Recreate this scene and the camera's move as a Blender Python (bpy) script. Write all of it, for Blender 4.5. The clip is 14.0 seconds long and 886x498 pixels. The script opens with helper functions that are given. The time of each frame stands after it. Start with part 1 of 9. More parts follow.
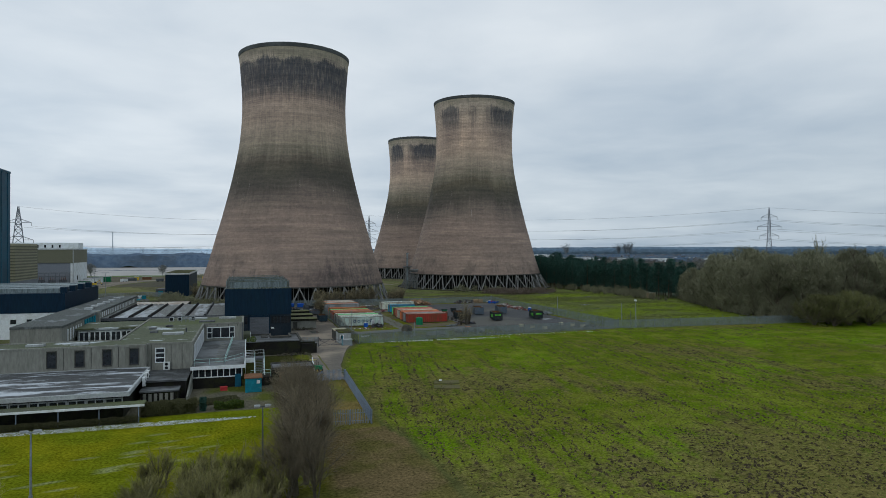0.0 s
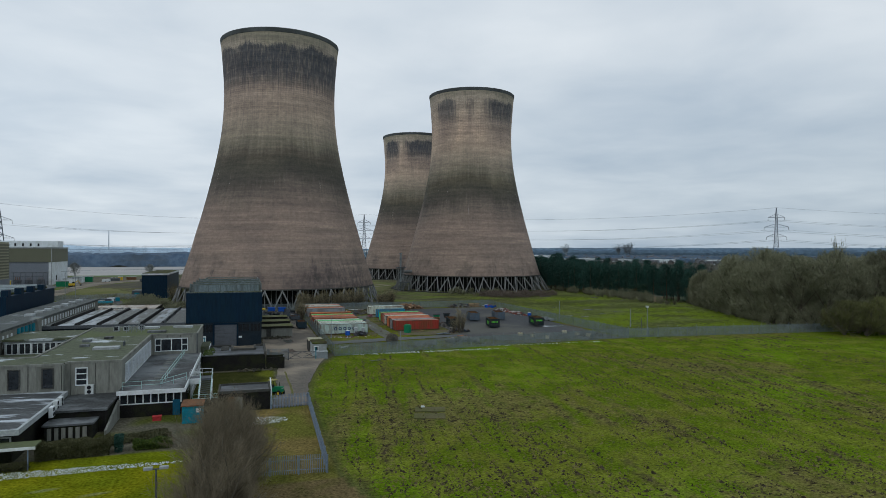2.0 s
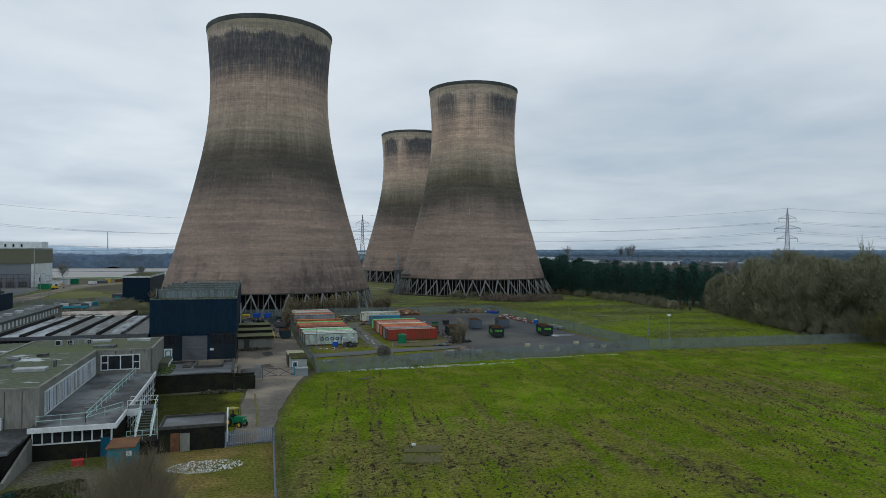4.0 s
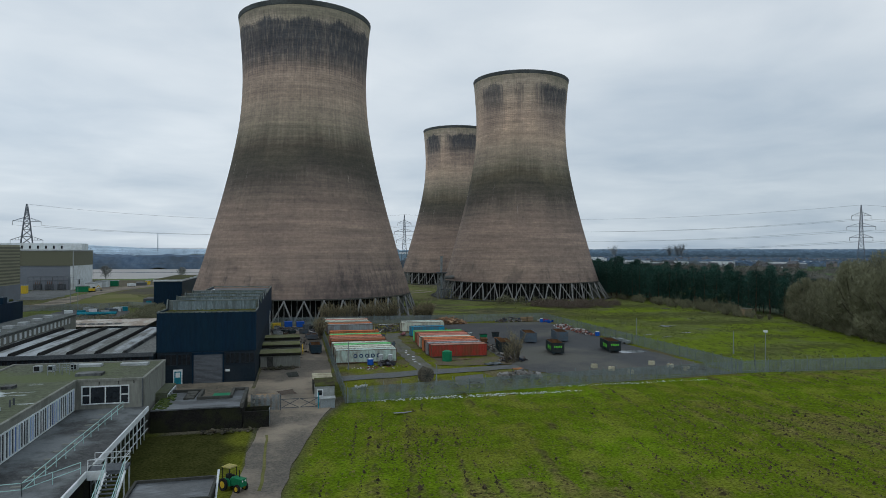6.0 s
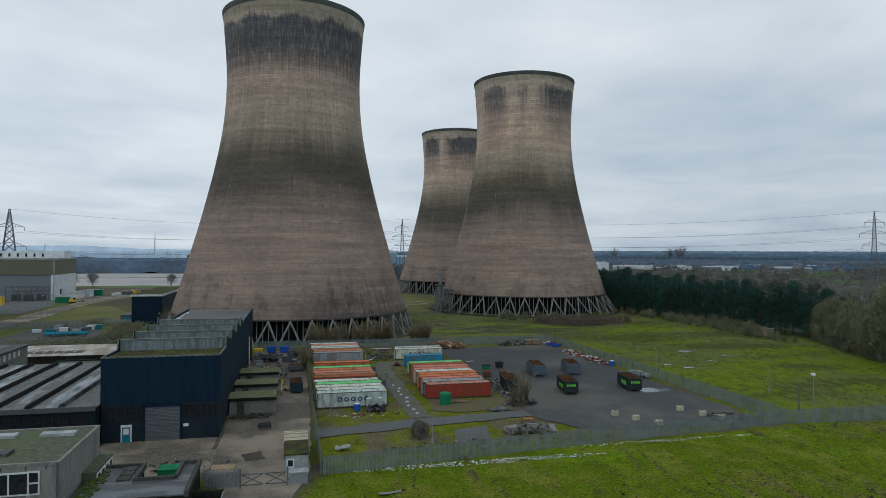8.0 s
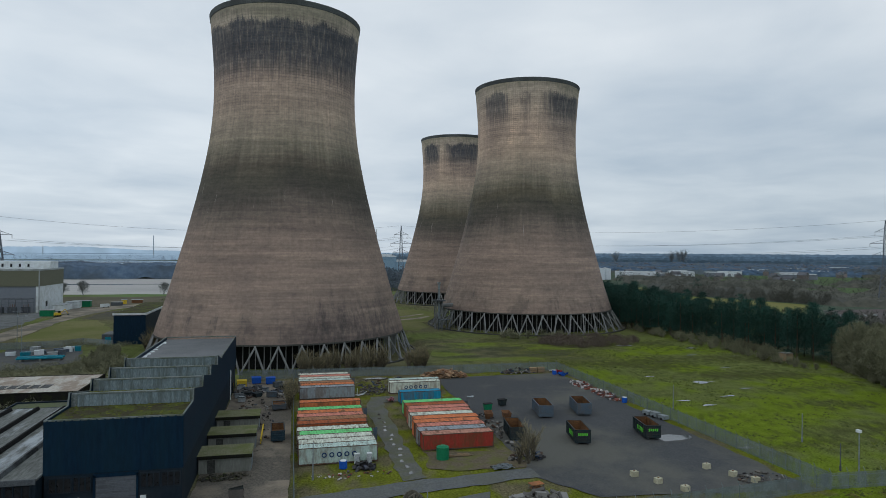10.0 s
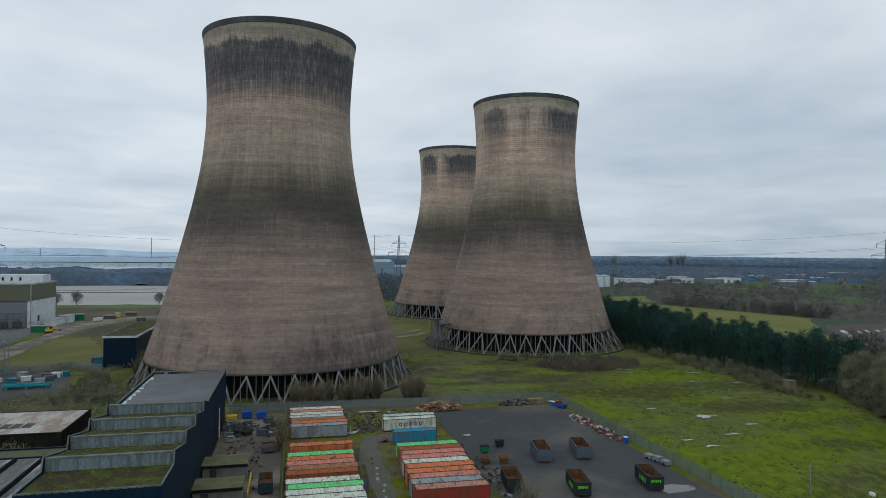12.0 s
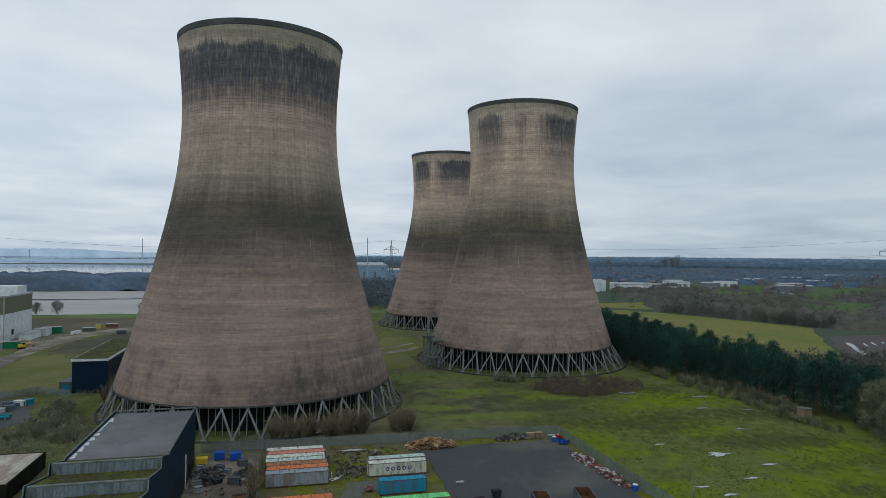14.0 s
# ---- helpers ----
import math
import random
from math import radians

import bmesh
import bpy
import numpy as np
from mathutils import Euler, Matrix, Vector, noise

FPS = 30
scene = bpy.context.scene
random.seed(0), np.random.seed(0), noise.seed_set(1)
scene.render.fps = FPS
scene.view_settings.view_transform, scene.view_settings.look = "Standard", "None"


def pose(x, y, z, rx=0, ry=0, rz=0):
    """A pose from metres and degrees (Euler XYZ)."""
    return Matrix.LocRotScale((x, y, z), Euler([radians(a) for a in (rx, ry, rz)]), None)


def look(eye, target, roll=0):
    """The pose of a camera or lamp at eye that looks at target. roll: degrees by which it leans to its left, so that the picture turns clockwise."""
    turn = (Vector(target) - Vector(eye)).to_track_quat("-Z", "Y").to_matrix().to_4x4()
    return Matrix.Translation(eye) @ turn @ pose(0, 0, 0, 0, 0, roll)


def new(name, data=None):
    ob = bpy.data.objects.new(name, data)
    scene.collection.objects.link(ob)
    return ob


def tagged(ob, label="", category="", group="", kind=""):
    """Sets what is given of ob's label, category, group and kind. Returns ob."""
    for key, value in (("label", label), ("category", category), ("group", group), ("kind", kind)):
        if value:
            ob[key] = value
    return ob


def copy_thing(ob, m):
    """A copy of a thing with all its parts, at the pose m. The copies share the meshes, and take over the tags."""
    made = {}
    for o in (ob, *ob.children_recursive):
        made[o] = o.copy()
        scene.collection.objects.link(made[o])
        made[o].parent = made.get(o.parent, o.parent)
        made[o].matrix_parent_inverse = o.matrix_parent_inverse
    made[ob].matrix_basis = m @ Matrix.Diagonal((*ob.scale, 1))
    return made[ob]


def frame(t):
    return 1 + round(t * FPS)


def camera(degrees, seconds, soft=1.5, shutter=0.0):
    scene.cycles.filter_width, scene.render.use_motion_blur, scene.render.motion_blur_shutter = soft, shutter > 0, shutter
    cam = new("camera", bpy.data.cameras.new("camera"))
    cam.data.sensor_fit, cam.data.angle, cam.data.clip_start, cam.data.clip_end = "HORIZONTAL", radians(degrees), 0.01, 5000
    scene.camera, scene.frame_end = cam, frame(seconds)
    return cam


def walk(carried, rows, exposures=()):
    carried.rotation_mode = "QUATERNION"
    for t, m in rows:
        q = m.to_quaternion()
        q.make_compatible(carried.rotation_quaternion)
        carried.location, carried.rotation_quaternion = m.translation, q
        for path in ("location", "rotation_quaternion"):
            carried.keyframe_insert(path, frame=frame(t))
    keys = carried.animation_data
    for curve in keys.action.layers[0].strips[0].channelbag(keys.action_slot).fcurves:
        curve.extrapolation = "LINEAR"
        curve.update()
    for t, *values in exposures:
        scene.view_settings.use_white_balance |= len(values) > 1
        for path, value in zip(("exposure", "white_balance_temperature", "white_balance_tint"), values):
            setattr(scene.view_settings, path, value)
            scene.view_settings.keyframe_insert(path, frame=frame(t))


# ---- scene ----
cam = camera(69.7, 14.0, soft=0.85)
METRES, EYE, TILT, LEAN, TURN = 107.0, 21.3, 0.15, 0.0, -17.0
ROWS = [
    (0.0, 0.0, 0.0, 0.0, 0.0, 0.0, -0.0),
    (0.5, 0.005, 0.0448, -0.0001, -0.03, -0.02, -0.06),
    (1.0, 0.0101, 0.0881, -0.0002, -0.06, -0.04, -0.11),
    (1.5, 0.0153, 0.1292, -0.0001, -0.06, -0.02, -0.16),
    (2.0, 0.0199, 0.1634, -0.0003, -0.07, 0.01, -0.22),
    (4.3, 0.0256, 0.3430, -0.0011, 0.02, 0.16, -0.30),
    (4.5, 0.0254, 0.3611, -0.0012, 0.22, 0.17, -0.3),
    (4.6, 0.0244, 0.3704, -0.0011, 0.86, 0.16, -0.29),
    (4.7, 0.0233, 0.3798, -0.0011, 1.54, 0.15, -0.28),
    (4.8, 0.0223, 0.3891, -0.0010, 2.31, 0.15, -0.28),
    (4.9, 0.0212, 0.3985, -0.0010, 3.04, 0.14, -0.27),
    (5.0, 0.0202, 0.4078, -0.0009, 3.49, 0.13, -0.26),
    (5.5, 0.0144, 0.4543, 0.0008, 3.88, 0.13, -0.23),
    (6.0, 0.0089, 0.5003, 0.0075, 3.83, 0.1, -0.2),
    (6.5, 0.0048, 0.5443, 0.0185, 3.81, 0.08, -0.19),
    (7.0, 0.0025, 0.585, 0.0299, 3.78, 0.09, -0.24),
    (7.5, 0.0013, 0.6213, 0.0411, 3.76, 0.1, -0.28),
    (8.0, 0.0005, 0.6529, 0.0516, 3.75, 0.15, -0.33),
    (10.5, -0.0031, 0.7824, 0.1202, 3.79, 0.28, -0.52),
    (11.0, -0.0018, 0.7918, 0.1375, 3.8, 0.32, -0.56),
    (11.5, -0.0011, 0.7945, 0.1538, 3.73, 0.32, -0.6),
    (12.0, -0.0011, 0.8044, 0.1714, 3.65, 0.34, -0.62),
    (12.5, -0.0023, 0.824, 0.1881, 3.57, 0.34, -0.63),
    (13.0, -0.0035, 0.8511, 0.202, 3.44, 0.33, -0.64),
    (13.5, -0.0025, 0.8855, 0.2131, 3.33, 0.33, -0.61),
    (14.0, -0.0039, 0.9259, 0.224, 3.12, 0.32, -0.62),
]
walk(cam, [(t, pose(0, 0, EYE, TILT, LEAN, TURN) @ pose(METRES * x, METRES * y, METRES * z, 90 + pitch, roll, yaw)) for t, x, y, z, yaw, pitch, roll in ROWS])

# ---- sky and sun ----
SUN_EL, SUN_AZ = 38.0, 235.0
world = bpy.data.worlds.new("overcast_sky")
scene.world = world
world.use_nodes = True
wn, wl = world.node_tree.nodes, world.node_tree.links
wn.clear()


def wnode(kind, **values):
    n = wn.new(kind)
    for k, v in values.items():
        n.inputs[k].default_value = v
    return n


w_out, w_bg = wn.new("ShaderNodeOutputWorld"), wn.new("ShaderNodeBackground")
w_sky = wn.new("ShaderNodeTexSky")
w_sky.sky_type, w_sky.sun_disc = "NISHITA", False
w_sky.sun_elevation, w_sky.sun_rotation = radians(SUN_EL), radians(SUN_AZ)
w_sky.dust_density = 3.0
w_co, w_sep = wn.new("ShaderNodeTexCoord"), wn.new("ShaderNodeSeparateXYZ")
wl.new(w_co.outputs["Generated"], w_sep.inputs[0])


def wmath(op, a, b=None):
    n = wn.new("ShaderNodeMath")
    n.operation = op
    for slot, v in ((0, a), (1, b)):
        if v is None:
            continue
        if isinstance(v, (int, float)):
            n.inputs[slot].default_value = v
        else:
            wl.new(v, n.inputs[slot])
    return n.outputs[0]


w_up = wmath("MAXIMUM", w_sep.outputs[2], 0.0)
w_den = wmath("ADD", w_up, 0.11)
w_vec = wn.new("ShaderNodeCombineXYZ")
wl.new(wmath("DIVIDE", w_sep.outputs[0], w_den), w_vec.inputs[0])
wl.new(wmath("DIVIDE", w_sep.outputs[1], w_den), w_vec.inputs[1])
w_n1 = wnode("ShaderNodeTexNoise", Scale=0.5, Detail=5.0, Roughness=0.5, Distortion=0.25)
w_n2 = wnode("ShaderNodeTexNoise", Scale=1.5, Detail=5.0, Roughness=0.52, Distortion=0.35)
for n in (w_n1, w_n2):
    wl.new(w_vec.outputs[0], n.inputs["Vector"])
w_mix = wmath("ADD", wmath("MULTIPLY", w_n1.outputs[0], 0.68), wmath("MULTIPLY", w_n2.outputs[0], 0.32))
w_ramp = wn.new("ShaderNodeValToRGB")
wl.new(w_mix, w_ramp.inputs[0])
cr = w_ramp.color_ramp
cr.elements[0].position, cr.elements[0].color = 0.34, (0.505, 0.595, 0.69, 1)
cr.elements[1].position, cr.elements[1].color = 0.66, (0.81, 0.868, 0.915, 1)
mid = cr.elements.new(0.5)
mid.color = (0.665, 0.737, 0.805, 1)
# brighter towards the zenith, as an overcast sky is
w_lift = wmath("ADD", wmath("MULTIPLY", wmath("POWER", w_up, 1.6), 0.1), 1.01)
w_lift = wmath("SUBTRACT", w_lift, wmath("MULTIPLY", w_sep.outputs[0], 0.07))
# the cloud hangs lower and darker in the east
w_low = wmath("MAXIMUM", wmath("SUBTRACT", 1.0, wmath("MULTIPLY", w_up, 3.2)), 0.0)
w_lift = wmath("SUBTRACT", w_lift, wmath("MULTIPLY", wmath("MULTIPLY", wmath("MAXIMUM", w_sep.outputs[0], 0.0), w_low), 0.30))
# and a little over the river in the west, close to the horizon
w_brim = wmath("MAXIMUM", wmath("SUBTRACT", 1.0, wmath("MULTIPLY", w_up, 6.0)), 0.0)
w_lift = wmath("SUBTRACT", w_lift, wmath("MULTIPLY", wmath("MULTIPLY", wmath("MAXIMUM", wmath("MULTIPLY", w_sep.outputs[0], -1.0), 0.0), w_brim), 0.42))
w_vm = wn.new("ShaderNodeVectorMath")
w_vm.operation = "SCALE"
w_tint = wn.new("ShaderNodeMix")
w_tint.data_type, w_tint.blend_type = "RGBA", "MULTIPLY"
w_tint.inputs["B"].default_value = (0.90, 0.985, 1.05, 1)
wl.new(wmath("MULTIPLY", wmath("ADD", wmath("ABSOLUTE", w_sep.outputs[0]), 0.15), wmath("MULTIPLY", w_low, 1.0)), w_tint.inputs["Factor"])
wl.new(w_ramp.outputs[0], w_tint.inputs["A"])
wl.new(w_tint.outputs["Result"], w_vm.inputs[0])
wl.new(w_lift, w_vm.inputs["Scale"])
w_sv = wn.new("ShaderNodeVectorMath")
w_sv.operation = "SCALE"
w_sv.inputs["Scale"].default_value = 0.08
wl.new(w_sky.outputs[0], w_sv.inputs[0])
w_mx = wn.new("ShaderNodeMix")
w_mx.data_type = "RGBA"
w_mx.inputs["Factor"].default_value = 0.93
wl.new(w_sv.outputs[0], w_mx.inputs["A"])
wl.new(w_vm.outputs[0], w_mx.inputs["B"])
wl.new(w_mx.outputs["Result"], w_bg.inputs[0])
w_bg.inputs[1].default_value = 1.0
wl.new(w_bg.outputs[0], w_out.inputs[0])

sun = new("sun", bpy.data.lights.new("sun", "SUN"))
sun.data.energy, sun.data.angle, sun.data.color = 0.35, radians(25), (1.0, 0.96, 0.9)
sun.matrix_world = look((-60, -40, 80), (0, 20, 0))
scene.view_settings.exposure = 0.0


# ---- materials ----
def rgb(c):
    return (c[0], c[1], c[2], 1.0)


def cool(c):
    """A cool cast put into the base colour: less red, a little more blue."""
    return (c[0] * 0.92, c[1], min(0.9, c[2] * 1.06))


def mat(name, c1, c2, scale=1.0, rough=0.85, metal=0.0, bump=0.25, c3=None, stain=0.12, stretch=(1, 1, 1), spread=0.0,
        fine=6.0, amount=0.6, spec=0.1, edge=(0.465, 0.585)):
    """Two colours mixed by fine grain, a third by large stains; spread varies the value from object to object."""
    c1, c2, c3 = cool(c1), cool(c2), cool(c3) if c3 else None
    m = bpy.data.materials.new(name)
    m.use_nodes = True
    nt = m.node_tree
    N, L = nt.nodes, nt.links
    b = N["Principled BSDF"]
    b.inputs["Roughness"].default_value, b.inputs["Metallic"].default_value = rough, metal
    b.inputs["Specular IOR Level"].default_value = spec
    co, mp, info = N.new("ShaderNodeTexCoord"), N.new("ShaderNodeMapping"), N.new("ShaderNodeObjectInfo")
    mp.inputs["Scale"].default_value = stretch
    L.new(co.outputs["Object"], mp.inputs[0])
    w = N.new("ShaderNodeMath")
    w.operation, w.inputs[1].default_value = "MULTIPLY", 37.0
    L.new(info.outputs["Random"], w.inputs[0])

    def noise_node(s, d, r=0.6):
        n = N.new("ShaderNodeTexNoise")
        n.noise_dimensions = "4D"
        n.inputs["Scale"].default_value, n.inputs["Detail"].default_value, n.inputs["Roughness"].default_value = s, d, r
        L.new(mp.outputs[0], n.inputs["Vector"])
        L.new(w.outputs[0], n.inputs["W"])
        return n

    def ramp(src, lo, hi, a, bb):
        r = N.new("ShaderNodeValToRGB")
        r.color_ramp.elements[0].position, r.color_ramp.elements[1].position = lo, hi
        r.color_ramp.elements[0].color, r.color_ramp.elements[1].color = rgb(a), rgb(bb)
        L.new(src, r.inputs[0])
        return r.outputs[0]

    def mix(f, a, bb, kind="MIX"):
        x = N.new("ShaderNodeMix")
        x.data_type, x.blend_type = "RGBA", kind
        for key, v in (("Factor", f), ("A", a), ("B", bb)):
            if hasattr(v, "is_linked"):
                L.new(v, x.inputs[key])
            else:
                x.inputs[key].default_value = v
        return x.outputs["Result"]

    n1 = noise_node(scale * fine, 8)
    col = ramp(n1.outputs[0], 0.37, 0.63, c1, c2)
    if c3 is not None:
        n2 = noise_node(scale * stain, 6, 0.65)
        f = ramp(n2.outputs[0], edge[0], edge[1], (0, 0, 0), (amount, amount, amount))
        col = mix(f, col, rgb(c3))
    if spread:
        v = N.new("ShaderNodeMapRange")
        v.inputs["To Min"].default_value, v.inputs["To Max"].default_value = 1 - spread, 1 + spread
        L.new(info.outputs["Random"], v.inputs["Value"])
        h = N.new("ShaderNodeHueSaturation")
        L.new(v.outputs[0], h.inputs["Value"])
        L.new(col, h.inputs["Color"])
        col = h.outputs[0]
    L.new(col, b.inputs["Base Color"])
    if bump:
        bp = N.new("ShaderNodeBump")
        bp.inputs["Strength"].default_value, bp.inputs["Distance"].default_value = bump, 0.1 / max(scale, 0.2)
        L.new(n1.outputs[0], bp.inputs["Height"])
        L.new(bp.outputs[0], b.inputs["Normal"])
    return m


def islands(name, cols, rough=0.8):
    """A colour of the list for every loose piece of a heap."""
    m = bpy.data.materials.new(name)
    m.use_nodes = True
    N, L = m.node_tree.nodes, m.node_tree.links
    b = N["Principled BSDF"]
    b.inputs["Roughness"].default_value = rough
    g, r = N.new("ShaderNodeNewGeometry"), N.new("ShaderNodeValToRGB")
    r.color_ramp.interpolation = "CONSTANT"
    e = r.color_ramp.elements
    while len(e) < len(cols):
        e.new(0.5)
    for i, c in enumerate(cols):
        e[i].position, e[i].color = i / len(cols), rgb(c)
    L.new(g.outputs["Random Per Island"], r.inputs[0])
    nz, mx = N.new("ShaderNodeTexNoise"), N.new("ShaderNodeMix")
    nz.inputs["Scale"].default_value, nz.inputs["Detail"].default_value = 3.0, 6.0
    mx.data_type, mx.blend_type = "RGBA", "MULTIPLY"
    mx.inputs["Factor"].default_value = 0.7
    L.new(r.outputs[0], mx.inputs["A"])
    L.new(nz.outputs[0], mx.inputs["B"])
    L.new(mx.outputs["Result"], b.inputs["Base Color"])
    return m


def leafmat(name, c1, c2, rough=0.7):
    """Foliage or twigs: a colour between two for each loose piece, shifted from tree to tree."""
    c1, c2 = cool(c1), cool(c2)
    m = bpy.data.materials.new(name)
    m.use_nodes = True
    N, L = m.node_tree.nodes, m.node_tree.links
    b = N["Principled BSDF"]
    b.inputs["Roughness"].default_value = rough
    b.inputs["Specular IOR Level"].default_value = 0.15
    g, r, info, h = (N.new("ShaderNodeNewGeometry"), N.new("ShaderNodeValToRGB"), N.new("ShaderNodeObjectInfo"),
                     N.new("ShaderNodeHueSaturation"))
    r.color_ramp.elements[0].color, r.color_ramp.elements[1].color = rgb(c1), rgb(c2)
    v = N.new("ShaderNodeMapRange")
    v.inputs["To Min"].default_value, v.inputs["To Max"].default_value = 0.75, 1.25
    L.new(info.outputs["Random"], v.inputs["Value"])
    L.new(g.outputs["Random Per Island"], r.inputs[0])
    L.new(r.outputs[0], h.inputs["Color"])
    L.new(v.outputs[0], h.inputs["Value"])
    L.new(h.outputs[0], b.inputs["Base Color"])
    return m


M = {}
M["tarmac"] = mat("tarmac", (0.048, 0.048, 0.049), (0.072, 0.072, 0.073), 0.6, 0.75, c3=(0.125, 0.115, 0.092), stain=0.07, amount=0.6)
M["road"] = mat("road", (0.070, 0.060, 0.047), (0.158, 0.132, 0.100), 0.6, 0.75, c3=(0.27, 0.215, 0.155), stain=0.16, amount=0.8)
M["concrete"] = mat("concrete", (0.178, 0.174, 0.148), (0.245, 0.238, 0.204), 0.7, 0.9, c3=(0.105, 0.103, 0.084), stain=0.5, amount=0.55, stretch=(1, 1, 0.22), edge=(0.5, 0.62))
M["concrete_dark"] = mat("concrete_dark", (0.045, 0.044, 0.038), (0.095, 0.09, 0.08), 0.7, 0.9, c3=(0.04, 0.04, 0.035), stain=0.3, amount=0.6)
M["leg"] = mat("leg_concrete", (0.155, 0.152, 0.144), (0.24, 0.234, 0.222), 0.7, 0.9, c3=(0.11, 0.108, 0.103), stain=0.4)
# lighter than the legs, to make up for the weak light inside
M["column"] = mat("brightened_column_concrete", (0.19, 0.187, 0.178), (0.28, 0.274, 0.26), 0.7, 0.9, c3=(0.2, 0.195, 0.185), stain=0.4)
# near-black: the unlit hollow behind the tower legs is put into this colour
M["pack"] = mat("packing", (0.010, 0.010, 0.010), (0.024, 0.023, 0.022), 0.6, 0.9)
M["navy"] = mat("navy_cladding", (0.0020, 0.0125, 0.027), (0.0036, 0.021, 0.042), 0.5, 0.55, bump=0.03, spec=0.12, c3=(0.006, 0.024, 0.034), stain=0.35, amount=0.4, stretch=(1, 1, 0.2))
M["navy_low"] = mat("navy_panels", (0.008, 0.015, 0.022), (0.014, 0.023, 0.032), 0.5, 0.6, bump=0.05, c3=(0.028, 0.033, 0.038), stain=0.3, amount=0.5)
M["shutter"] = mat("grey_shutter", (0.10, 0.105, 0.115), (0.14, 0.145, 0.155), 0.8, 0.5, bump=0.05, c3=(0.07, 0.07, 0.075), stain=0.4)
M["felt"] = mat("roof_felt", (0.06, 0.065, 0.042), (0.125, 0.128, 0.09), 0.6, 0.9, c3=(0.10, 0.115, 0.05), stain=0.16, amount=0.8)
M["grey_felt"] = mat("grey_roof_felt", (0.058, 0.062, 0.058), (0.115, 0.120, 0.112), 0.6, 0.8, c3=(0.24, 0.25, 0.25), stain=0.5, amount=0.6, edge=(0.54, 0.60), stretch=(1, 0.5, 1))
M["felt_dark"] = mat("dark_roof_felt", (0.026, 0.027, 0.027), (0.068, 0.068, 0.066), 0.6, 0.55, c3=(0.23, 0.24, 0.24), stain=0.28, amount=0.55)
M["moss_roof"] = mat("mossy_roof", (0.022, 0.020, 0.012), (0.066, 0.055, 0.027), 1.2, 0.95, c3=(0.072, 0.085, 0.014), stain=0.3, amount=0.8, bump=0.6)
M["grey_roof"] = mat("grey_metal_roof", (0.088, 0.089, 0.091), (0.122, 0.123, 0.125), 0.4, 0.6, bump=0.05, c3=(0.20, 0.20, 0.20), stain=0.07, amount=0.6)
M["glazing"] = mat("dirty_corrugated_glazing", (0.12, 0.155, 0.165), (0.23, 0.27, 0.275), 0.8, 0.5, bump=0.05, c3=(0.075, 0.085, 0.075), stain=0.6, stretch=(3, 1, 0.5))
M["white"] = mat("white_paint", (0.58, 0.59, 0.58), (0.70, 0.70, 0.69), 0.8, 0.6, bump=0.05, c3=(0.42, 0.42, 0.38), stain=0.5, amount=0.5)
M["trim"] = mat("grey_trim", (0.30, 0.31, 0.31), (0.42, 0.43, 0.42), 0.8, 0.6, bump=0.05, c3=(0.2, 0.2, 0.18), stain=0.4)
M["glass"] = mat("window_glass", (0.010, 0.013, 0.017), (0.022, 0.026, 0.03), 0.4, 0.08, bump=0.0, spec=0.6)
M["blackglass"] = mat("dark_band_glazing", (0.008, 0.009, 0.011), (0.02, 0.021, 0.024), 0.5, 0.25, bump=0.0, spec=0.4)
M["teal"] = mat("teal_paint", (0.01, 0.16, 0.21), (0.015, 0.22, 0.28), 0.7, 0.5, bump=0.05, c3=(0.01, 0.10, 0.13), stain=0.4)
M["tealdark"] = mat("dark_teal_cladding", (0.007, 0.07, 0.115), (0.011, 0.095, 0.15), 0.5, 0.5, bump=0.05, c3=(0.008, 0.03, 0.05), stain=0.1)
M["cream"] = mat("cream_louvres", (0.27, 0.25, 0.17), (0.36, 0.33, 0.23), 0.6, 0.6, bump=0.05)
M["olive"] = mat("olive_cladding", (0.13, 0.125, 0.085), (0.165, 0.16, 0.11), 0.5, 0.6, bump=0.05)
M["greyclad"] = mat("grey_cladding", (0.16, 0.17, 0.19), (0.21, 0.22, 0.24), 0.5, 0.6, bump=0.05, c3=(0.13, 0.14, 0.16), stain=0.1)
M["blackbrick"] = mat("dark_brick", (0.007, 0.007, 0.0068), (0.022, 0.02, 0.018), 1.5, 0.9, c3=(0.03, 0.034, 0.012), stain=0.3, amount=0.5)
M["galv"] = mat("galvanised_steel", (0.19, 0.21, 0.215), (0.28, 0.30, 0.305), 0.8, 0.55, metal=0.2, bump=0.05, c3=(0.16, 0.165, 0.16), stain=0.5)
M["fencegalv"] = mat("weathered_fence_steel", (0.135, 0.160, 0.162), (0.205, 0.232, 0.232), 0.8, 0.6, metal=0.1, bump=0.05, c3=(0.11, 0.125, 0.115), stain=0.6)
M["bluegalv"] = mat("blue_grey_steel", (0.15, 0.19, 0.26), (0.23, 0.28, 0.35), 0.8, 0.55, bump=0.05, c3=(0.17, 0.18, 0.2), stain=0.5)
M["steel"] = mat("dark_steel", (0.06, 0.065, 0.07), (0.10, 0.105, 0.11), 0.8, 0.6, bump=0.05, spread=0.15)
M["skip_grey"] = mat("grey_blue_skip_paint", (0.06, 0.085, 0.11), (0.10, 0.128, 0.155), 0.8, 0.6, c3=(0.12, 0.08, 0.05), stain=0.5, amount=0.4)
M["skip_dark"] = mat("black_skip_paint", (0.012, 0.022, 0.025), (0.025, 0.036, 0.04), 0.8, 0.5, c3=(0.07, 0.05, 0.035), stain=0.5, amount=0.35)
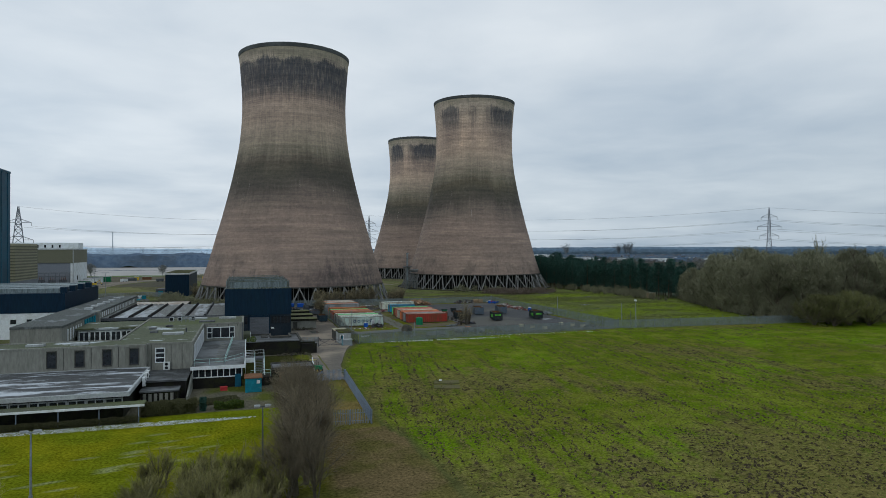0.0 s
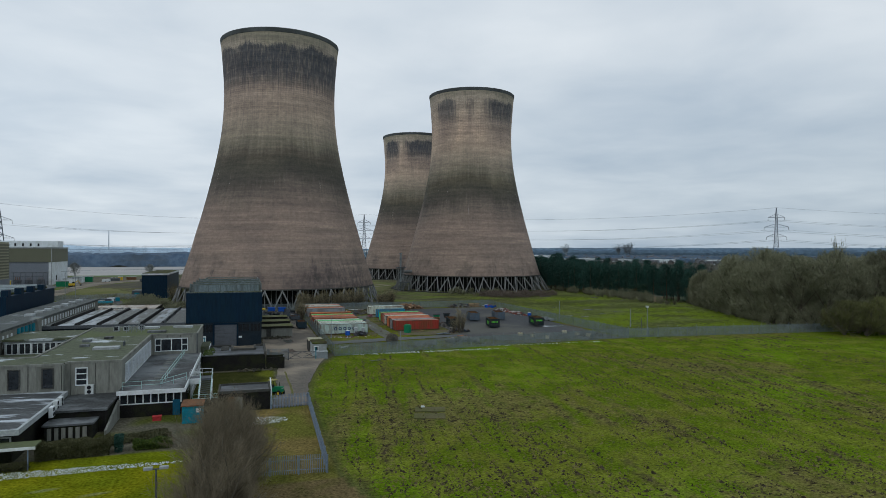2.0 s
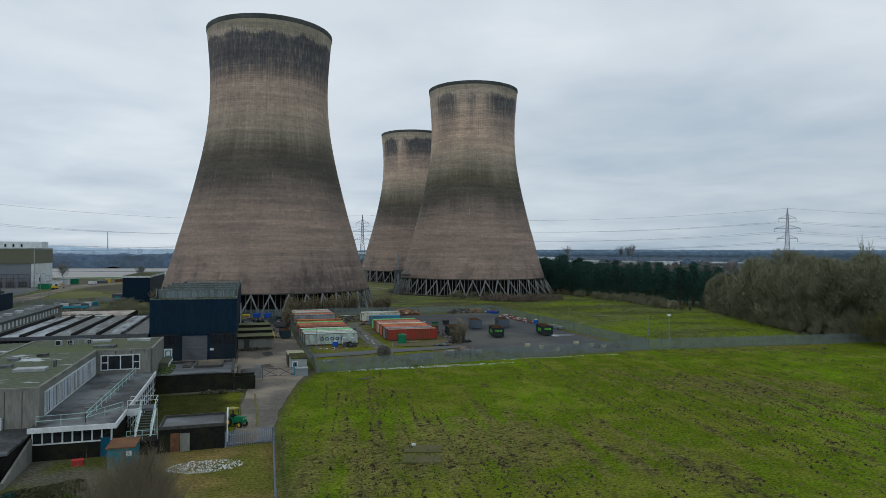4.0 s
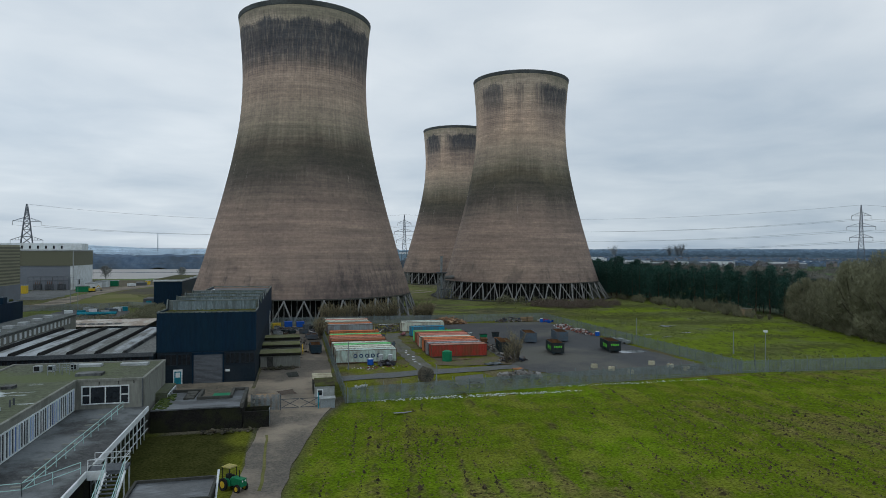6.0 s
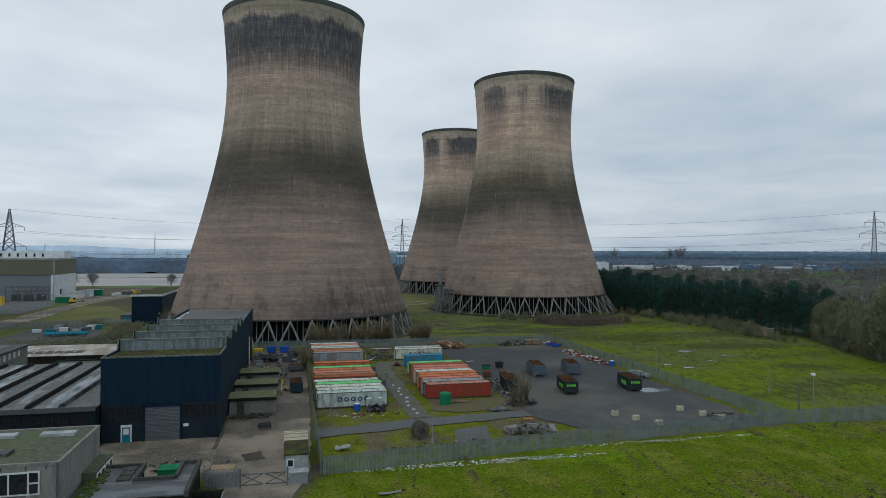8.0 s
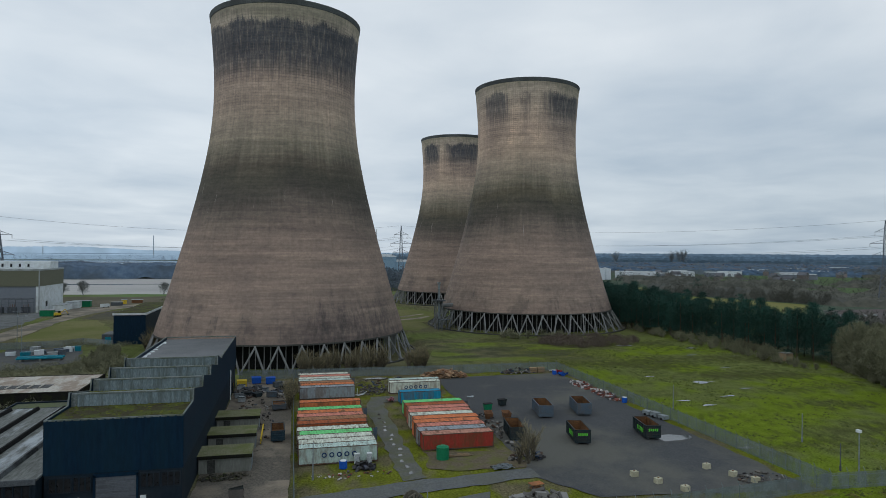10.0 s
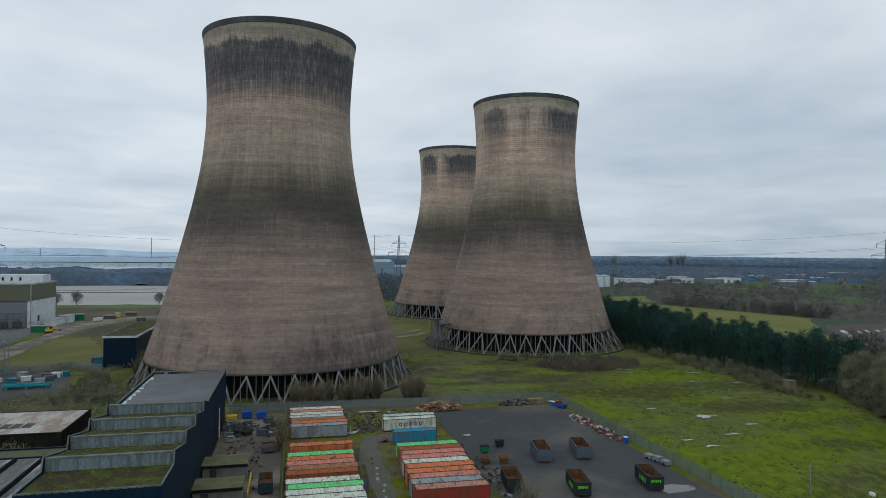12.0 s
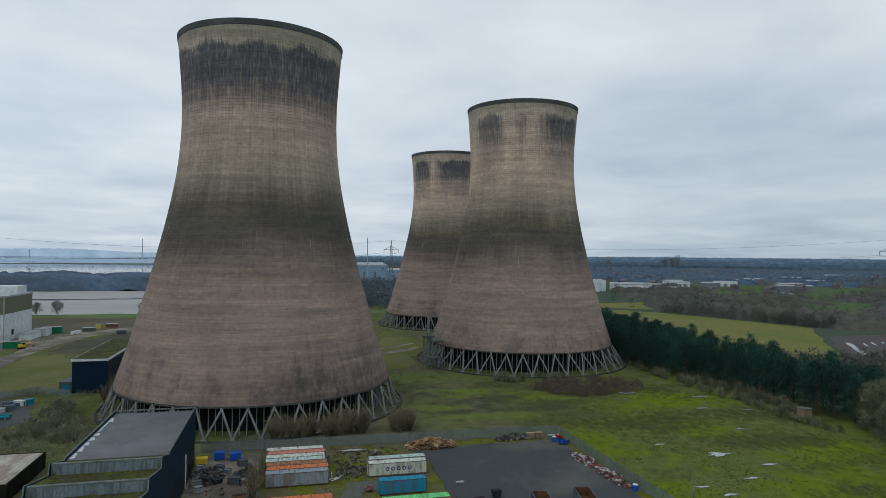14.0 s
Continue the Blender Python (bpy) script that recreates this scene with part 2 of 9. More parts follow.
M["rust"] = mat("rusty_steel", (0.12, 0.058, 0.033), (0.22, 0.108, 0.052), 1.0, 0.9, c3=(0.10, 0.05, 0.03), stain=0.5)
M["lime"] = mat("lime_paint", (0.10, 0.45, 0.04), (0.14, 0.55, 0.06), 1.0, 0.6, bump=0.0)
M["green"] = mat("green_paint", (0.01, 0.13, 0.06), (0.015, 0.19, 0.085), 1.0, 0.5, bump=0.05)
M["yellow"] = mat("yellow_paint", (0.55, 0.36, 0.03), (0.68, 0.46, 0.05), 1.0, 0.6, bump=0.05)
M["blue"] = mat("blue_paint", (0.01, 0.07, 0.33), (0.02, 0.10, 0.42), 1.0, 0.6, bump=0.05)
M["red"] = mat("red_paint", (0.36, 0.03, 0.03), (0.48, 0.05, 0.05), 1.0, 0.6, bump=0.05)
M["rustbright"] = mat("bright_rust", (0.30, 0.11, 0.045), (0.42, 0.17, 0.07), 1.0, 0.85, c3=(0.16, 0.075, 0.04), stain=0.8)
M["pinkcloth"] = mat("faded_pink_cloth", (0.34, 0.14, 0.15), (0.46, 0.22, 0.22), 1.2, 0.9)
M["rubber"] = mat("black_rubber", (0.012, 0.012, 0.012), (0.03, 0.03, 0.03), 1.0, 0.85)
M["wood"] = mat("weathered_wood", (0.20, 0.13, 0.075), (0.34, 0.23, 0.13), 1.5, 0.85, c3=(0.15, 0.13, 0.11), stain=0.6, spread=0.2)
M["stone_block"] = mat("pale_block", (0.40, 0.36, 0.25), (0.52, 0.47, 0.34), 1.0, 0.9, c3=(0.3, 0.27, 0.18), stain=0.6)
M["bark"] = mat("bark", (0.07, 0.058, 0.042), (0.13, 0.11, 0.08), 1.5, 0.95, spread=0.25)
M["pinebark"] = mat("pine_bark", (0.06, 0.04, 0.028), (0.12, 0.085, 0.06), 1.5, 0.95)
M["twig"] = leafmat("bare_twigs", (0.142, 0.138, 0.084), (0.232, 0.222, 0.134))
M["olivetwig"] = leafmat("olive_twigs", (0.092, 0.094, 0.034), (0.162, 0.156, 0.060))
M["drytwig"] = leafmat("dry_willow_twigs", (0.19, 0.155, 0.082), (0.33, 0.27, 0.155))
M["needle"] = leafmat("pine_needles", (0.012, 0.043, 0.034), (0.033, 0.084, 0.060))
M["hedge"] = leafmat("hedge_leaves", (0.052, 0.054, 0.024), (0.105, 0.098, 0.045))
M["shrub"] = leafmat("shrub_leaves", (0.03, 0.06, 0.012), (0.10, 0.13, 0.02))
M["mud"] = mat("river_mud", (0.29, 0.265, 0.24), (0.36, 0.33, 0.305), 0.05, 0.6, bump=0.0, c3=(0.22, 0.205, 0.195), stain=0.25, stretch=(0.15, 1, 1))
M["drygrass"] = mat("dry_rough_grass", (0.105, 0.098, 0.036), (0.165, 0.148, 0.056), 0.25, 0.95, c3=(0.09, 0.10, 0.02), stain=0.12, amount=0.8)
M["snow"] = mat("frost_and_grit", (0.5, 0.5, 0.47), (0.72, 0.73, 0.72), 2.0, 0.8)
M["pylon"] = mat("pylon_steel", (0.10, 0.11, 0.125), (0.15, 0.16, 0.18), 1.0, 0.7, bump=0.0)

water = bpy.data.materials.new("water")
water.use_nodes = True
wb = water.node_tree.nodes["Principled BSDF"]
wb.inputs["Base Color"].default_value, wb.inputs["Roughness"].default_value = (0.03, 0.035, 0.035, 1), 0.06
wb.inputs["Specular IOR Level"].default_value = 0.8
wnz, wbp = water.node_tree.nodes.new("ShaderNodeTexNoise"), water.node_tree.nodes.new("ShaderNodeBump")
wnz.inputs["Scale"].default_value = 2.0
wbp.inputs["Strength"].default_value = 0.04
water.node_tree.links.new(wnz.outputs[0], wbp.inputs["Height"])
water.node_tree.links.new(wbp.outputs[0], wb.inputs["Normal"])
M["water"] = water


# ---- building blocks ----
def thing(name, at, turn=0, label="", category="", group="", kind=""):
    ob = new(name)
    ob.empty_display_size = 0.2
    ob.matrix_world = pose(at[0], at[1], at[2] if len(at) > 2 else 0, 0, 0, turn)
    return tagged(ob, label, category, group, kind)


def mesh_of(name, bm, material, smooth=False):
    me = bpy.data.meshes.new(name)
    bm.to_mesh(me)
    bm.free()
    me.materials.append(material)
    if smooth:
        me.polygons.foreach_set("use_smooth", [True] * len(me.polygons))
    return me


def part(name, bm, material, parent, label="", smooth=False):
    ob = new(name, mesh_of(name, bm, material, smooth))
    ob.parent = parent
    return tagged(ob, label)


def single(name, bm, material, label="", category="", group="", kind="", smooth=False):
    return tagged(new(name, mesh_of(name, bm, material, smooth)), label, category, group, kind)


def raw(name, verts, faces, material):
    me = bpy.data.meshes.new(name)
    me.from_pydata(verts, [], faces)
    me.materials.append(material)
    return me


def box(bm, x0, y0, z0, x1, y1, z1):
    v = [bm.verts.new((x, y, z)) for z in (z0, z1) for x, y in ((x0, y0), (x1, y0), (x1, y1), (x0, y1))]
    for f in ((3, 2, 1, 0), (4, 5, 6, 7), (0, 1, 5, 4), (1, 2, 6, 5), (2, 3, 7, 6), (3, 0, 4, 7)):
        bm.faces.new([v[i] for i in f])
    return bm


def bx(*a):
    return box(bmesh.new(), *a)


def prism(bm, pts, z0, z1):
    """An upright body over a plan outline, anticlockwise."""
    a, b = [bm.verts.new((x, y, z0)) for x, y in pts], [bm.verts.new((x, y, z1)) for x, y in pts]
    n = len(pts)
    bm.faces.new(a[::-1]), bm.faces.new(b)
    for i in range(n):
        bm.faces.new((a[i], a[(i + 1) % n], b[(i + 1) % n], b[i]))
    return bm


def bar(bm, p, q, r, n=4, r2=None):
    """A straight bar or tube from p to q."""
    p, q = Vector(p), Vector(q)
    d = (q - p).normalized()
    s = d.cross(Vector((0, 0, 1)) if abs(d.z) < 0.95 else Vector((1, 0, 0))).normalized()
    u = s.cross(d)
    r2 = r if r2 is None else r2
    rings = []
    for c, rad in ((p, r), (q, r2)):
        rings.append([bm.verts.new(c + (s * math.cos(a) + u * math.sin(a)) * rad)
                      for a in (2 * math.pi * (k + 0.5) / n for k in range(n))])
    for k in range(n):
        bm.faces.new((rings[0][k], rings[0][(k + 1) % n], rings[1][(k + 1) % n], rings[1][k]))
    bm.faces.new(rings[0][::-1]), bm.faces.new(rings[1])
    return bm


def br(*a, **k):
    return bar(bmesh.new(), *a, **k)


def window(parent, axis, at, a0, a1, z0, z1, cols=1, rows=1, out=-1, frame_mat=None, glass=None, name="window", panes=()):
    """A framed window on a wall whose plane is axis = at, from a0 to a1 along the wall; out: side that it faces."""
    frame_mat, glass = frame_mat or M["white"], glass or M["glass"]
    f = bmesh.new()
    t, w = 0.10 * out, 0.07

    def piece(bm, b0, b1, c0, c1, d0, d1):
        lo, hi = min(d0, d1), max(d0, d1)
        if axis == "y":
            box(bm, b0, at + lo, c0, b1, at + hi, c1)
        else:
            box(bm, at + lo, b0, c0, at + hi, b1, c1)
    for i in range(cols + 1):
        c = a0 + (a1 - a0) * i / cols
        piece(f, c - w, c + w, z0, z1, -t, t)
    for j in range(rows + 1):
        c = z0 + (z1 - z0) * j / rows
        piece(f, a0 - w, a1 + w, c - w, c + w, -t, t * 0.9)
    fr = part(name, f, frame_mat, parent)
    for i in range(cols):
        p = bmesh.new()
        piece(p, a0 + (a1 - a0) * i / cols + w * 0.9, a0 + (a1 - a0) * (i + 1) / cols - w * 0.9, z0 + w * 0.9, z1 - w * 0.9, -t, t * 0.35)
        part("pane", p, panes[i % len(panes)] if panes else glass, fr)
    return fr


# ---- ground ----
def steps(spans):
    out = []
    for a, b, s in spans:
        out += list(np.arange(a, b, s))
    return out + [spans[-1][1]]


def smooth(a, b, v):
    t = min(1, max(0, (v - a) / (b - a)))
    return t * t * (3 - 2 * t)


def field_edge(y):
    """West edge of the green field."""
    return float(np.interp(y, [40, 70, 78, 105, 111, 121, 135.5, 147], [18.5, 17.0, 15.2, 15.4, 15.4, 16.6, 19.6, 24.2]))


RUT = radians(81)


def ground_look(x, y):
    """Height and colour of the ground at a place."""
    n = noise.noise((x * 0.05, y * 0.05, 0.3))
    n2 = noise.noise((x * 0.2, y * 0.2, 7.1))
    n3 = noise.noise((x * 0.9, y * 0.9, 3.7))
    z = 0.0
    if y < 151 and x > field_edge(y) and x < 185 and y > -80:
        a = x * math.sin(RUT) - y * math.cos(RUT)
        b = x * math.cos(RUT) + y * math.sin(RUT)
        rut = noise.noise((a * 0.55, b * 0.06, 1.0)) + 0.5 * noise.noise((a * 1.6, b * 0.35, 5.0))
        bare = noise.noise((x * 0.028 + 4, y * 0.035, 9.0)) + 0.55 * rut + 0.3 * n3
        near = smooth(145, 40, y) * smooth(120, 45, x)
        s = smooth(0.10, 0.62, bare + 0.30 * near)
        lush = smooth(-0.2, 0.5, n + 0.4 * n2)
        g = Vector((0.090, 0.124, 0.011)).lerp(Vector((0.106, 0.172, 0.009)), lush)
        g = g.lerp(Vector((0.172, 0.148, 0.036)), smooth(-0.1, 0.42, n2 + 0.4 * rut + 0.35 * near) * 0.42)
        c = g.lerp(Vector((0.150, 0.118, 0.056)), s * 0.66)
        if rut + 0.6 * n3 > 0.66 - 0.12 * near:
            c = c.lerp(Vector((0.05, 0.042, 0.024)), 0.5)
        z = 0.16 * rut + 0.16 * n3 * (0.35 + s)
        e = smooth(0, 2, x - field_edge(y))
        return z * e, Vector((0.085, 0.085, 0.035)).lerp(c, e), (0.25 + 0.75 * s) * e
    if y < 89 and x < 7:  # mown lawn with frost
        c = Vector((0.15, 0.15, 0.008)).lerp(Vector((0.115, 0.135, 0.008)), smooth(-0.3, 0.3, n2))
        if noise.noise((x * 0.5, y * 1.6, 2.2)) + 0.5 * n3 > 0.45 and n > -0.1:
            c = c.lerp(Vector((0.4, 0.42, 0.34)), 0.22)
        c = c.lerp(Vector((0.06, 0.06, 0.02)), smooth(64, 56, y) * 0.8)
        return 0.03 * n3, c
    if x <= field_edge(y) and y < 106 and x > 4:  # rough dry grass by the small fence
        c = Vector((0.16, 0.12, 0.045)).lerp(Vector((0.11, 0.11, 0.025)), smooth(-0.3, 0.4, n2))
        if y < 76:
            c = Vector((0.135, 0.10, 0.05)).lerp(Vector((0.10, 0.088, 0.03)), smooth(-0.2, 0.5, n2 + 0.4 * n3))
        return 0.06 * n3, c
    if x < 24 and y < 170 and x > -60:  # bare made ground and moss between the sheds
        c = Vector((0.10, 0.092, 0.07)).lerp(Vector((0.075, 0.085, 0.02)), smooth(-0.1, 0.35, n2 + 0.4 * n))
        if x < 11.5 and 110 < y < 133:
            c = Vector((0.036, 0.038, 0.012)).lerp(Vector((0.10, 0.108, 0.016)), smooth(-0.05, 0.5, n2 + 0.5 * n + smooth(6, 11, x) - 0.4))
        return 0.02 * n3, c
    if 23.5 < x < 97 and 144 < y < 247:  # yard
        c = Vector((0.118, 0.102, 0.062)).lerp(Vector((0.118, 0.130, 0.018)), smooth(-0.25, 0.25, n2 + 0.5 * n + 0.4 * n3))
        c = c.lerp(Vector((0.05, 0.042, 0.028)), smooth(0.2, 0.6, n3 - 0.4 * n) * 0.6)
        return 0.05 * n3, c
    f = noise.noise((x * 0.004, y * 0.004, 5.5))
    far = Vector((0.070, 0.088, 0.068)).lerp(Vector((0.086, 0.118, 0.062)), smooth(-0.1, 0.45, f))
    c = Vector((0.118, 0.110, 0.066)).lerp(Vector((0.112, 0.132, 0.046)), smooth(-0.2, 0.45, n + 0.3 * n2))
    c = c.lerp(Vector((0.055, 0.052, 0.032)), smooth(0.05, 0.55, n2 + 0.5 * n3) * 0.5)
    wob = 14 * n + 8 * n2
    c = far.lerp(c, smooth(-140, -110, x + wob) * smooth(200, 185, x + wob) * smooth(720, 660, y))
    p = smooth(86, 97, x) * smooth(188, 178, x) * smooth(140, 146, y) * smooth(350, 290, y + 2 * wob)
    if p > 0:  # rough pasture
        g = smooth(-0.35, 0.3, n + 0.5 * n2)
        d = Vector((0.108, 0.124, 0.042)).lerp(Vector((0.116, 0.154, 0.018)), g)
        d = d.lerp(Vector((0.098, 0.094, 0.042)), smooth(240, 268, y + wob) * smooth(142, 112, x + wob) * 0.8)
        d = d.lerp(Vector((0.058, 0.060, 0.026)), smooth(0.15, 0.7, 0.7 * n3 + 1.1 * noise.noise((x * 0.035 + 3, y * 0.09, 4.4))) * 0.8)
        c = c.lerp(d, p)
    m = smooth(62, 76, x + 0.5 * wob) * smooth(132, 112, x + 0.5 * wob) * smooth(254, 270, y) * smooth(320, 300, y + 0.5 * wob)
    if m > 0:  # churned wet ground between the towers and the yard
        k = noise.noise((x * 0.05, y * 0.13, 8.8)) + 0.4 * n2
        c = c.lerp(Vector((0.060, 0.062, 0.040)), m * 0.75 * smooth(-0.15, 0.3, k))
        c = c.lerp(Vector((0.125, 0.160, 0.026)), m * 0.7 * smooth(-0.1, -0.45, k))
    return 0.06 * n3, c


def basin(x, y):
    """Depth of the sunk pond round the foot of the nearest tower."""
    return -1.5 * smooth(50.5, 46.5, math.hypot(x - 20.6, y - 304.2))


gx = steps([(-4600, -600, 250), (-600, -140, 20), (-140, -40, 4), (-40, 8, 1.5), (8, 100, 0.55), (100, 175, 1.1), (175, 400, 9), (400, 1000, 40), (1000, 4600, 240)])
gy = steps([(-1500, -100, 100), (-100, 20, 8), (20, 40, 1.5), (40, 112, 0.55), (112, 152, 0.8), (152, 330, 1.6), (330, 700, 10), (700, 1500, 40), (1500, 4600, 200)])
gv, gc = [], []
for yy in gy:
    for xx in gx:
        h, c, *clod = ground_look(xx, yy)
        gv.append((xx, yy, h + basin(xx, yy)))
        gc += [c[0] * (0.945 if clod else 0.97), c[1] * 1.02, c[2] * (1.0 if clod else 1.1), clod[0] if clod else 0.0]
nx = len(gx)
gf = [(j * nx + i, j * nx + i + 1, (j + 1) * nx + i + 1, (j + 1) * nx + i) for j in range(len(gy) - 1) for i in range(nx - 1)]
gm = bpy.data.materials.new("grass_and_soil")
gm.use_nodes = True
GN, GL = gm.node_tree.nodes, gm.node_tree.links
gb = GN["Principled BSDF"]
gb.inputs["Roughness"].default_value, gb.inputs["Specular IOR Level"].default_value = 1.0, 0.0
ga, gco = GN.new("ShaderNodeVertexColor"), GN.new("ShaderNodeTexCoord")
ga.layer_name = "cover"


def gnoise(scale, detail):
    n = GN.new("ShaderNodeTexNoise")
    n.inputs["Scale"].default_value, n.inputs["Detail"].default_value, n.inputs["Roughness"].default_value = scale, detail, 0.65
    GL.new(gco.outputs["Object"], n.inputs["Vector"])
    return n.outputs[0]


def gramp(src, lo, hi, a, b):
    r = GN.new("ShaderNodeValToRGB")
    r.color_ramp.elements[0].position, r.color_ramp.elements[1].position = lo, hi
    r.color_ramp.elements[0].color, r.color_ramp.elements[1].color = rgb(a), rgb(b)
    GL.new(src, r.inputs[0])
    return r.outputs[0]


def gmul(a, b):
    x = GN.new("ShaderNodeMix")
    x.data_type, x.blend_type = "RGBA", "MULTIPLY"
    x.inputs["Factor"].default_value = 1.0
    GL.new(a, x.inputs["A"]), GL.new(b, x.inputs["B"])
    return x.outputs["Result"]


fine_n = gnoise(3.2, 8)
gcol = gmul(ga.outputs[0], gramp(fine_n, 0.3, 0.7, (0.38, 0.38, 0.34), (1.62, 1.6, 1.5)))
gcol = gmul(gcol, gramp(gnoise(0.35, 6), 0.3, 0.7, (0.72, 0.76, 0.72), (1.22, 1.2, 1.2)))
# clods of dark soil in broken rows
gmap, gcl, gmm, gmx = GN.new("ShaderNodeMapping"), GN.new("ShaderNodeTexNoise"), GN.new("ShaderNodeMath"), GN.new("ShaderNodeMix")
gmap.inputs["Rotation"].default_value, gmap.inputs["Scale"].default_value = (0, 0, -RUT), (0.55, 1.3, 1.0)
GL.new(gco.outputs["Object"], gmap.inputs[0]), GL.new(gmap.outputs[0], gcl.inputs["Vector"])
gcl.inputs["Scale"].default_value, gcl.inputs["Detail"].default_value, gcl.inputs["Roughness"].default_value = 1.5, 5.0, 0.62
gmm.operation = "MULTIPLY"
GL.new(gramp(gcl.outputs[0], 0.53, 0.63, (0, 0, 0), (1, 1, 1)), gmm.inputs[0])
GL.new(ga.outputs["Alpha"], gmm.inputs[1])
gmx.data_type = "RGBA"
gmx.inputs["B"].default_value = (0.028, 0.023, 0.014, 1)
GL.new(gmm.outputs[0], gmx.inputs["Factor"]), GL.new(gcol, gmx.inputs["A"])
gcol = gmx.outputs["Result"]
GL.new(gcol, gb.inputs["Base Color"])
gbp = GN.new("ShaderNodeBump")
gbp.inputs["Strength"].default_value, gbp.inputs["Distance"].default_value = 0.6, 0.15
GL.new(fine_n, gbp.inputs["Height"]), GL.new(gbp.outputs[0], gb.inputs["Normal"])
gme = raw("ground", gv, gf, gm)
gme.color_attributes.new("cover", "FLOAT_COLOR", "POINT").data.foreach_set("color", gc)
tagged(new("ground", gme), "rough grass field, lawn and made ground round the works", "ground", kind="structure")


def patch(name, pts, z, material, label, category, wobble=0.35, step=2.0, seed=0, kind="structure"):
    """A thin flat sheet with an uneven border, laid on the ground."""
    out = []
    n = len(pts)
    for i in range(n):
        a, b = Vector(pts[i]), Vector(pts[(i + 1) % n])
        k = max(1, int((b - a).length / step))
        for j in range(k):
            p = a.lerp(b, j / k)
            d = Vector((noise.noise((p.x * 0.3, p.y * 0.3, seed)), noise.noise((p.x * 0.3, p.y * 0.3, seed + 9.0))))
            q = p + d * wobble * 2
            out.append((q.x, q.y))
    bm = bmesh.new()
    bm.faces.new([bm.verts.new((x, y, z)) for x, y in out])
    bm.normal_update()
    bmesh.ops.triangulate(bm, faces=bm.faces[:])
    bmesh.ops.recalc_face_normals(bm, faces=bm.faces[:])
    if bm.faces[:][0].normal.z < 0:
        bmesh.ops.reverse_faces(bm, faces=bm.faces[:])
    return single(name, bm, material, label, category, kind=kind)


M["mudtrack"] = mat("wet_muddy_track", (0.072, 0.070, 0.060), (0.135, 0.128, 0.108), 0.6, 0.6, c3=(0.085, 0.088, 0.030), stain=0.5, amount=0.6)
M["path"] = mat("worn_grey_path", (0.085, 0.086, 0.084), (0.135, 0.134, 0.128), 0.6, 0.75, c3=(0.10, 0.098, 0.07), stain=0.3, amount=0.5)
M["backroad"] = mat("stained_service_road", (0.062, 0.053, 0.043), (0.145, 0.121, 0.094), 0.6, 0.55, c3=(0.27, 0.213, 0.155), stain=0.13, amount=0.85, spec=0.2)
patch("pavement_yard", [(58, 166), (64, 157), (95, 153), (94.5, 241), (57, 241), (59.5, 232), (59, 180)], 0.10, M["tarmac"],
      "dark worn tarmac of the fenced storage yard", "pavement")
patch("road_access", [(10.4, 105), (15.4, 105.4), (15.6, 111), (16.8, 121), (19.8, 135.5), (22.6, 146), (23.4, 172), (10.6, 172), (10.6, 150), (13.0, 140), (11.6, 124), (11.2, 112)], 0.09, M["backroad"],
      "cracked pale service road between the sheds", "road", wobble=0.2)
patch("moss_seam", [(13.3, 130.5), (13.6, 130.5), (13.75, 121), (13.75, 112), (13.45, 112), (13.45, 121)], 0.105, M["drygrass"], "mossy worn seam down the middle of the access road", "moss", 0.12, 0.8, 6)
patch("road_north", [(10.6, 172), (23.4, 172), (23.6, 244), (10.4, 244)], 0.085, M["backroad"], "stained pale service road beside the navy hall", "road", wobble=0.1)
patch("road_west", [(-30, 148.5), (10.8, 148.5), (10.8, 158.2), (-30, 158.2)], 0.08, M["road"], "wet grey lane before the workshop", "road", wobble=0.2)
patch("road_yard_path", [(23.8, 160.5), (40, 163.2), (59, 165.6), (59, 169.6), (46, 168.4), (38, 167.5), (23.8, 164.6)], 0.115, M["path"],
      "grey tarmac path across the storage yard", "road", wobble=0.3)
patch("road_yard_track", [(38.9, 168), (42.6, 168.4), (42.4, 200), (43.0, 216), (57, 219), (57, 223), (41, 222), (38.6, 212)], 0.105, M["mudtrack"],
      "muddy grey vehicle track between container rows", "road", wobble=0.4)
patch("gravel_patch", [(43.4, 153.2), (48.8, 154.2), (49.4, 161.6), (44.2, 160.6)], 0.11, M["path"], "worn gravel patch beside the cable drum", "ground", 0.5, 1.5, 8)
M["earth"] = mat("trodden_earth", (0.082, 0.064, 0.042), (0.15, 0.117, 0.078), 0.7, 0.95, c3=(0.105, 0.108, 0.028), stain=0.5, amount=0.7, bump=0.4)
patch("bare_earth", [(44, 171.6), (51, 170.6), (59, 170.2), (60.4, 178), (52, 179.5), (44.6, 180.5)], 0.11, M["earth"], "trodden brown earth before the red containers", "ground", 0.7, 1.5, 11)
patch("pavement_apron", [(-5, 158), (10, 158), (10, 164.2), (-5, 164.2)], 0.10, M["road"], "stained concrete apron before the navy hall", "pavement", wobble=0.1)


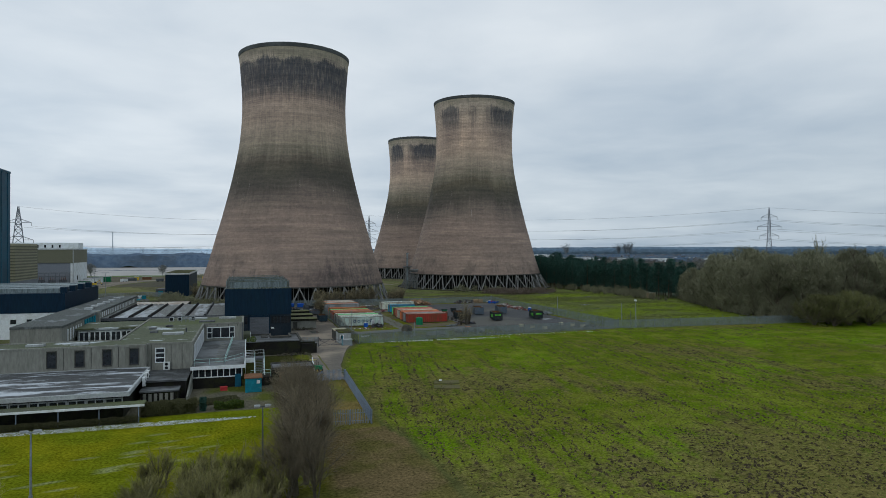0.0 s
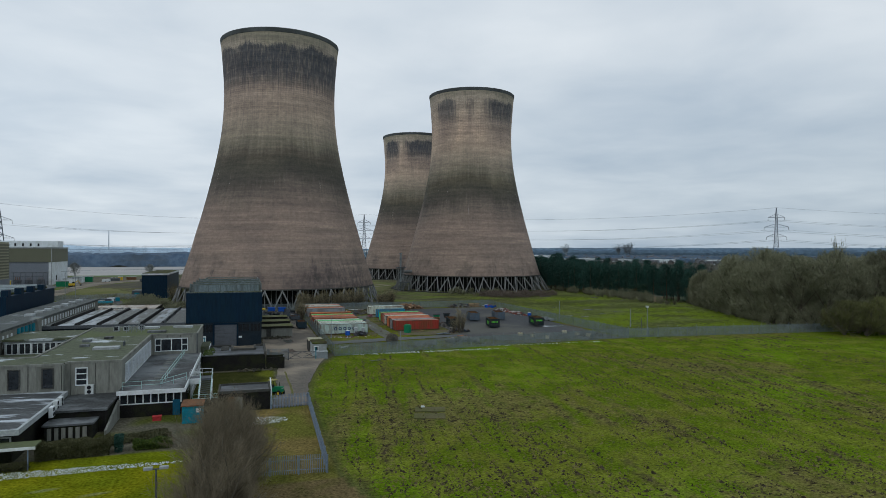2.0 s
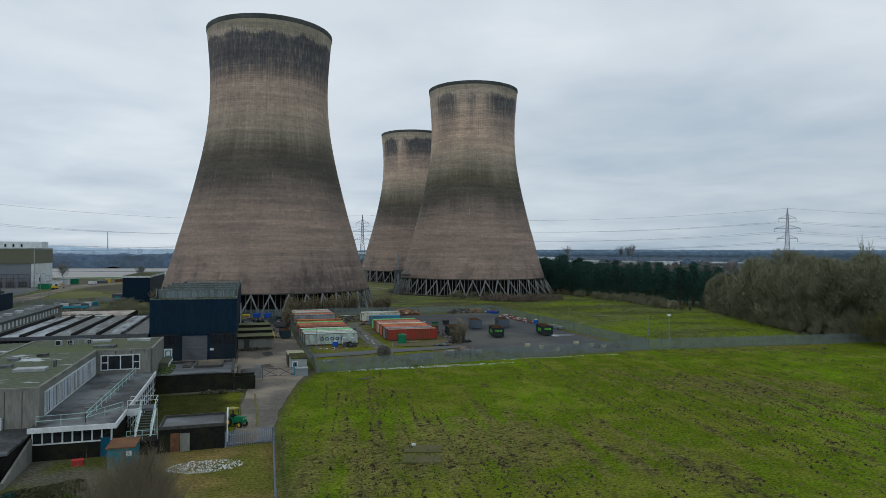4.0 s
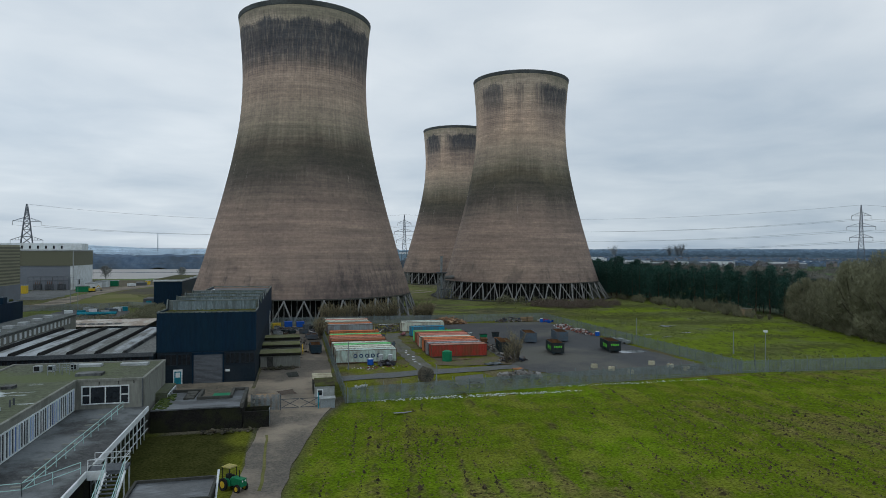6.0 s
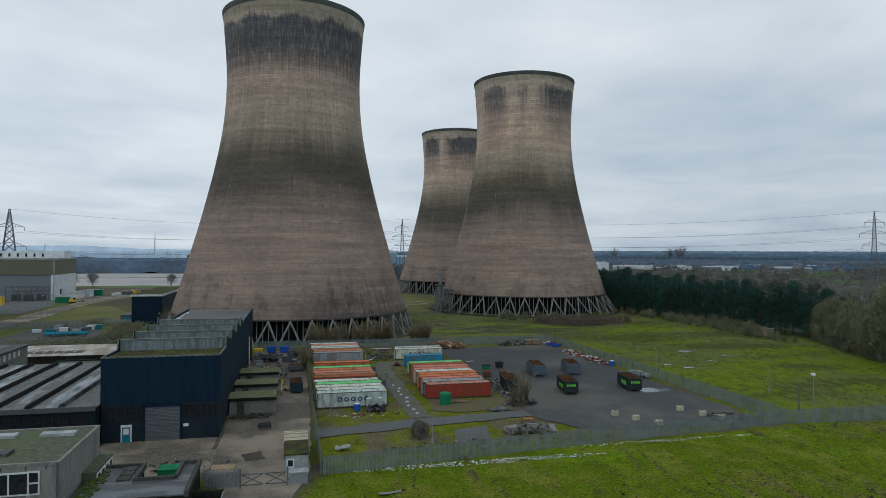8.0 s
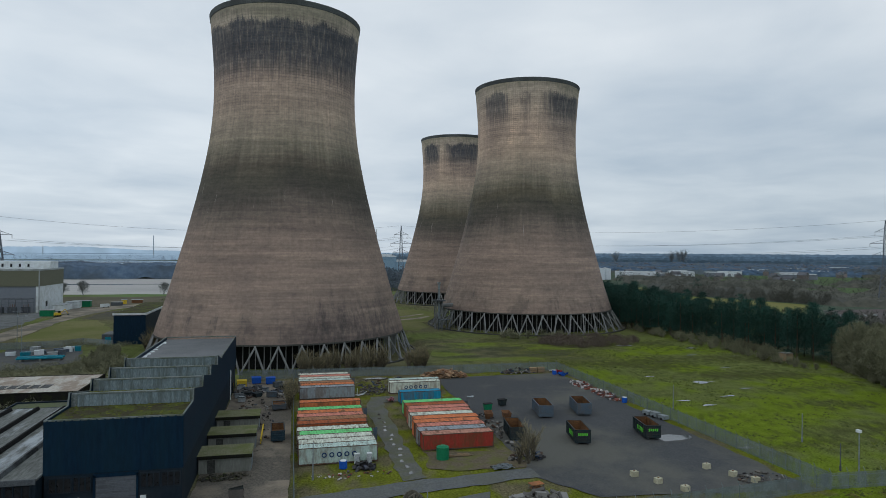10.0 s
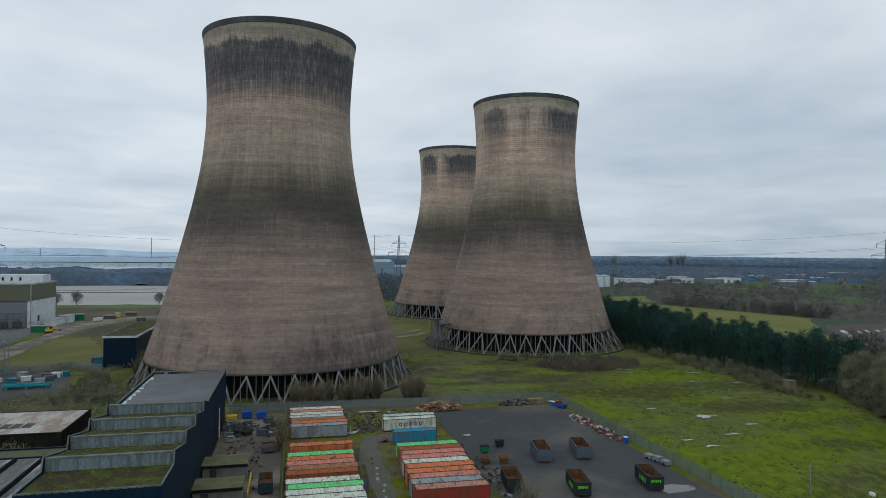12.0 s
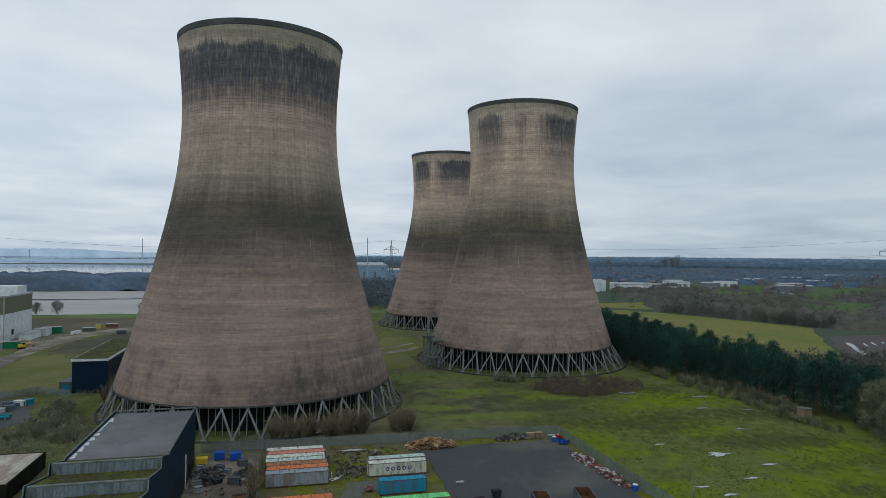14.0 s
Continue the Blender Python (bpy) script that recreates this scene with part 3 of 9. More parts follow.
# ---- cooling towers ----
def shell_material(name, lobes, low, seed, green, foot=None, dim=1.0):
    """Weathered concrete: brown below, a sooty band, pale throat, and dark runs below the rim at the given bearings."""
    m = bpy.data.materials.new(name)
    m.use_nodes = True
    N, L = m.node_tree.nodes, m.node_tree.links
    b = N["Principled BSDF"]
    b.inputs["Roughness"].default_value, b.inputs["Specular IOR Level"].default_value = 0.92, 0.15
    co, sep = N.new("ShaderNodeTexCoord"), N.new("ShaderNodeSeparateXYZ")
    L.new(co.outputs["Object"], sep.inputs[0])

    def math_(op, a, c=None, d=None):
        n = N.new("ShaderNodeMath")
        n.operation = op
        for slot, v in ((0, a), (1, c), (2, d)):
            if v is None:
                continue
            if isinstance(v, (int, float)):
                n.inputs[slot].default_value = v
            else:
                L.new(v, n.inputs[slot])
        return n.outputs[0]

    def span(v, a, c, lo=0.0, hi=1.0):
        n = N.new("ShaderNodeMapRange")
        n.interpolation_type = "SMOOTHSTEP"
        for key, val in (("From Min", a), ("From Max", c), ("To Min", lo), ("To Max", hi)):
            n.inputs[key].default_value = val
        L.new(v, n.inputs["Value"])
        return n.outputs[0]

    z = sep.outputs[2]
    ang = math_("MULTIPLY", math_("ARCTAN2", sep.outputs[1], sep.outputs[0]), 180 / math.pi)

    def noise2(su, sv, detail=5, rough=0.6, off=0.0):
        c = N.new("ShaderNodeCombineXYZ")
        L.new(math_("MULTIPLY", ang, su), c.inputs[0])
        L.new(math_("MULTIPLY", z, sv), c.inputs[1])
        c.inputs[2].default_value = seed * 3.1 + off
        n = N.new("ShaderNodeTexNoise")
        n.inputs["Scale"].default_value, n.inputs["Detail"].default_value, n.inputs["Roughness"].default_value = 1.0, detail, rough
        L.new(c.outputs[0], n.inputs["Vector"])
        return n.outputs[0]

    def mix(f, a, c, kind="MIX"):
        x = N.new("ShaderNodeMix")
        x.data_type, x.blend_type = "RGBA", kind
        for key, v in (("Factor", f), ("A", a), ("B", c)):
            if isinstance(v, (int, float)):
                x.inputs[key].default_value = v
            elif isinstance(v, tuple):
                x.inputs[key].default_value = rgb(v)
            else:
                L.new(v, x.inputs[key])
        return x.outputs["Result"]

    wander = math_("ADD", z, math_("MULTIPLY", math_("SUBTRACT", noise2(0.03, 0.015), 0.5), 16.0))
    wander = math_("ADD", wander, math_("MULTIPLY", math_("SUBTRACT", noise2(0.5, 0.02), 0.5), 9.0))
    r = N.new("ShaderNodeValToRGB")
    L.new(math_("DIVIDE", wander, 111.0), r.inputs[0])
    stops = [(0.04, (0.190, 0.153, 0.136)), (0.12, (0.237, 0.195, 0.170)), (0.26, (0.260, 0.210, 0.182)), (0.34, (0.222, 0.182, 0.160)),
             (0.40, (0.155, 0.135, 0.120)), (0.445, (0.094, 0.089, 0.080)), (0.495, (0.082, 0.081, 0.068)), (0.54, green), (0.59, (0.215, 0.199, 0.162)),
             (0.65, (0.345, 0.302, 0.248)), (0.71, (0.50, 0.405, 0.325)), (0.79, (0.54, 0.428, 0.352)), (0.94, (0.455, 0.405, 0.345)), (0.975, (0.30, 0.288, 0.236))]
    stops = [(p, tuple(v * (dim if p < 0.42 else 1.0) * f for v, f in zip(c, (1.0, 0.99, 0.97)))) for p, c in stops]
    e = r.color_ramp.elements
    while len(e) < len(stops):
        e.new(0.5)
    for i, (p, c) in enumerate(stops):
        e[i].position, e[i].color = p, rgb(c)
    col = r.outputs[0]
    # soot runs below the rim
    mask = None
    for centre, half, power in lobes:
        d = math_("ABSOLUTE", math_("SUBTRACT", ang, float(centre)))
        d = math_("ADD", d, math_("MULTIPLY", math_("SUBTRACT", noise2(0.45, 0.05, 6, 0.7, off=4.0), 0.5), 34.0))
        s = span(d, half * 1.35, half * 0.55, 0.0, power)
        mask = s if mask is None else math_("MAXIMUM", mask, s)
    runs = noise2(0.6, 0.02, 5, 0.72)
    low_edge = math_("ADD", low, math_("MULTIPLY", math_("SUBTRACT", runs, 0.5), 19.0))
    below = math_("MAXIMUM", math_("MULTIPLY", span(math_("SUBTRACT", z, low_edge), -10.0, 2.0), 0.42), span(math_("SUBTRACT", z, low_edge), -1.0, 15.0))
    ragged = math_("ADD", 104.3, math_("MULTIPLY", math_("SUBTRACT", noise2(2.6, 0.03, 5, 0.75, 2.0), 0.5), 9.0))
    ragged = math_("ADD", ragged, math_("MULTIPLY", math_("SUBTRACT", noise2(0.06, 0.0, 3, 0.5, 3.0), 0.5), 7.0))
    above = span(math_("SUBTRACT", z, ragged), 0.7, -0.5)
    soot = math_("MULTIPLY", math_("MULTIPLY", mask, below), math_("MULTIPLY", above, span(noise2(0.5, 0.16, 6, 0.72, 8.0), 0.3, 0.55, 0.62, 1.0)))
    col = mix(math_("MULTIPLY", soot, 0.93), col, (0.053, 0.066, 0.088))
    # pale lime lines down through the soot
    col = mix(math_("MULTIPLY", span(noise2(1.1, 0.012, 3, 0.5, 33.0), 0.66, 0.72), math_("MULTIPLY", soot, 0.35)), col, (0.2, 0.2, 0.2))
    # fine dark streaks and lime runs
    col = mix(math_("MULTIPLY", span(noise2(1.2, 0.03, 5, 0.65, 12.0), 0.56, 0.72), span(z, 80.0, 100.0, 0.0, 0.48)), col, (0.075, 0.07, 0.068))
    col = mix(math_("MULTIPLY", span(noise2(1.3, 0.035, 4, 0.6, 15.0), 0.58, 0.72), span(z, 66.0, 30.0, 0.08, 0.26)), col, (0.13, 0.115, 0.10))
    col = mix(math_("MULTIPLY", span(noise2(1.4, 0.05, 3, 0.5, 21.0), 0.70, 0.76), math_("MULTIPLY", span(z, 30.0, 45.0), span(z, 72.0, 60.0))), col, (0.45, 0.43, 0.4))
    col = mix(math_("MULTIPLY", span(noise2(0.35, 0.12, 5, 0.6, 30.0), 0.58, 0.68), span(z, 22.0, 12.0, 0.0, 0.55)), col, (0.11, 0.10, 0.095))
    col = mix(math_("MULTIPLY", span(noise2(0.10, 0.09, 6, 0.66, 110.0), 0.46, 0.66), span(z, 26.0, 8.0, 0.0, 0.6)), col, (0.085, 0.079, 0.076))
    if foot:  # sooty stain climbing from the foot
        d = math_("ABSOLUTE", math_("SUBTRACT", ang, float(foot[0])))
        d = math_("ADD", d, math_("MULTIPLY", math_("SUBTRACT", noise2(0.2, 0.12, 6, 0.7, 130.0), 0.5), 40.0))
        top = math_("ADD", 17.0, math_("MULTIPLY", math_("SUBTRACT", noise2(0.28, 0.06, 7, 0.78, 140.0), 0.5), 34.0))
        patchy = span(noise2(0.5, 0.32, 6, 0.72, 150.0), 0.36, 0.6, 0.35, 1.0)
        col = mix(math_("MULTIPLY", patchy, math_("MULTIPLY", span(d, foot[1], foot[1] * 0.4), span(math_("SUBTRACT", z, top), 3.0, -8.0, 0.0, 0.72))), col, (0.062, 0.060, 0.062))
    # lift joints and formwork boards
    lift = math_("FRACT", math_("DIVIDE", z, 0.86))
    # every lift was poured with its own tone
    course = N.new("ShaderNodeTexWhiteNoise")
    course.noise_dimensions = "2D"
    cv = N.new("ShaderNodeCombineXYZ")
    L.new(math_("FLOOR", math_("DIVIDE", z, 0.86)), cv.inputs[0])
    L.new(math_("FLOOR", math_("ADD", math_("DIVIDE", ang, 41.0), math_("MULTIPLY", math_("FLOOR", math_("DIVIDE", z, 0.86)), 0.37))), cv.inputs[1])
    L.new(cv.outputs[0], course.inputs["Vector"])
    ct = N.new("ShaderNodeValToRGB")
    ct.color_ramp.elements[0].color, ct.color_ramp.elements[1].color = (0.925, 0.925, 0.932, 1), (1.068, 1.064, 1.053, 1)
    L.new(course.outputs["Value"], ct.inputs[0])
    col = mix(1.0, col, ct.outputs[0], "MULTIPLY")
    joint = math_("MULTIPLY", span(math_("ABSOLUTE", math_("SUBTRACT", lift, 0.5)), 0.38, 0.47), span(noise2(0.2, 0.7, 4, 0.6, 40.0), 0.3, 0.6, 0.25, 1.0))
    col = mix(math_("MULTIPLY", joint, 0.15), col, (0.09, 0.08, 0.072))
    board = math_("FRACT", math_("DIVIDE", ang, 2.5))
    bj = span(math_("ABSOLUTE", math_("SUBTRACT", board, 0.5)), 0.45, 0.49)
    grid = math_("MULTIPLY", span(z, 76.0, 90.0), math_("MULTIPLY", span(noise2(0.12, 0.06, 5, 0.6, 70.0), 0.35, 0.6), span(z, 108.0, 104.0)))
    col = mix(math_("MULTIPLY", math_("MAXIMUM", bj, joint), math_("MULTIPLY", grid, 0.5)), col, (0.04, 0.038, 0.037))
    col = mix(math_("MULTIPLY", bj, span(z, 60.0, 84.0, 0.04, 0.30)), col, (0.09, 0.08, 0.072))
    # limed joints show pale through the soot
    col = mix(math_("MULTIPLY", math_("MAXIMUM", bj, joint), math_("MULTIPLY", soot, span(noise2(0.3, 0.2, 5, 0.7, 120.0), 0.35, 0.6, 0.1, 0.6))), col, (0.19, 0.185, 0.175))
    # broad weathered bands and blotches
    for su, sv, off_, lo_, hi_ in ((0.012, 0.42, 80.0, 0.80, 1.18), (0.035, 0.05, 85.0, 0.88, 1.12), (0.16, 0.9, 90.0, 0.86, 1.14)):
        bt = N.new("ShaderNodeValToRGB")
        bt.color_ramp.elements[0].position, bt.color_ramp.elements[1].position = 0.32, 0.68
        bt.color_ramp.elements[0].color, bt.color_ramp.elements[1].color = (lo_, lo_, lo_ * 1.02, 1), (hi_, hi_ * 0.985, hi_ * 0.965, 1)
        L.new(noise2(su, sv, 5, 0.65, off_), bt.inputs[0])
        col = mix(1.0, col, bt.outputs[0], "MULTIPLY")
    tone = N.new("ShaderNodeValToRGB")
    tone.color_ramp.elements[0].position, tone.color_ramp.elements[1].position = 0.3, 0.7
    tone.color_ramp.elements[0].color, tone.color_ramp.elements[1].color = (0.82, 0.82, 0.82, 1), (1.16, 1.15, 1.14, 1)
    L.new(noise2(0.5, 0.8, 7, 0.72, 50.0), tone.inputs[0])
    col = mix(1.0, col, tone.outputs[0], "MULTIPLY")
    L.new(col, b.inputs["Base Color"])
    bp = N.new("ShaderNodeBump")
    bp.inputs["Strength"].default_value, bp.inputs["Distance"].default_value = 0.5, 0.12
    L.new(math_("SUBTRACT", noise2(2.0, 1.6, 5, 0.6, 60.0), math_("MULTIPLY", joint, 0.45)), bp.inputs["Height"])
    L.new(bp.outputs[0], b.inputs["Normal"])
    return m


PROFILE = [(6.2, 40.95), (7.2, 40.7), (10, 39.9), (19, 36.9), (27.5, 34.6), (36, 32.1), (45, 29.8), (53.5, 27.7), (62, 25.9), (70, 24.5), (79, 23.6),
           (87, 23.35), (94, 23.55), (100, 24.0), (106, 24.5), (110.6, 24.95)]


def shell_radius(z, k):
    zs, rs = [p[0] for p in PROFILE], [p[1] for p in PROFILE]
    lo, hi = np.interp(z - 3, zs, rs), np.interp(z + 3, zs, rs)
    return float(0.25 * lo + 0.5 * np.interp(z, zs, rs) + 0.25 * hi) * k if 10.5 < z < 107 else float(np.interp(z, zs, rs)) * k


def ring_body(rows, n):
    """A body of rings (radius, z) joined one to the next and closed round."""
    vs, fs = [], []
    for r, z in rows:
        for i in range(n):
            a = 2 * math.pi * i / n
            vs.append((r * math.cos(a), r * math.sin(a), z))
    m = len(rows)
    for j in range(m):
        k = (j + 1) % m
        for i in range(n):
            fs.append((j * n + i, j * n + (i + 1) % n, k * n + (i + 1) % n, k * n + i))
    return vs, fs


def cooling_tower(at, k, lobes, low, seed, green, label, foot=None, dim=1.0, bottom=7.2, base=0.0):
    t = thing("cooling_tower", at, 0, label, "cooling tower", "cooling towers of the power station")
    t.scale = (1, 1, 1.0 if k == 1.0 else 0.985 if k < 0.97 else 0.994)
    zs = [bottom, bottom + 0.08] + list(np.arange(9.4, 108.2, 1.4))
    rows = [(shell_radius(z, k), z) for z in zs] + [(shell_radius(108.9, k), 108.9), (shell_radius(109, k), 109.0)]
    rows += [(shell_radius(109, k) - 0.5, 109.0)] + [(shell_radius(z, k) - 0.5, z) for z in zs[::-4]] + [(shell_radius(bottom, k) - 0.9, bottom)]
    vs, fs = ring_body(rows, 160)
    me = raw("shell", vs, fs, shell_material("tower_concrete", lobes, low, seed, green, foot, dim))
    me.polygons.foreach_set("use_smooth", [True] * len(me.polygons))
    new("shell", me).parent = t
    rt, rb = 24.95 * k, shell_radius(bottom, k)
    vs, fs = ring_body([(rt - 0.10, 109.0), (rt - 0.03, 109.05), (rt + 0.1, 109.9), (rt + 0.18, 110.7), (rt - 0.75, 110.7), (rt - 0.75, 109.0)], 160)
    new("rim", raw("rim", vs, fs, M["rim"])).parent = t
    # dark concrete here paints in the shaded gap below the shell
    vs, fs = ring_body([(rb + 0.05, bottom - 0.45), (rb + 0.2, bottom - 0.35), (rb + 0.15, bottom + 0.1), (rb - 1.1, bottom + 0.1), (rb - 1.0, bottom - 0.45)], 120)
    new("ring_beam", raw("ring_beam", vs, fs, M["concrete_dark"])).parent = t
    vs, fs = ring_body([(45.5, base), (45.5, base + 0.5), (45.0, base + 0.5), (45.0, base)], 96)
    new("basin_wall", raw("basin_wall", vs, fs, M["concrete_dark"])).parent = t
    # drum whose near-black colour carries the dark inside of the tower
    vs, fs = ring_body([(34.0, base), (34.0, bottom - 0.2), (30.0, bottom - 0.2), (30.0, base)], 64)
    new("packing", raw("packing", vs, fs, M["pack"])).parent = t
    n = 40
    leg = br((43.9, 0, base + 0.2), (rb - 0.2, 3.35 * k, bottom - 0.3), 0.30, n=6)
    leg_me = mesh_of("leg", leg, M["leg"])
    leg2_me = mesh_of("leg", br((43.9, 0, base + 0.2), (rb - 0.2, -3.35 * k, bottom - 0.3), 0.30, n=6), M["leg"])
    foot_me = mesh_of("footing", bx(43.2, -0.7, base, 44.6, 0.7, base + 0.45), M["leg"])
    col_me = mesh_of("column", br((38.4, 0, base), (38.4, 0, bottom), 0.15, n=5), M["column"])
    for i in range(n):
        for me_, nm in ((leg_me, "leg"), (leg2_me, "leg"), (foot_me, "footing")):
            o = new(nm, me_)
            o.parent, o.rotation_euler = t, (0, 0, 2 * math.pi * (i + 0.37) / n)
        for h in (0.2, 0.5, 0.8):
            o = new("column", col_me)
            o.parent, o.rotation_euler = t, (0, 0, 2 * math.pi * (i + h) / n)
    return t


M["rim"] = mat("rim_concrete", (0.082, 0.086, 0.084), (0.125, 0.127, 0.122), 0.5, 0.9, c3=(0.05, 0.052, 0.05), stain=0.2)
cooling_tower((20.6, 304.2), 1.0, [(-40, 52, 1.0), (-105, 46, 1.0), (-165, 46, 0.95)], 80.0, 1, (0.114, 0.105, 0.086),
              "huge weathered concrete cooling tower with sooty streaks below the rim", (-56, 40), bottom=6.4, base=-1.5)
cooling_tower((129.3, 359.2), 0.965, [(-147, 17, 0.85), (-62, 30, 0.95), (-112, 5, 0.5)], 85.0, 2, (0.118, 0.112, 0.084),
              "pale brown concrete cooling tower with two sooty patches on its throat", dim=1.08, bottom=8.3)
cooling_tower((132.3, 501.0), 0.985, [(-152, 19, 1.0), (-94, 30, 1.0)], 84.0, 3, (0.125, 0.118, 0.09),
              "more distant darker concrete cooling tower partly behind another tower", None, 0.92, 8.0)


# ---- navy hall with saw-tooth roof ----
def corrugated(bm, axis, at, a0, a1, z0, z1, pitch=0.6, depth=0.06, out=-1):
    """A sheet of shallow upright ribs on the plane axis = at."""
    n = max(2, int((a1 - a0) / pitch * 2))
    rows = []
    for z in (z0, z1):
        r = []
        for i in range(n + 1):
            a = a0 + (a1 - a0) * i / n
            d = at + out * (depth if i % 2 else 0.0)
            r.append(bm.verts.new((a, d, z) if axis == "y" else (d, a, z)))
        rows.append(r)
    for i in range(n):
        bm.faces.new((rows[0][i], rows[0][i + 1], rows[1][i + 1], rows[1][i]))
    return bm


hall = thing("navy_hall", (0, 0), 0, "long navy-clad workshop hall with a mossy saw-tooth roof", "building")
HX0, HX1, HY0, HY1 = -5.4, 10.2, 164.0, 239.5
FACES = [173.0, 182.6, 192.2, 201.9]
body = bmesh.new()
box(body, HX0, HY0, 0, HX1, HY1, 10.4)
part("wall", body, M["navy_low"], hall)
w = bmesh.new()
corrugated(w, "y", HY0 - 0.06, HX0 - 0.1, HX1 + 0.1, 5.4, 12.0, 0.9, 0.05)
box(w, HX0 - 0.1, HY0 - 0.05, 5.4, HX1 + 0.1, HY0 + 0.25, 11.98)
part("front_cladding", w, M["navy"], hall, "navy ribbed cladding")
# east side follows the saw teeth
prof = [(HY0, 5.4), (HY1, 5.4), (HY1, 12.2), (208.6, 12.2)]
side = [(HY0 + 0.2, 12.0)]
for f in FACES:
    side += [(f - 0.8, 11.85), (f - 0.2, 13.5)]
side += [(208.2, 11.85)]
outline = prof + side[::-1]


def side_wall(x0, x1):
    bm = bmesh.new()
    a = [bm.verts.new((x0, y, z)) for y, z in outline]
    b = [bm.verts.new((x1, y, z)) for y, z in outline]
    k = len(a)
    bm.faces.new(a[::-1]), bm.faces.new(b)
    for i in range(k):
        bm.faces.new((a[i], a[(i + 1) % k], b[(i + 1) % k], b[i]))
    bm.normal_update()
    bmesh.ops.triangulate(bm, faces=[f for f in bm.faces if len(f.verts) > 4])
    return bm


part("east_cladding", side_wall(HX1 - 0.12, HX1 + 0.14), M["navy"], hall)
part("west_cladding", side_wall(HX0 - 0.14, HX0 + 0.12), M["navy"], hall)
M["capping"] = mat("dull_capping", (0.105, 0.118, 0.112), (0.185, 0.198, 0.186), 0.8, 0.6, bump=0.05, c3=(0.06, 0.07, 0.03), stain=0.6)
cap = bmesh.new()
for i in range(len(side) - 1):
    for xx in (HX1 + 0.01, HX0 - 0.01):
        bar(cap, (xx, side[i][0], side[i][1]), (xx, side[i + 1][0], side[i + 1][1]), 0.14)
for xx in (HX1 + 0.01, HX0 - 0.01):
    bar(cap, (xx, 208.2, 11.85), (xx, 208.6, 12.2), 0.14)
    bar(cap, (xx, 208.6, 12.2), (xx, HY1, 12.2), 0.16)
bar(cap, (HX0 - 0.1, HY0, 12.0), (HX1 + 0.1, HY0, 12.0), 0.14)
bar(cap, (HX0 - 0.1, HY1, 12.2), (HX1 + 0.1, HY1, 12.2), 0.16)
part("parapet_cap", cap, M["capping"], hall, "dull green-grey metal parapet capping")
rm = random.Random(8)
M["mosslump"] = leafmat("moss_cushions", (0.03, 0.03, 0.010), (0.10, 0.105, 0.02), 0.95)
prev = HY0 + 0.3
for i, f in enumerate(FACES + [208.6]):
    roof = bmesh.new()
    z_hi = 11.75 if i == 0 else 13.25
    vs = [roof.verts.new(p) for p in ((HX0 + 0.15, prev, z_hi), (HX1 - 0.15, prev, z_hi), (HX1 - 0.15, f, 11.6), (HX0 + 0.15, f, 11.6),
                                     (HX0 + 0.15, prev, z_hi - 0.25), (HX1 - 0.15, prev, z_hi - 0.25), (HX1 - 0.15, f, 11.2), (HX0 + 0.15, f, 11.2))]
    for q in ((0, 1, 2, 3), (7, 6, 5, 4), (0, 4, 5, 1), (1, 5, 6, 2), (2, 6, 7, 3), (3, 7, 4, 0)):
        roof.faces.new([vs[j] for j in q])
    slope = part("roof_slope", roof, M["moss_roof"], hall, "mossy roof slope")
    mo = bmesh.new()
    for j in range(260):
        u, v = rm.random(), 1 - rm.random() ** 2.0 if rm.random() < 0.7 else rm.random() ** 3
        cx, cy = HX0 + 0.4 + u * 14.6, prev + 0.15 + v * (f - prev - 0.5)
        cz, s = z_hi + (11.6 - z_hi) * (cy - prev) / (f - prev), rm.uniform(0.1, 0.38)
        k0 = [mo.verts.new((cx + s * math.cos(a + j), cy + s * 0.8 * math.sin(a + j), cz - 0.03)) for a in (0, 1.257, 2.513, 3.77, 5.027)]
        tip = mo.verts.new((cx, cy, cz + s * 0.4))
        for a in range(5):
            mo.faces.new((k0[a], k0[(a + 1) % 5], tip))
    tagged(part("moss", mo, M["mosslump"], slope), kind="stuff")
    if f < 208:
        g = bmesh.new()
        corrugated(g, "y", f, HX0 + 0.9, HX1 - 0.5, 11.5, 13.2, 0.5, 0.07)
        part("rooflight", g, M["glazing"], hall, "dirty corrugated glazing strip")
        e = bmesh.new()
        box(e, HX0 + 0.2, f - 0.1, 13.17, HX1 - 0.2, f + 0.5, 13.37)
        box(e, HX0 + 0.15, f - 0.06, 11.5, HX0 + 0.9, f + 0.3, 13.2)
        box(e, HX1 - 0.5, f - 0.06, 11.5, HX1 - 0.15, f + 0.3, 13.2)
        part("rooflight_frame", e, M["capping"], hall)
    prev = f + 0.3
flat = part("flat_roof", bx(HX0 + 0.14, 208.7, 10.4, HX1 - 0.14, HY1 - 0.1, 11.7), M["grey_roof"], hall, "grey sheet metal roof")
rz = random.Random(17)
frost = bmesh.new()
yy = 209.4
while yy < HY1 - 4:  # frost left along the shaded parapet
    w_, l_ = rz.uniform(0.3, 1.1), rz.uniform(1.2, 3.6)
    prism(frost, [(HX0 + 0.25, yy), (HX0 + 0.25 + w_, yy + rz.uniform(-0.2, 0.4)), (HX0 + 0.25 + w_ * rz.uniform(0.5, 1), yy + l_), (HX0 + 0.25, yy + l_ + 0.3)], 11.7, 11.712)
    yy += l_ + rz.uniform(0.2, 1.2)
tagged(part("frost", frost, M["snow"], flat, "thin frost along the parapet"), kind="stuff")
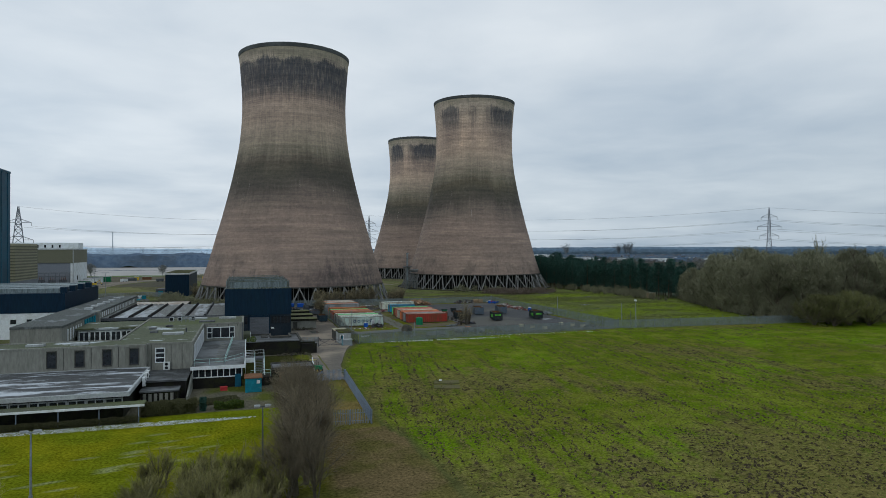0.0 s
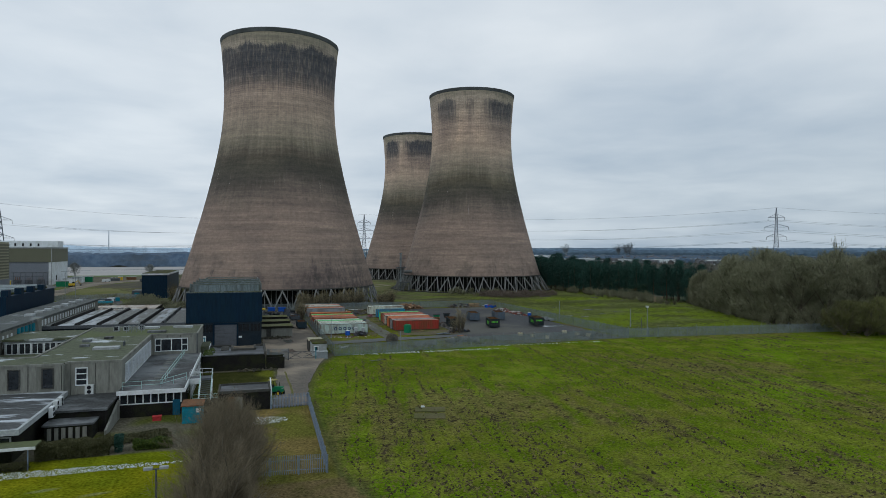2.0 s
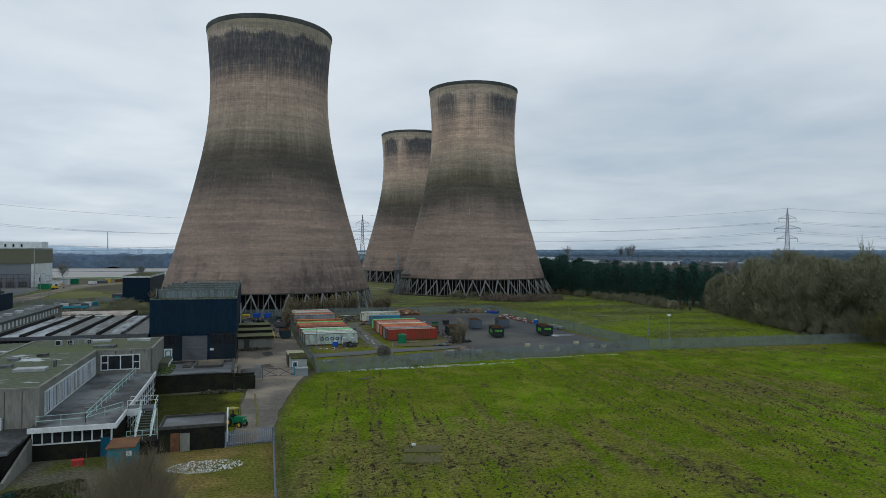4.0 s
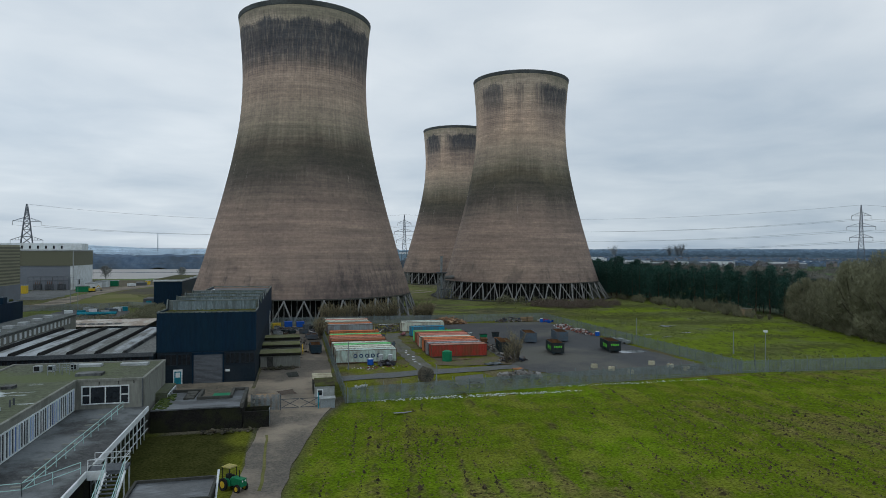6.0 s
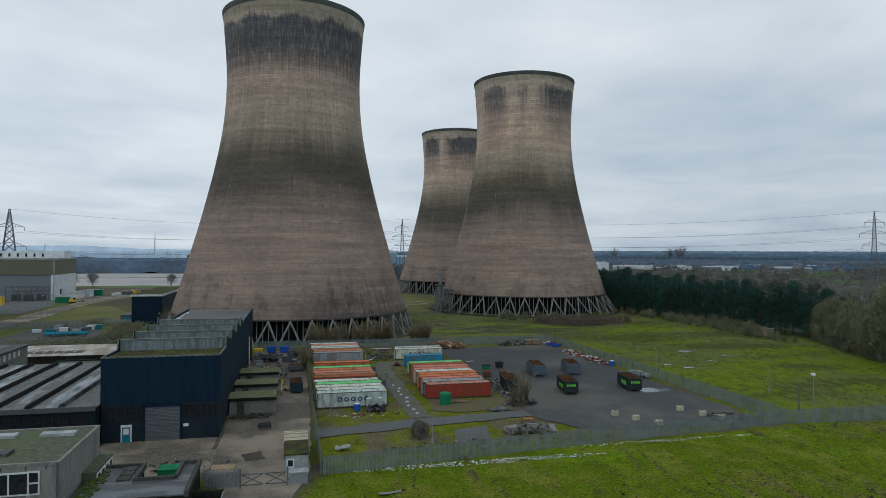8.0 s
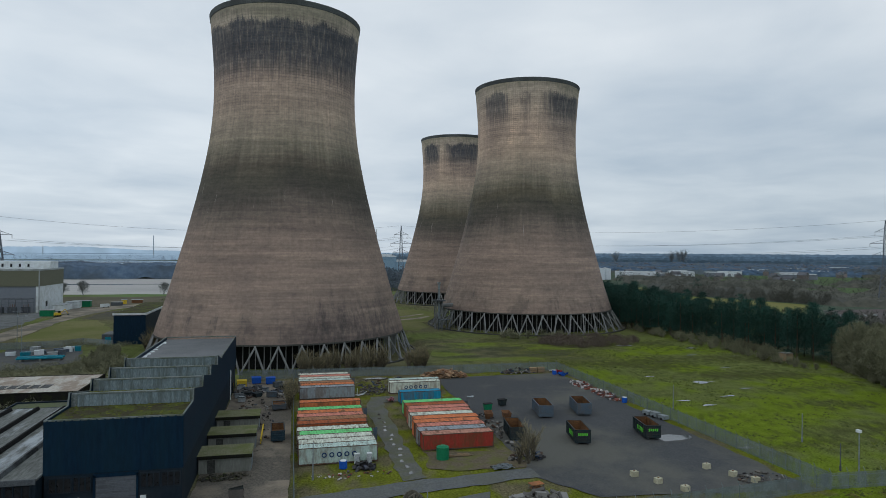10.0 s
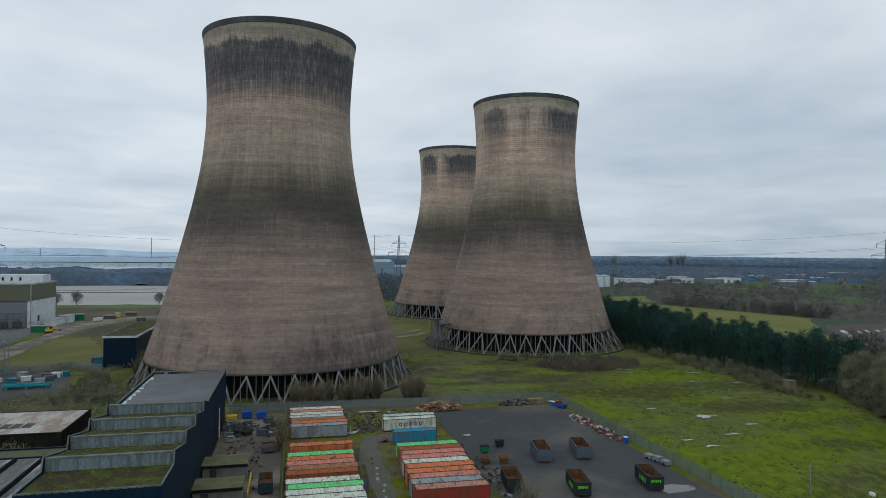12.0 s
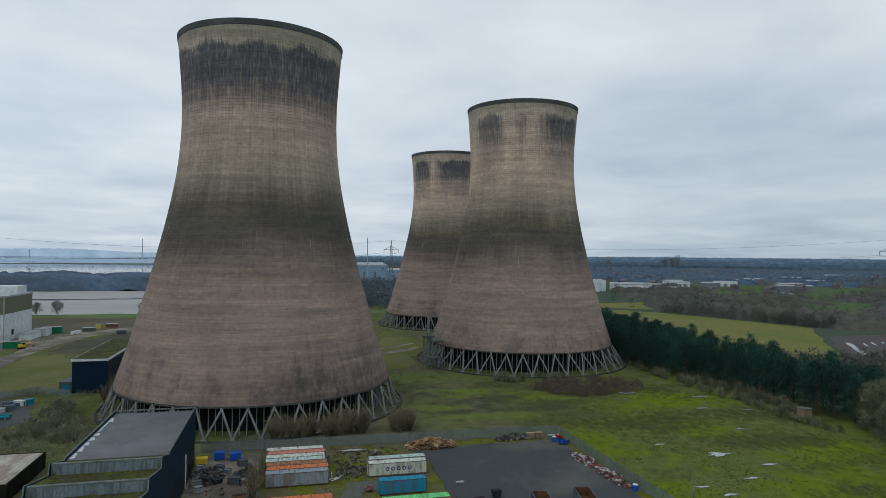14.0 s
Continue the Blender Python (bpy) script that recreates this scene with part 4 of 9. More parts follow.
sh = part("roller_shutter", bx(0.3, HY0 - 0.08, 0.05, 4.9, HY0 - 0.02, 4.86), M["shutter"], hall, "grey roller shutter door")
for i in range(24):
    part("slat", bx(0.32, HY0 - 0.14, 0.07 + i * 0.2, 4.88, HY0 - 0.08, 0.22 + i * 0.2), M["shutter"], sh)
fr = bmesh.new()
box(fr, 0.05, HY0 - 0.2, 0, 0.3, HY0, 5.1), box(fr, 4.9, HY0 - 0.2, 0, 5.15, HY0, 5.1), box(fr, 0.05, HY0 - 0.2, 4.86, 5.15, HY0, 5.3)
part("shutter_frame", fr, M["navy"], hall)
for a, b in ((-4.9, -2.4), (-2.2, -0.2), (5.4, 7.6), (7.8, 10.0)):
    window(hall, "y", HY0, a, b, 3.2, 5.0, 3, 1, frame_mat=M["navy_low"], glass=M["blackglass"], name="band_window")
d = part("door", bx(-2.7, HY0 - 0.12, 0, -1.6, HY0, 2.2), M["teal"], hall, "teal personnel door with white frame")
part("door_light", bx(-2.5, HY0 - 0.14, 1.2, -1.8, HY0 - 0.12, 2.0), M["white"], hall)
f = bmesh.new()
box(f, -2.85, HY0 - 0.15, 0, -2.7, HY0, 2.5), box(f, -1.6, HY0 - 0.15, 0, -1.45, HY0, 2.5), box(f, -2.7, HY0 - 0.15, 2.2, -1.6, HY0, 2.5)
part("door_frame", f, M["white"], hall)
part("sign", bx(5.35, HY0 - 0.08, 1.9, 6.05, HY0 - 0.02, 2.3), M["white"], hall, "small white sign board")
part("door_side", bx(HX1, 232, 0, HX1 + 0.18, 233.2, 2.4), M["blackglass"], hall)
part("downpipe", br((HX1 + 0.2, 225.5, 0), (HX1 + 0.2, 225.5, 6.5), 0.12, n=6), M["white"], hall)


# ---- low workshop, gallery and other buildings to the west ----
def plain_block(name, x0, y0, x1, y1, h, wall_mat, roof_mat, label, parapet=0.35, cat="building"):
    t = thing(name, (0, 0), 0, label, cat)
    part("wall", bx(x0, y0, 0, x1, y1, h - 0.02), wall_mat, t)
    part("roof", bx(x0 + 0.25, y0 + 0.25, h - 0.05, x1 - 0.25, y1 - 0.25, h + 0.06), roof_mat, t)
    if parapet:
        p = bmesh.new()
        box(p, x0 - 0.05, y0 - 0.05, h - 0.02, x1 + 0.05, y0 + 0.25, h + parapet), box(p, x0 - 0.05, y1 - 0.25, h - 0.02, x1 + 0.05, y1 + 0.05, h + parapet)
        box(p, x0 - 0.05, y0 + 0.25, h - 0.02, x0 + 0.25, y1 - 0.25, h + parapet), box(p, x1 - 0.25, y0 + 0.25, h - 0.02, x1 + 0.05, y1 - 0.25, h + parapet)
        part("parapet", p, wall_mat, t)
    return t


lowshop = thing("workshop", (0, 0), 0, "low dark workshop with ribbed rooflights on a stained flat roof", "building")
part("wall", bx(-32.4, 162, 0, -5.6, 199.5, 5.4), M["navy_low"], lowshop)
M["shoproof"] = mat("workshop_roof", (0.062, 0.064, 0.056), (0.150, 0.152, 0.138), 0.5, 0.55, c3=(0.44, 0.46, 0.48), stain=0.5, amount=0.7, edge=(0.50, 0.60), stretch=(1, 0.22, 1), bump=0.1)
part("roof", bx(-32.4, 161.8, 5.4, -5.6, 199.7, 5.65), M["shoproof"], lowshop, "dark felt with pale wet stains")
part("fascia", bx(-32.5, 161.6, 5.2, -5.5, 161.8, 5.85), M["steel"], lowshop)
xx = -30.5
while xx < -6:
    k = bmesh.new()
    a = [(xx - 0.38, 162.4), (xx + 0.38, 162.4), (xx + 0.38, 198.8), (xx - 0.38, 198.8)]
    lo, hi = [k.verts.new((x, y, 5.65)) for x, y in a], [k.verts.new((xx + (x - xx) * 0.35, y, 6.15)) for x, y in a]
    k.faces.new(hi)
    for i in range(4):
        k.faces.new((lo[i], lo[(i + 1) % 4], hi[(i + 1) % 4], hi[i]))
    part("rooflight", k, M["pack"] if xx < -13 else M["felt_dark"], lowshop, "dark ridge rooflight")
    xx += 4.1
for i in range(9):
    window(lowshop, "y", 162.0, -32.0 + i * 2.9, -29.3 + i * 2.9, 3.2, 5.1, 3, 1, frame_mat=M["navy_low"], glass=M["blackglass"], name="band_window")
part("service_door", bx(-17, 161.86, 0, -13.4, 162.0, 3.0), M["shutter"], lowshop, "grey shutter door")
rear = plain_block("rear_store", -25, 203, -13, 208.5, 4.6, M["navy_low"], M["felt"], "small dark rear store with felt roof")
window(rear, "y", 203, -20.5, -19.3, 2.6, 3.6)
plain_block("rear_store", -14, 202, -5.8, 222, 3.6, M["concrete_dark"], M["shoproof"], "low grey store with a wet stained roof")
M["rustroof"] = mat("pale_rusted_roof", (0.36, 0.31, 0.255), (0.52, 0.47, 0.41), 0.6, 0.7, c3=(0.20, 0.13, 0.085), stain=0.3, amount=0.7, edge=(0.5, 0.6), stretch=(1, 0.4, 1))
rusty = plain_block("rusty_roofed_store", -46, 224.6, -19.6, 244, 3.2, M["blackbrick"], M["rustroof"], "low store with pale rusted roof sheets", 0.15)
part("roof_well", bx(-42, 229.5, 3.25, -27, 233.0, 3.34), M["felt_dark"], rusty, "dark sunken roof strip")
for i in range(7):
    part("rafter", bx(-41.5 + i * 2.1, 229.5, 3.34, -41.2 + i * 2.1, 233.0, 3.5), M["rustroof"], rusty)

gallery = thing("gallery_block", (0, 0), 0, "long grey concrete block with narrow upright slots", "building")
part("wall", bx(-41, 132, 0, -32.8, 214.5, 7.1), M["concrete"], gallery)
part("roof", bx(-41, 131.9, 7.1, -32.6, 214.7, 7.5), M["grey_felt"], gallery, "grey felt roof with pale stains")
for i in range(22):
    yy = 163.5 + i * 2.2
    part("slot", bx(-32.95, yy, 5.75, -32.7, yy + 0.8, 6.9), M["white"], gallery)
for i in range(6):
    yy = 136 + i * 2.0
    part("slot", bx(-32.95, yy, 4.2, -32.74, yy + 0.7, 6.4), M["white"], gallery)
for i in range(5):
    yy = 149.2 + i * 2.1
    part("panel", bx(-32.9, yy, 2.2, -32.55, yy + 1.0, 6.9), M["teal"], gallery, "teal cladding panel")
    part("pane", bx(-32.9, yy + 1.0, 2.6, -32.68, yy + 2.1, 5.0), M["glass"], gallery)
part("pier", bx(-33.2, 159.8, 0, -32.2, 161.5, 7.6), M["concrete"], gallery)
for i in range(7):
    yy = 166 + i * 6.6
    part("rooflight", bx(-36.6, yy, 7.5, -35.0, yy + 1.9, 7.95), M["trim"], gallery, "pale dome rooflight")

navy2 = thing("navy_hall", (0, 0), 0, "navy-clad hall with saw-tooth rooflights behind the offices", "building")
part("wall", bx(-95, 176, 0, -43, 212, 6.2), M["white"], navy2, "white rendered lower wall")
part("cladding", bx(-95.1, 175.9, 6.2, -42.9, 212.1, 10.9), M["navy"], navy2)
for i in range(4):
    yy = 178 + i * 8.4
    g = bmesh.new()
    prism(g, [(-94, yy), (-44.4, yy), (-44.4, yy + 5.6), (-94, yy + 5.6)], 10.9, 12.0)
    part("rooflight", g, M["glazing"], navy2)
    part("fin", bx(-44.2, yy - 1.2, 10.9, -42.8, yy + 0.6, 12.3), M["navy"], navy2)
    part("roof_slope", bx(-94, yy + 5.6, 10.9, -44.4, yy + 7.9, 11.3), M["moss_roof"], navy2)
for i in range(14):
    window(navy2, "y", 176, -92 + i * 3.4, -90.6 + i * 3.4, 3.6, 4.8)

# ---- distant works buildings ----
big = thing("turbine_hall", (0, 0), 0, "large grey and olive clad industrial hall with white end wall", "building")
part("wall", bx(-190, 449, 0, -105.4, 484, 21.8), M["greyclad"], big)
part("end_wall", bx(-106.5, 448.8, 0, -105.0, 484.2, 13.6), M["white"], big, "white end wall")
part("upper_band", bx(-190.2, 448.6, 13.6, -104.9, 484.4, 21.8), M["olive"], big, "olive upper cladding")
part("roof", bx(-190.4, 448.4, 21.8, -104.7, 484.6, 22.6), M["trim"], big)
ph = part("penthouse", bx(-156, 470, 22.6, -106.9, 482, 26.4), M["white"], big, "white rooftop plant room")
for i in range(10):
    part("vent", bx(-156 + i * 4.2, 469.9, 23.2, -155 + i * 4.2, 470.05, 25.0), M["blackglass"], ph)
part("door", bx(-105.05, 458, 2.5, -104.9, 460.4, 5.4), M["blackglass"], big)
part("corner_trim", bx(-105.2, 448.5, 0, -104.8, 449.0, 21.8), M["trim"], big)
lv = thing("louvred_block", (0, 0), 0, "cream louvred boiler block", "building")
part("wall", bx(-150, 340, 0, -103.5, 372.8, 24.6), M["cream"], lv)
for i in range(12):
    part("louvre", bx(-150.2, 339.8, 7.5 + i * 1.4, -103.3, 373.0, 8.2 + i * 1.4), M["olive"], lv)
part("base_band", bx(-150.3, 339.7, 0, -103.2, 373.1, 7.0), M["greyclad"], lv)
tb = thing("tall_block", (0, 0), 0, "tall dark teal clad boiler house corner", "building")
part("wall", bx(-150, 255, 0, -88.4, 285, 51.2), M["tealdark"], tb)
part("coping", bx(-150.2, 254.8, 51.2, -88.2, 285.2, 51.9), M["tealdark"], tb)
for i in range(5):
    part("pilaster", bx(-88.6, 256 + i * 6.5, 0, -88.25, 257 + i * 6.5, 51.3), M["tealdark"], tb)
nh = thing("pump_house", (0, 0), 0, "navy clad pump house with pale roof edge and dark flat roof", "building")
part("wall", bx(-36.8, 319, 0, -26.5, 367, 10.2), M["navy"], nh)
part("fascia", bx(-37.1, 318.7, 10.2, -26.2, 367.3, 10.9), M["white"], nh)
part("roof", bx(-36.8, 319, 10.9, -26.5, 367, 11.0), M["moss_roof"], nh)
lean = part("lean_to", bx(-41, 321, 0, -36.8, 330, 3.4), M["steel"], nh)
part("door", bx(-40, 320.85, 0, -38, 321.0, 2.5), M["teal"], lean)


# ---- offices ----
def slab_ring(bm, x0, y0, x1, y1, z0, z1, t=0.25):
    box(bm, x0, y0, z0, x1, y0 + t, z1), box(bm, x0, y1 - t, z0, x1, y1, z1)
    box(bm, x0, y0 + t, z0, x0 + t, y1 - t, z1), box(bm, x1 - t, y0 + t, z0, x1, y1 - t, z1)
    return bm


M["felt_wet"] = mat("wet_roof_felt", (0.052, 0.060, 0.034), (0.105, 0.113, 0.066), 0.6, 0.7, c3=(0.50, 0.52, 0.53), stain=0.5, amount=0.85, stretch=(0.5, 1.0, 1), edge=(0.56, 0.60))
M["bluecurtain"] = mat("blue_blinds", (0.05, 0.09, 0.22), (0.10, 0.15, 0.30), 1.0, 0.6, bump=0.0, spread=0.4)
M["palecurtain"] = mat("pale_blue_blinds", (0.20, 0.27, 0.40), (0.30, 0.38, 0.52), 1.0, 0.6, bump=0.0, spread=0.3)
rg0 = random.Random(52)
office = thing("office_block", (0, 0), 0, "two-storey grey concrete office block with mossy flat roof", "building")
for nm, (x0, y0, x1, y1), rm in (("wall", (-15.0, 107.8, -8.4, 134.0), None), ("wall", (-20.0, 134.0, -1.0, 147.0), None), ("wall", (-46, 106.8, -15.0, 113.5), None), ("wall", (-20.0, 113.5, -15.0, 134.0), None)):
    part(nm, bx(x0, y0, 0, x1, y1, 6.65), M["concrete"], office)
part("roof", bx(-19.7, 108.1, 6.65, -8.7, 134.0, 6.8), M["felt_wet"], office, "mossy felt roof with pale wet stains")
part("roof", bx(-19.7, 134.0, 6.65, -1.3, 146.7, 6.8), M["felt"], office)
part("roof", bx(-45.7, 107.1, 6.65, -19.7, 113.2, 6.8), M["felt_wet"], office)
pp = bmesh.new()
box(pp, -46.05, 106.75, 6.65, -15, 107.05, 6.95), box(pp, -15.05, 107.75, 6.65, -8.35, 108.05, 6.95), box(pp, -8.65, 108.05, 6.65, -8.35, 134.0, 6.95)
box(pp, -8.35, 133.95, 6.65, -0.95, 134.25, 6.95), box(pp, -1.25, 134.25, 6.65, -0.95, 147.05, 6.95), box(pp, -20.05, 146.75, 6.65, -1.25, 147.05, 6.95)
box(pp, -20.05, 113.5, 6.65, -19.75, 146.75, 6.95), box(pp, -46.05, 113.2, 6.65, -19.75, 113.5, 6.95)
part("parapet", pp, M["concrete"], office)
for x in (-27.8, -24.1, -20.4, -16.7):
    window(office, "y", 106.8, x - 0.62, x + 0.62, 3.9, 6.35, 1, 1, frame_mat=M["concrete_dark"])
    part("stain_strip", bx(x + 1.5, 106.74, 3.6, x + 1.56, 106.8, 6.7), M["concrete_dark"], office, "dark panel joint")
window(office, "y", 107.8, -13.8, -12.5, 3.9, 6.1, 1, 3)
for x in (-14.4, -11.6, -10.0):
    part("panel_joint", bx(x, 107.76, 0, x + 0.05, 107.8, 6.7), M["concrete_dark"], office)
for i in range(9):
    y0 = 109.6 + i * 2.62
    window(office, "x", -8.4, y0, y0 + 2.4, 3.6, 6.05, 4, 1, out=1, panes=[rg0.choice((M["glass"], M["glass"], M["bluecurtain"], M["palecurtain"], M["navy"])) for k in range(4)])
window(office, "y", 134.0, -7.8, -6.9, 4.0, 6.1, 1, 2)
window(office, "y", 133.96, -6.9, -3.6, 4.03, 6.07, 2, 1)
window(office, "y", 134.0, -3.6, -2.7, 4.0, 6.1, 1, 2)
for x in (-6.0, -3.9, -2.2):
    part("rain_stain", bx(x, 133.97, 6.3, x + 0.12, 134.0, 6.65), M["concrete_dark"], office)
part("downpipe", br((-1.15, 133.9, 3.4), (-1.15, 133.9, 6.9), 0.08, n=6), M["steel"], office)
annex = part("annex", bx(-1.0, 140.5, 0, 0.4, 147.0, 3.6), M["felt"], office, "low glazed lean-to")
for i in range(4):
    window(office, "x", 0.4, 140.8 + i * 1.5, 142.1 + i * 1.5, 1.2, 3.3, 1, 1, out=1)
for x, y, sx, sy in ((-15.5, 141, 0.85, 0.8), (-13.9, 141.0, 0.8, 0.8), (-11.4, 141.5, 0.8, 0.8)):
    v = part("roof_vent", bx(x, y, 6.8, x + sx, y + sy, 7.55), M["trim"], office, "pale roof vent box")
    part("louvre", bx(x + 0.12, y - 0.04, 6.95, x + sx - 0.12, y, 7.55), M["blackglass"], v)
for x, y, sx, sy, mm in ((-9.5, 137.0, 3.0, 1.6, "felt_dark"), (-6.0, 143.5, 3.4, 1.2, "trim"), (-14.2, 118.5, 3.4, 1.7, "trim"), (-12.0, 143.6, 3.6, 1.3, "trim"), (-17.5, 127.5, 1.2, 1.2, "felt_dark"), (-16.6, 122.0, 1.2, 1.2, "felt_dark"), (-15.0, 130.6, 1.2, 1.2, "felt_dark"), (-26.0, 109.5, 2.4, 1.2, "trim"), (-32.0, 109.5, 2.4, 1.2, "trim")):
    part("roof_hatch", bx(x, y, 6.8, x + sx, y + sy, 7.12), M[mm], office)
rr = bmesh.new()
for x in (-13.0, -12.2, -11.4, -10.6):
    bar(rr, (x, 138.6, 6.8), (x, 138.6, 7.9), 0.05), bar(rr, (x, 140.2, 6.8), (x, 140.2, 7.9), 0.05)
for y in (138.6, 140.2):
    bar(rr, (-13.0, y, 7.9), (-10.6, y, 7.9), 0.05), bar(rr, (-13.0, y, 7.4), (-10.6, y, 7.4), 0.05)
part("roof_rail", rr, M["galv"], office)
for y in (121.6, 122.5):
    part("vent_pipe", br((-10.6, y, 6.8), (-10.6, y, 7.5), 0.10, n=6), M["steel"], office)

court = thing("court_building", (0, 0), 0, "lower rear office wing with white-framed window band", "building")
part("wall", bx(-32.2, 141.0, 0, -20.3, 152.0, 5.6), M["trim"], court)
part("roof", bx(-32.5, 140.6, 5.6, -20.2, 152.3, 5.95), M["felt_wet"], court)
for i in range(6):
    window(court, "y", 141.0, -31.9 + i * 1.9, -30.2 + i * 1.9, 3.4, 5.2, 2, 1)
cr_ = thing("courtyard_roof", (0, 0), 0, "low courtyard roof with pale wet stains", "building")
part("roof", bx(-32.4, 113.6, 3.1, -20.2, 140.5, 3.4), M["felt_wet"], cr_)
part("wall", bx(-32.3, 113.7, 0, -20.4, 140.4, 3.1), M["concrete_dark"], cr_)

terrace = thing("terrace_wing", (0, 0), 0, "single-storey wing with roof terrace and white fascia", "building")
part("wall", bx(-8.4, 104.9, 0, -1.0, 133.9, 3.1), M["blackbrick"], terrace, "dark brick wall")
part("deck", bx(-8.4, 104.4, 3.1, -0.6, 133.9, 3.45), M["felt_dark"], terrace, "dark felt terrace deck")
fa = bmesh.new()
box(fa, -8.5, 104.25, 2.98, -0.45, 104.4, 3.5), box(fa, -0.6, 104.4, 2.98, -0.45, 110.4, 3.5), box(fa, -0.6, 112.4, 2.9, -0.45, 133.9, 3.5)
part("fascia", fa, M["white"], terrace, "white painted fascia")
for i in range(8):
    window(terrace, "y", 104.9 - 0.02 * (i % 2), -8.2 + i * 0.9, -7.3 + i * 0.9, 1.7, 2.95, 1, 1, glass=M["glass"])
part("blue_door", bx(-2.0, 104.75, 0, -1.1, 104.9, 2.0), M["tealdark"], terrace, "dark blue door")
for i in range(12):
    y0 = 112.8 + i * 1.72
    po = bmesh.new()
    bar(po, (-0.5, y0, 0), (-0.5, y0, 2.9), 0.06), bar(po, (-0.5, y0, 1.9), (-0.5, y0 + 1.72, 1.9), 0.05), bar(po, (-0.5, y0, 0.9), (-0.5, y0 + 1.72, 0.9), 0.05)
    part("mullion", po, M["white"], terrace)
    part("pane", bx(-0.99, y0 + 0.05, 0.3, -0.9, y0 + 1.67, 2.85), M["glass"], terrace)


def railing(parent, pts, posts, mat_, h=1.0, z=3.45, r=0.035):
    for k in range(len(pts) - 1):
        p, q = Vector(pts[k]), Vector(pts[k + 1])
        for hh in (h, h * 0.5):
            part("rail", br((p.x, p.y, p.z + hh), (q.x, q.y, q.z + hh), r), mat_, parent)
        n = max(1, round((q - p).length / posts))
        for i in range(n + 1):
            a = p.lerp(q, i / n)
            part("rail_post", br((a.x, a.y, a.z), (a.x, a.y, a.z + h + 0.03), r), mat_, parent)


M["mint"] = mat("mint_green_paint", (0.30, 0.46, 0.42), (0.40, 0.56, 0.52), 1.0, 0.6, bump=0.0)
railing(terrace, [(-8.0, 105.3, 3.45), (-3.6, 105.6, 3.45), (-0.8, 109.9, 3.45)], 2.2, M["mint"])
railing(terrace, [(-3.6, 105.6, 3.45), (-3.0, 132.6, 3.45)], 2.2, M["mint"])
for i in range(11):
    part("paver", bx(-5.2, 107.6 + i * 2.3, 3.45, -4.4 + 0.3 * (i % 3), 107.95 + i * 2.3, 3.51), M["concrete"], terrace)
stair = thing("outside_stair", (0, 0), 0, "white steel outside stair with green handrails", "stairs")
part("landing", bx(-0.44, 110.4, 3.2, 2.5, 112.4, 3.45), M["steel"], stair)
part("landing_fascia", bx(-0.44, 110.25, 2.75, 1.0, 110.4, 3.5), M["white"], stair)
for i in range(10):
    part("tread", bx(1.05, 110.1 - i * 0.42, 3.2 - i * 0.19, 2.45, 110.4 - i * 0.42, 3.26 - i * 0.19), M["steel"], stair)
for x in (1.0, 2.5):
    part("stringer", br((x, 110.4, 3.3), (x, 106.1, 1.3), 0.12), M["white"], stair)
    for hh in (0.5, 1.0):
        part("handrail", br((x, 110.4, 3.4 + hh), (x, 106.1, 1.4 + hh), 0.04), M["mint"], stair)
    for k in range(4):
        part("baluster", br((x, 110.2 - k * 1.35, 3.3 - k * 0.63), (x, 110.2 - k * 1.35, 4.4 - k * 0.63), 0.04), M["white"], stair)
railing(stair, [(1.0, 110.4, 3.45), (-0.4, 110.4, 3.45)], 1.4, M["white"])
railing(stair, [(2.5, 110.4, 3.45), (2.5, 112.4, 3.45), (-0.4, 112.4, 3.45)], 1.4, M["white"])
for x, y in ((2.4, 110.5), (2.4, 112.3)):
    part("column", br((x, y, 0), (x, y, 3.2), 0.08), M["white"], stair)
railing(stair, [(0.4, 104.9, 1.4), (3.4, 104.9, 1.4)], 1.5, M["mint"])

# wet felt; its pale streaks put the sky's reflection into the colour
M["wetfelt"] = mat("wet_roof_felt", (0.040, 0.043, 0.044), (0.090, 0.094, 0.096), 0.9, 0.4, bump=0.1, c3=(0.17, 0.178, 0.185), stain=0.4, stretch=(0.5, 1.5, 1), edge=(0.5, 0.56), spec=0.25)
shed = thing("flat_roofed_shed", (0, 0), 0, "black-walled flat-roofed shed beside the parked tractor", "shed")
part("wall", bx(3.6, 104.5, 0, 10.1, 109.4, 2.4), M["blackbrick"], shed)
part("low_wall", bx(-0.4, 104.3, 0, 3.6, 107.2, 1.4), M["blackbrick"], shed)
part("roof", bx(3.7, 104.6, 2.4, 10.0, 109.3, 2.5), M["wetfelt"], shed, "wet grey felt roof, sky sheen of puddles painted as pale streaks")
part("parapet", slab_ring(bmesh.new(), 3.5, 104.4, 10.2, 109.5, 2.4, 2.72, 0.22), M["concrete_dark"], shed)
part("door", bx(4.7, 104.38, 0, 5.6, 104.5, 1.95), M["rust"], shed, "rusty brown door")
part("board", bx(5.65, 104.36, 0, 6.6, 104.48, 1.9), M["concrete"], shed)
part("overflow_pipe", br((10.35, 104.6, 0.6), (10.3, 109.0, 3.3), 0.10, n=6), M["white"], shed)

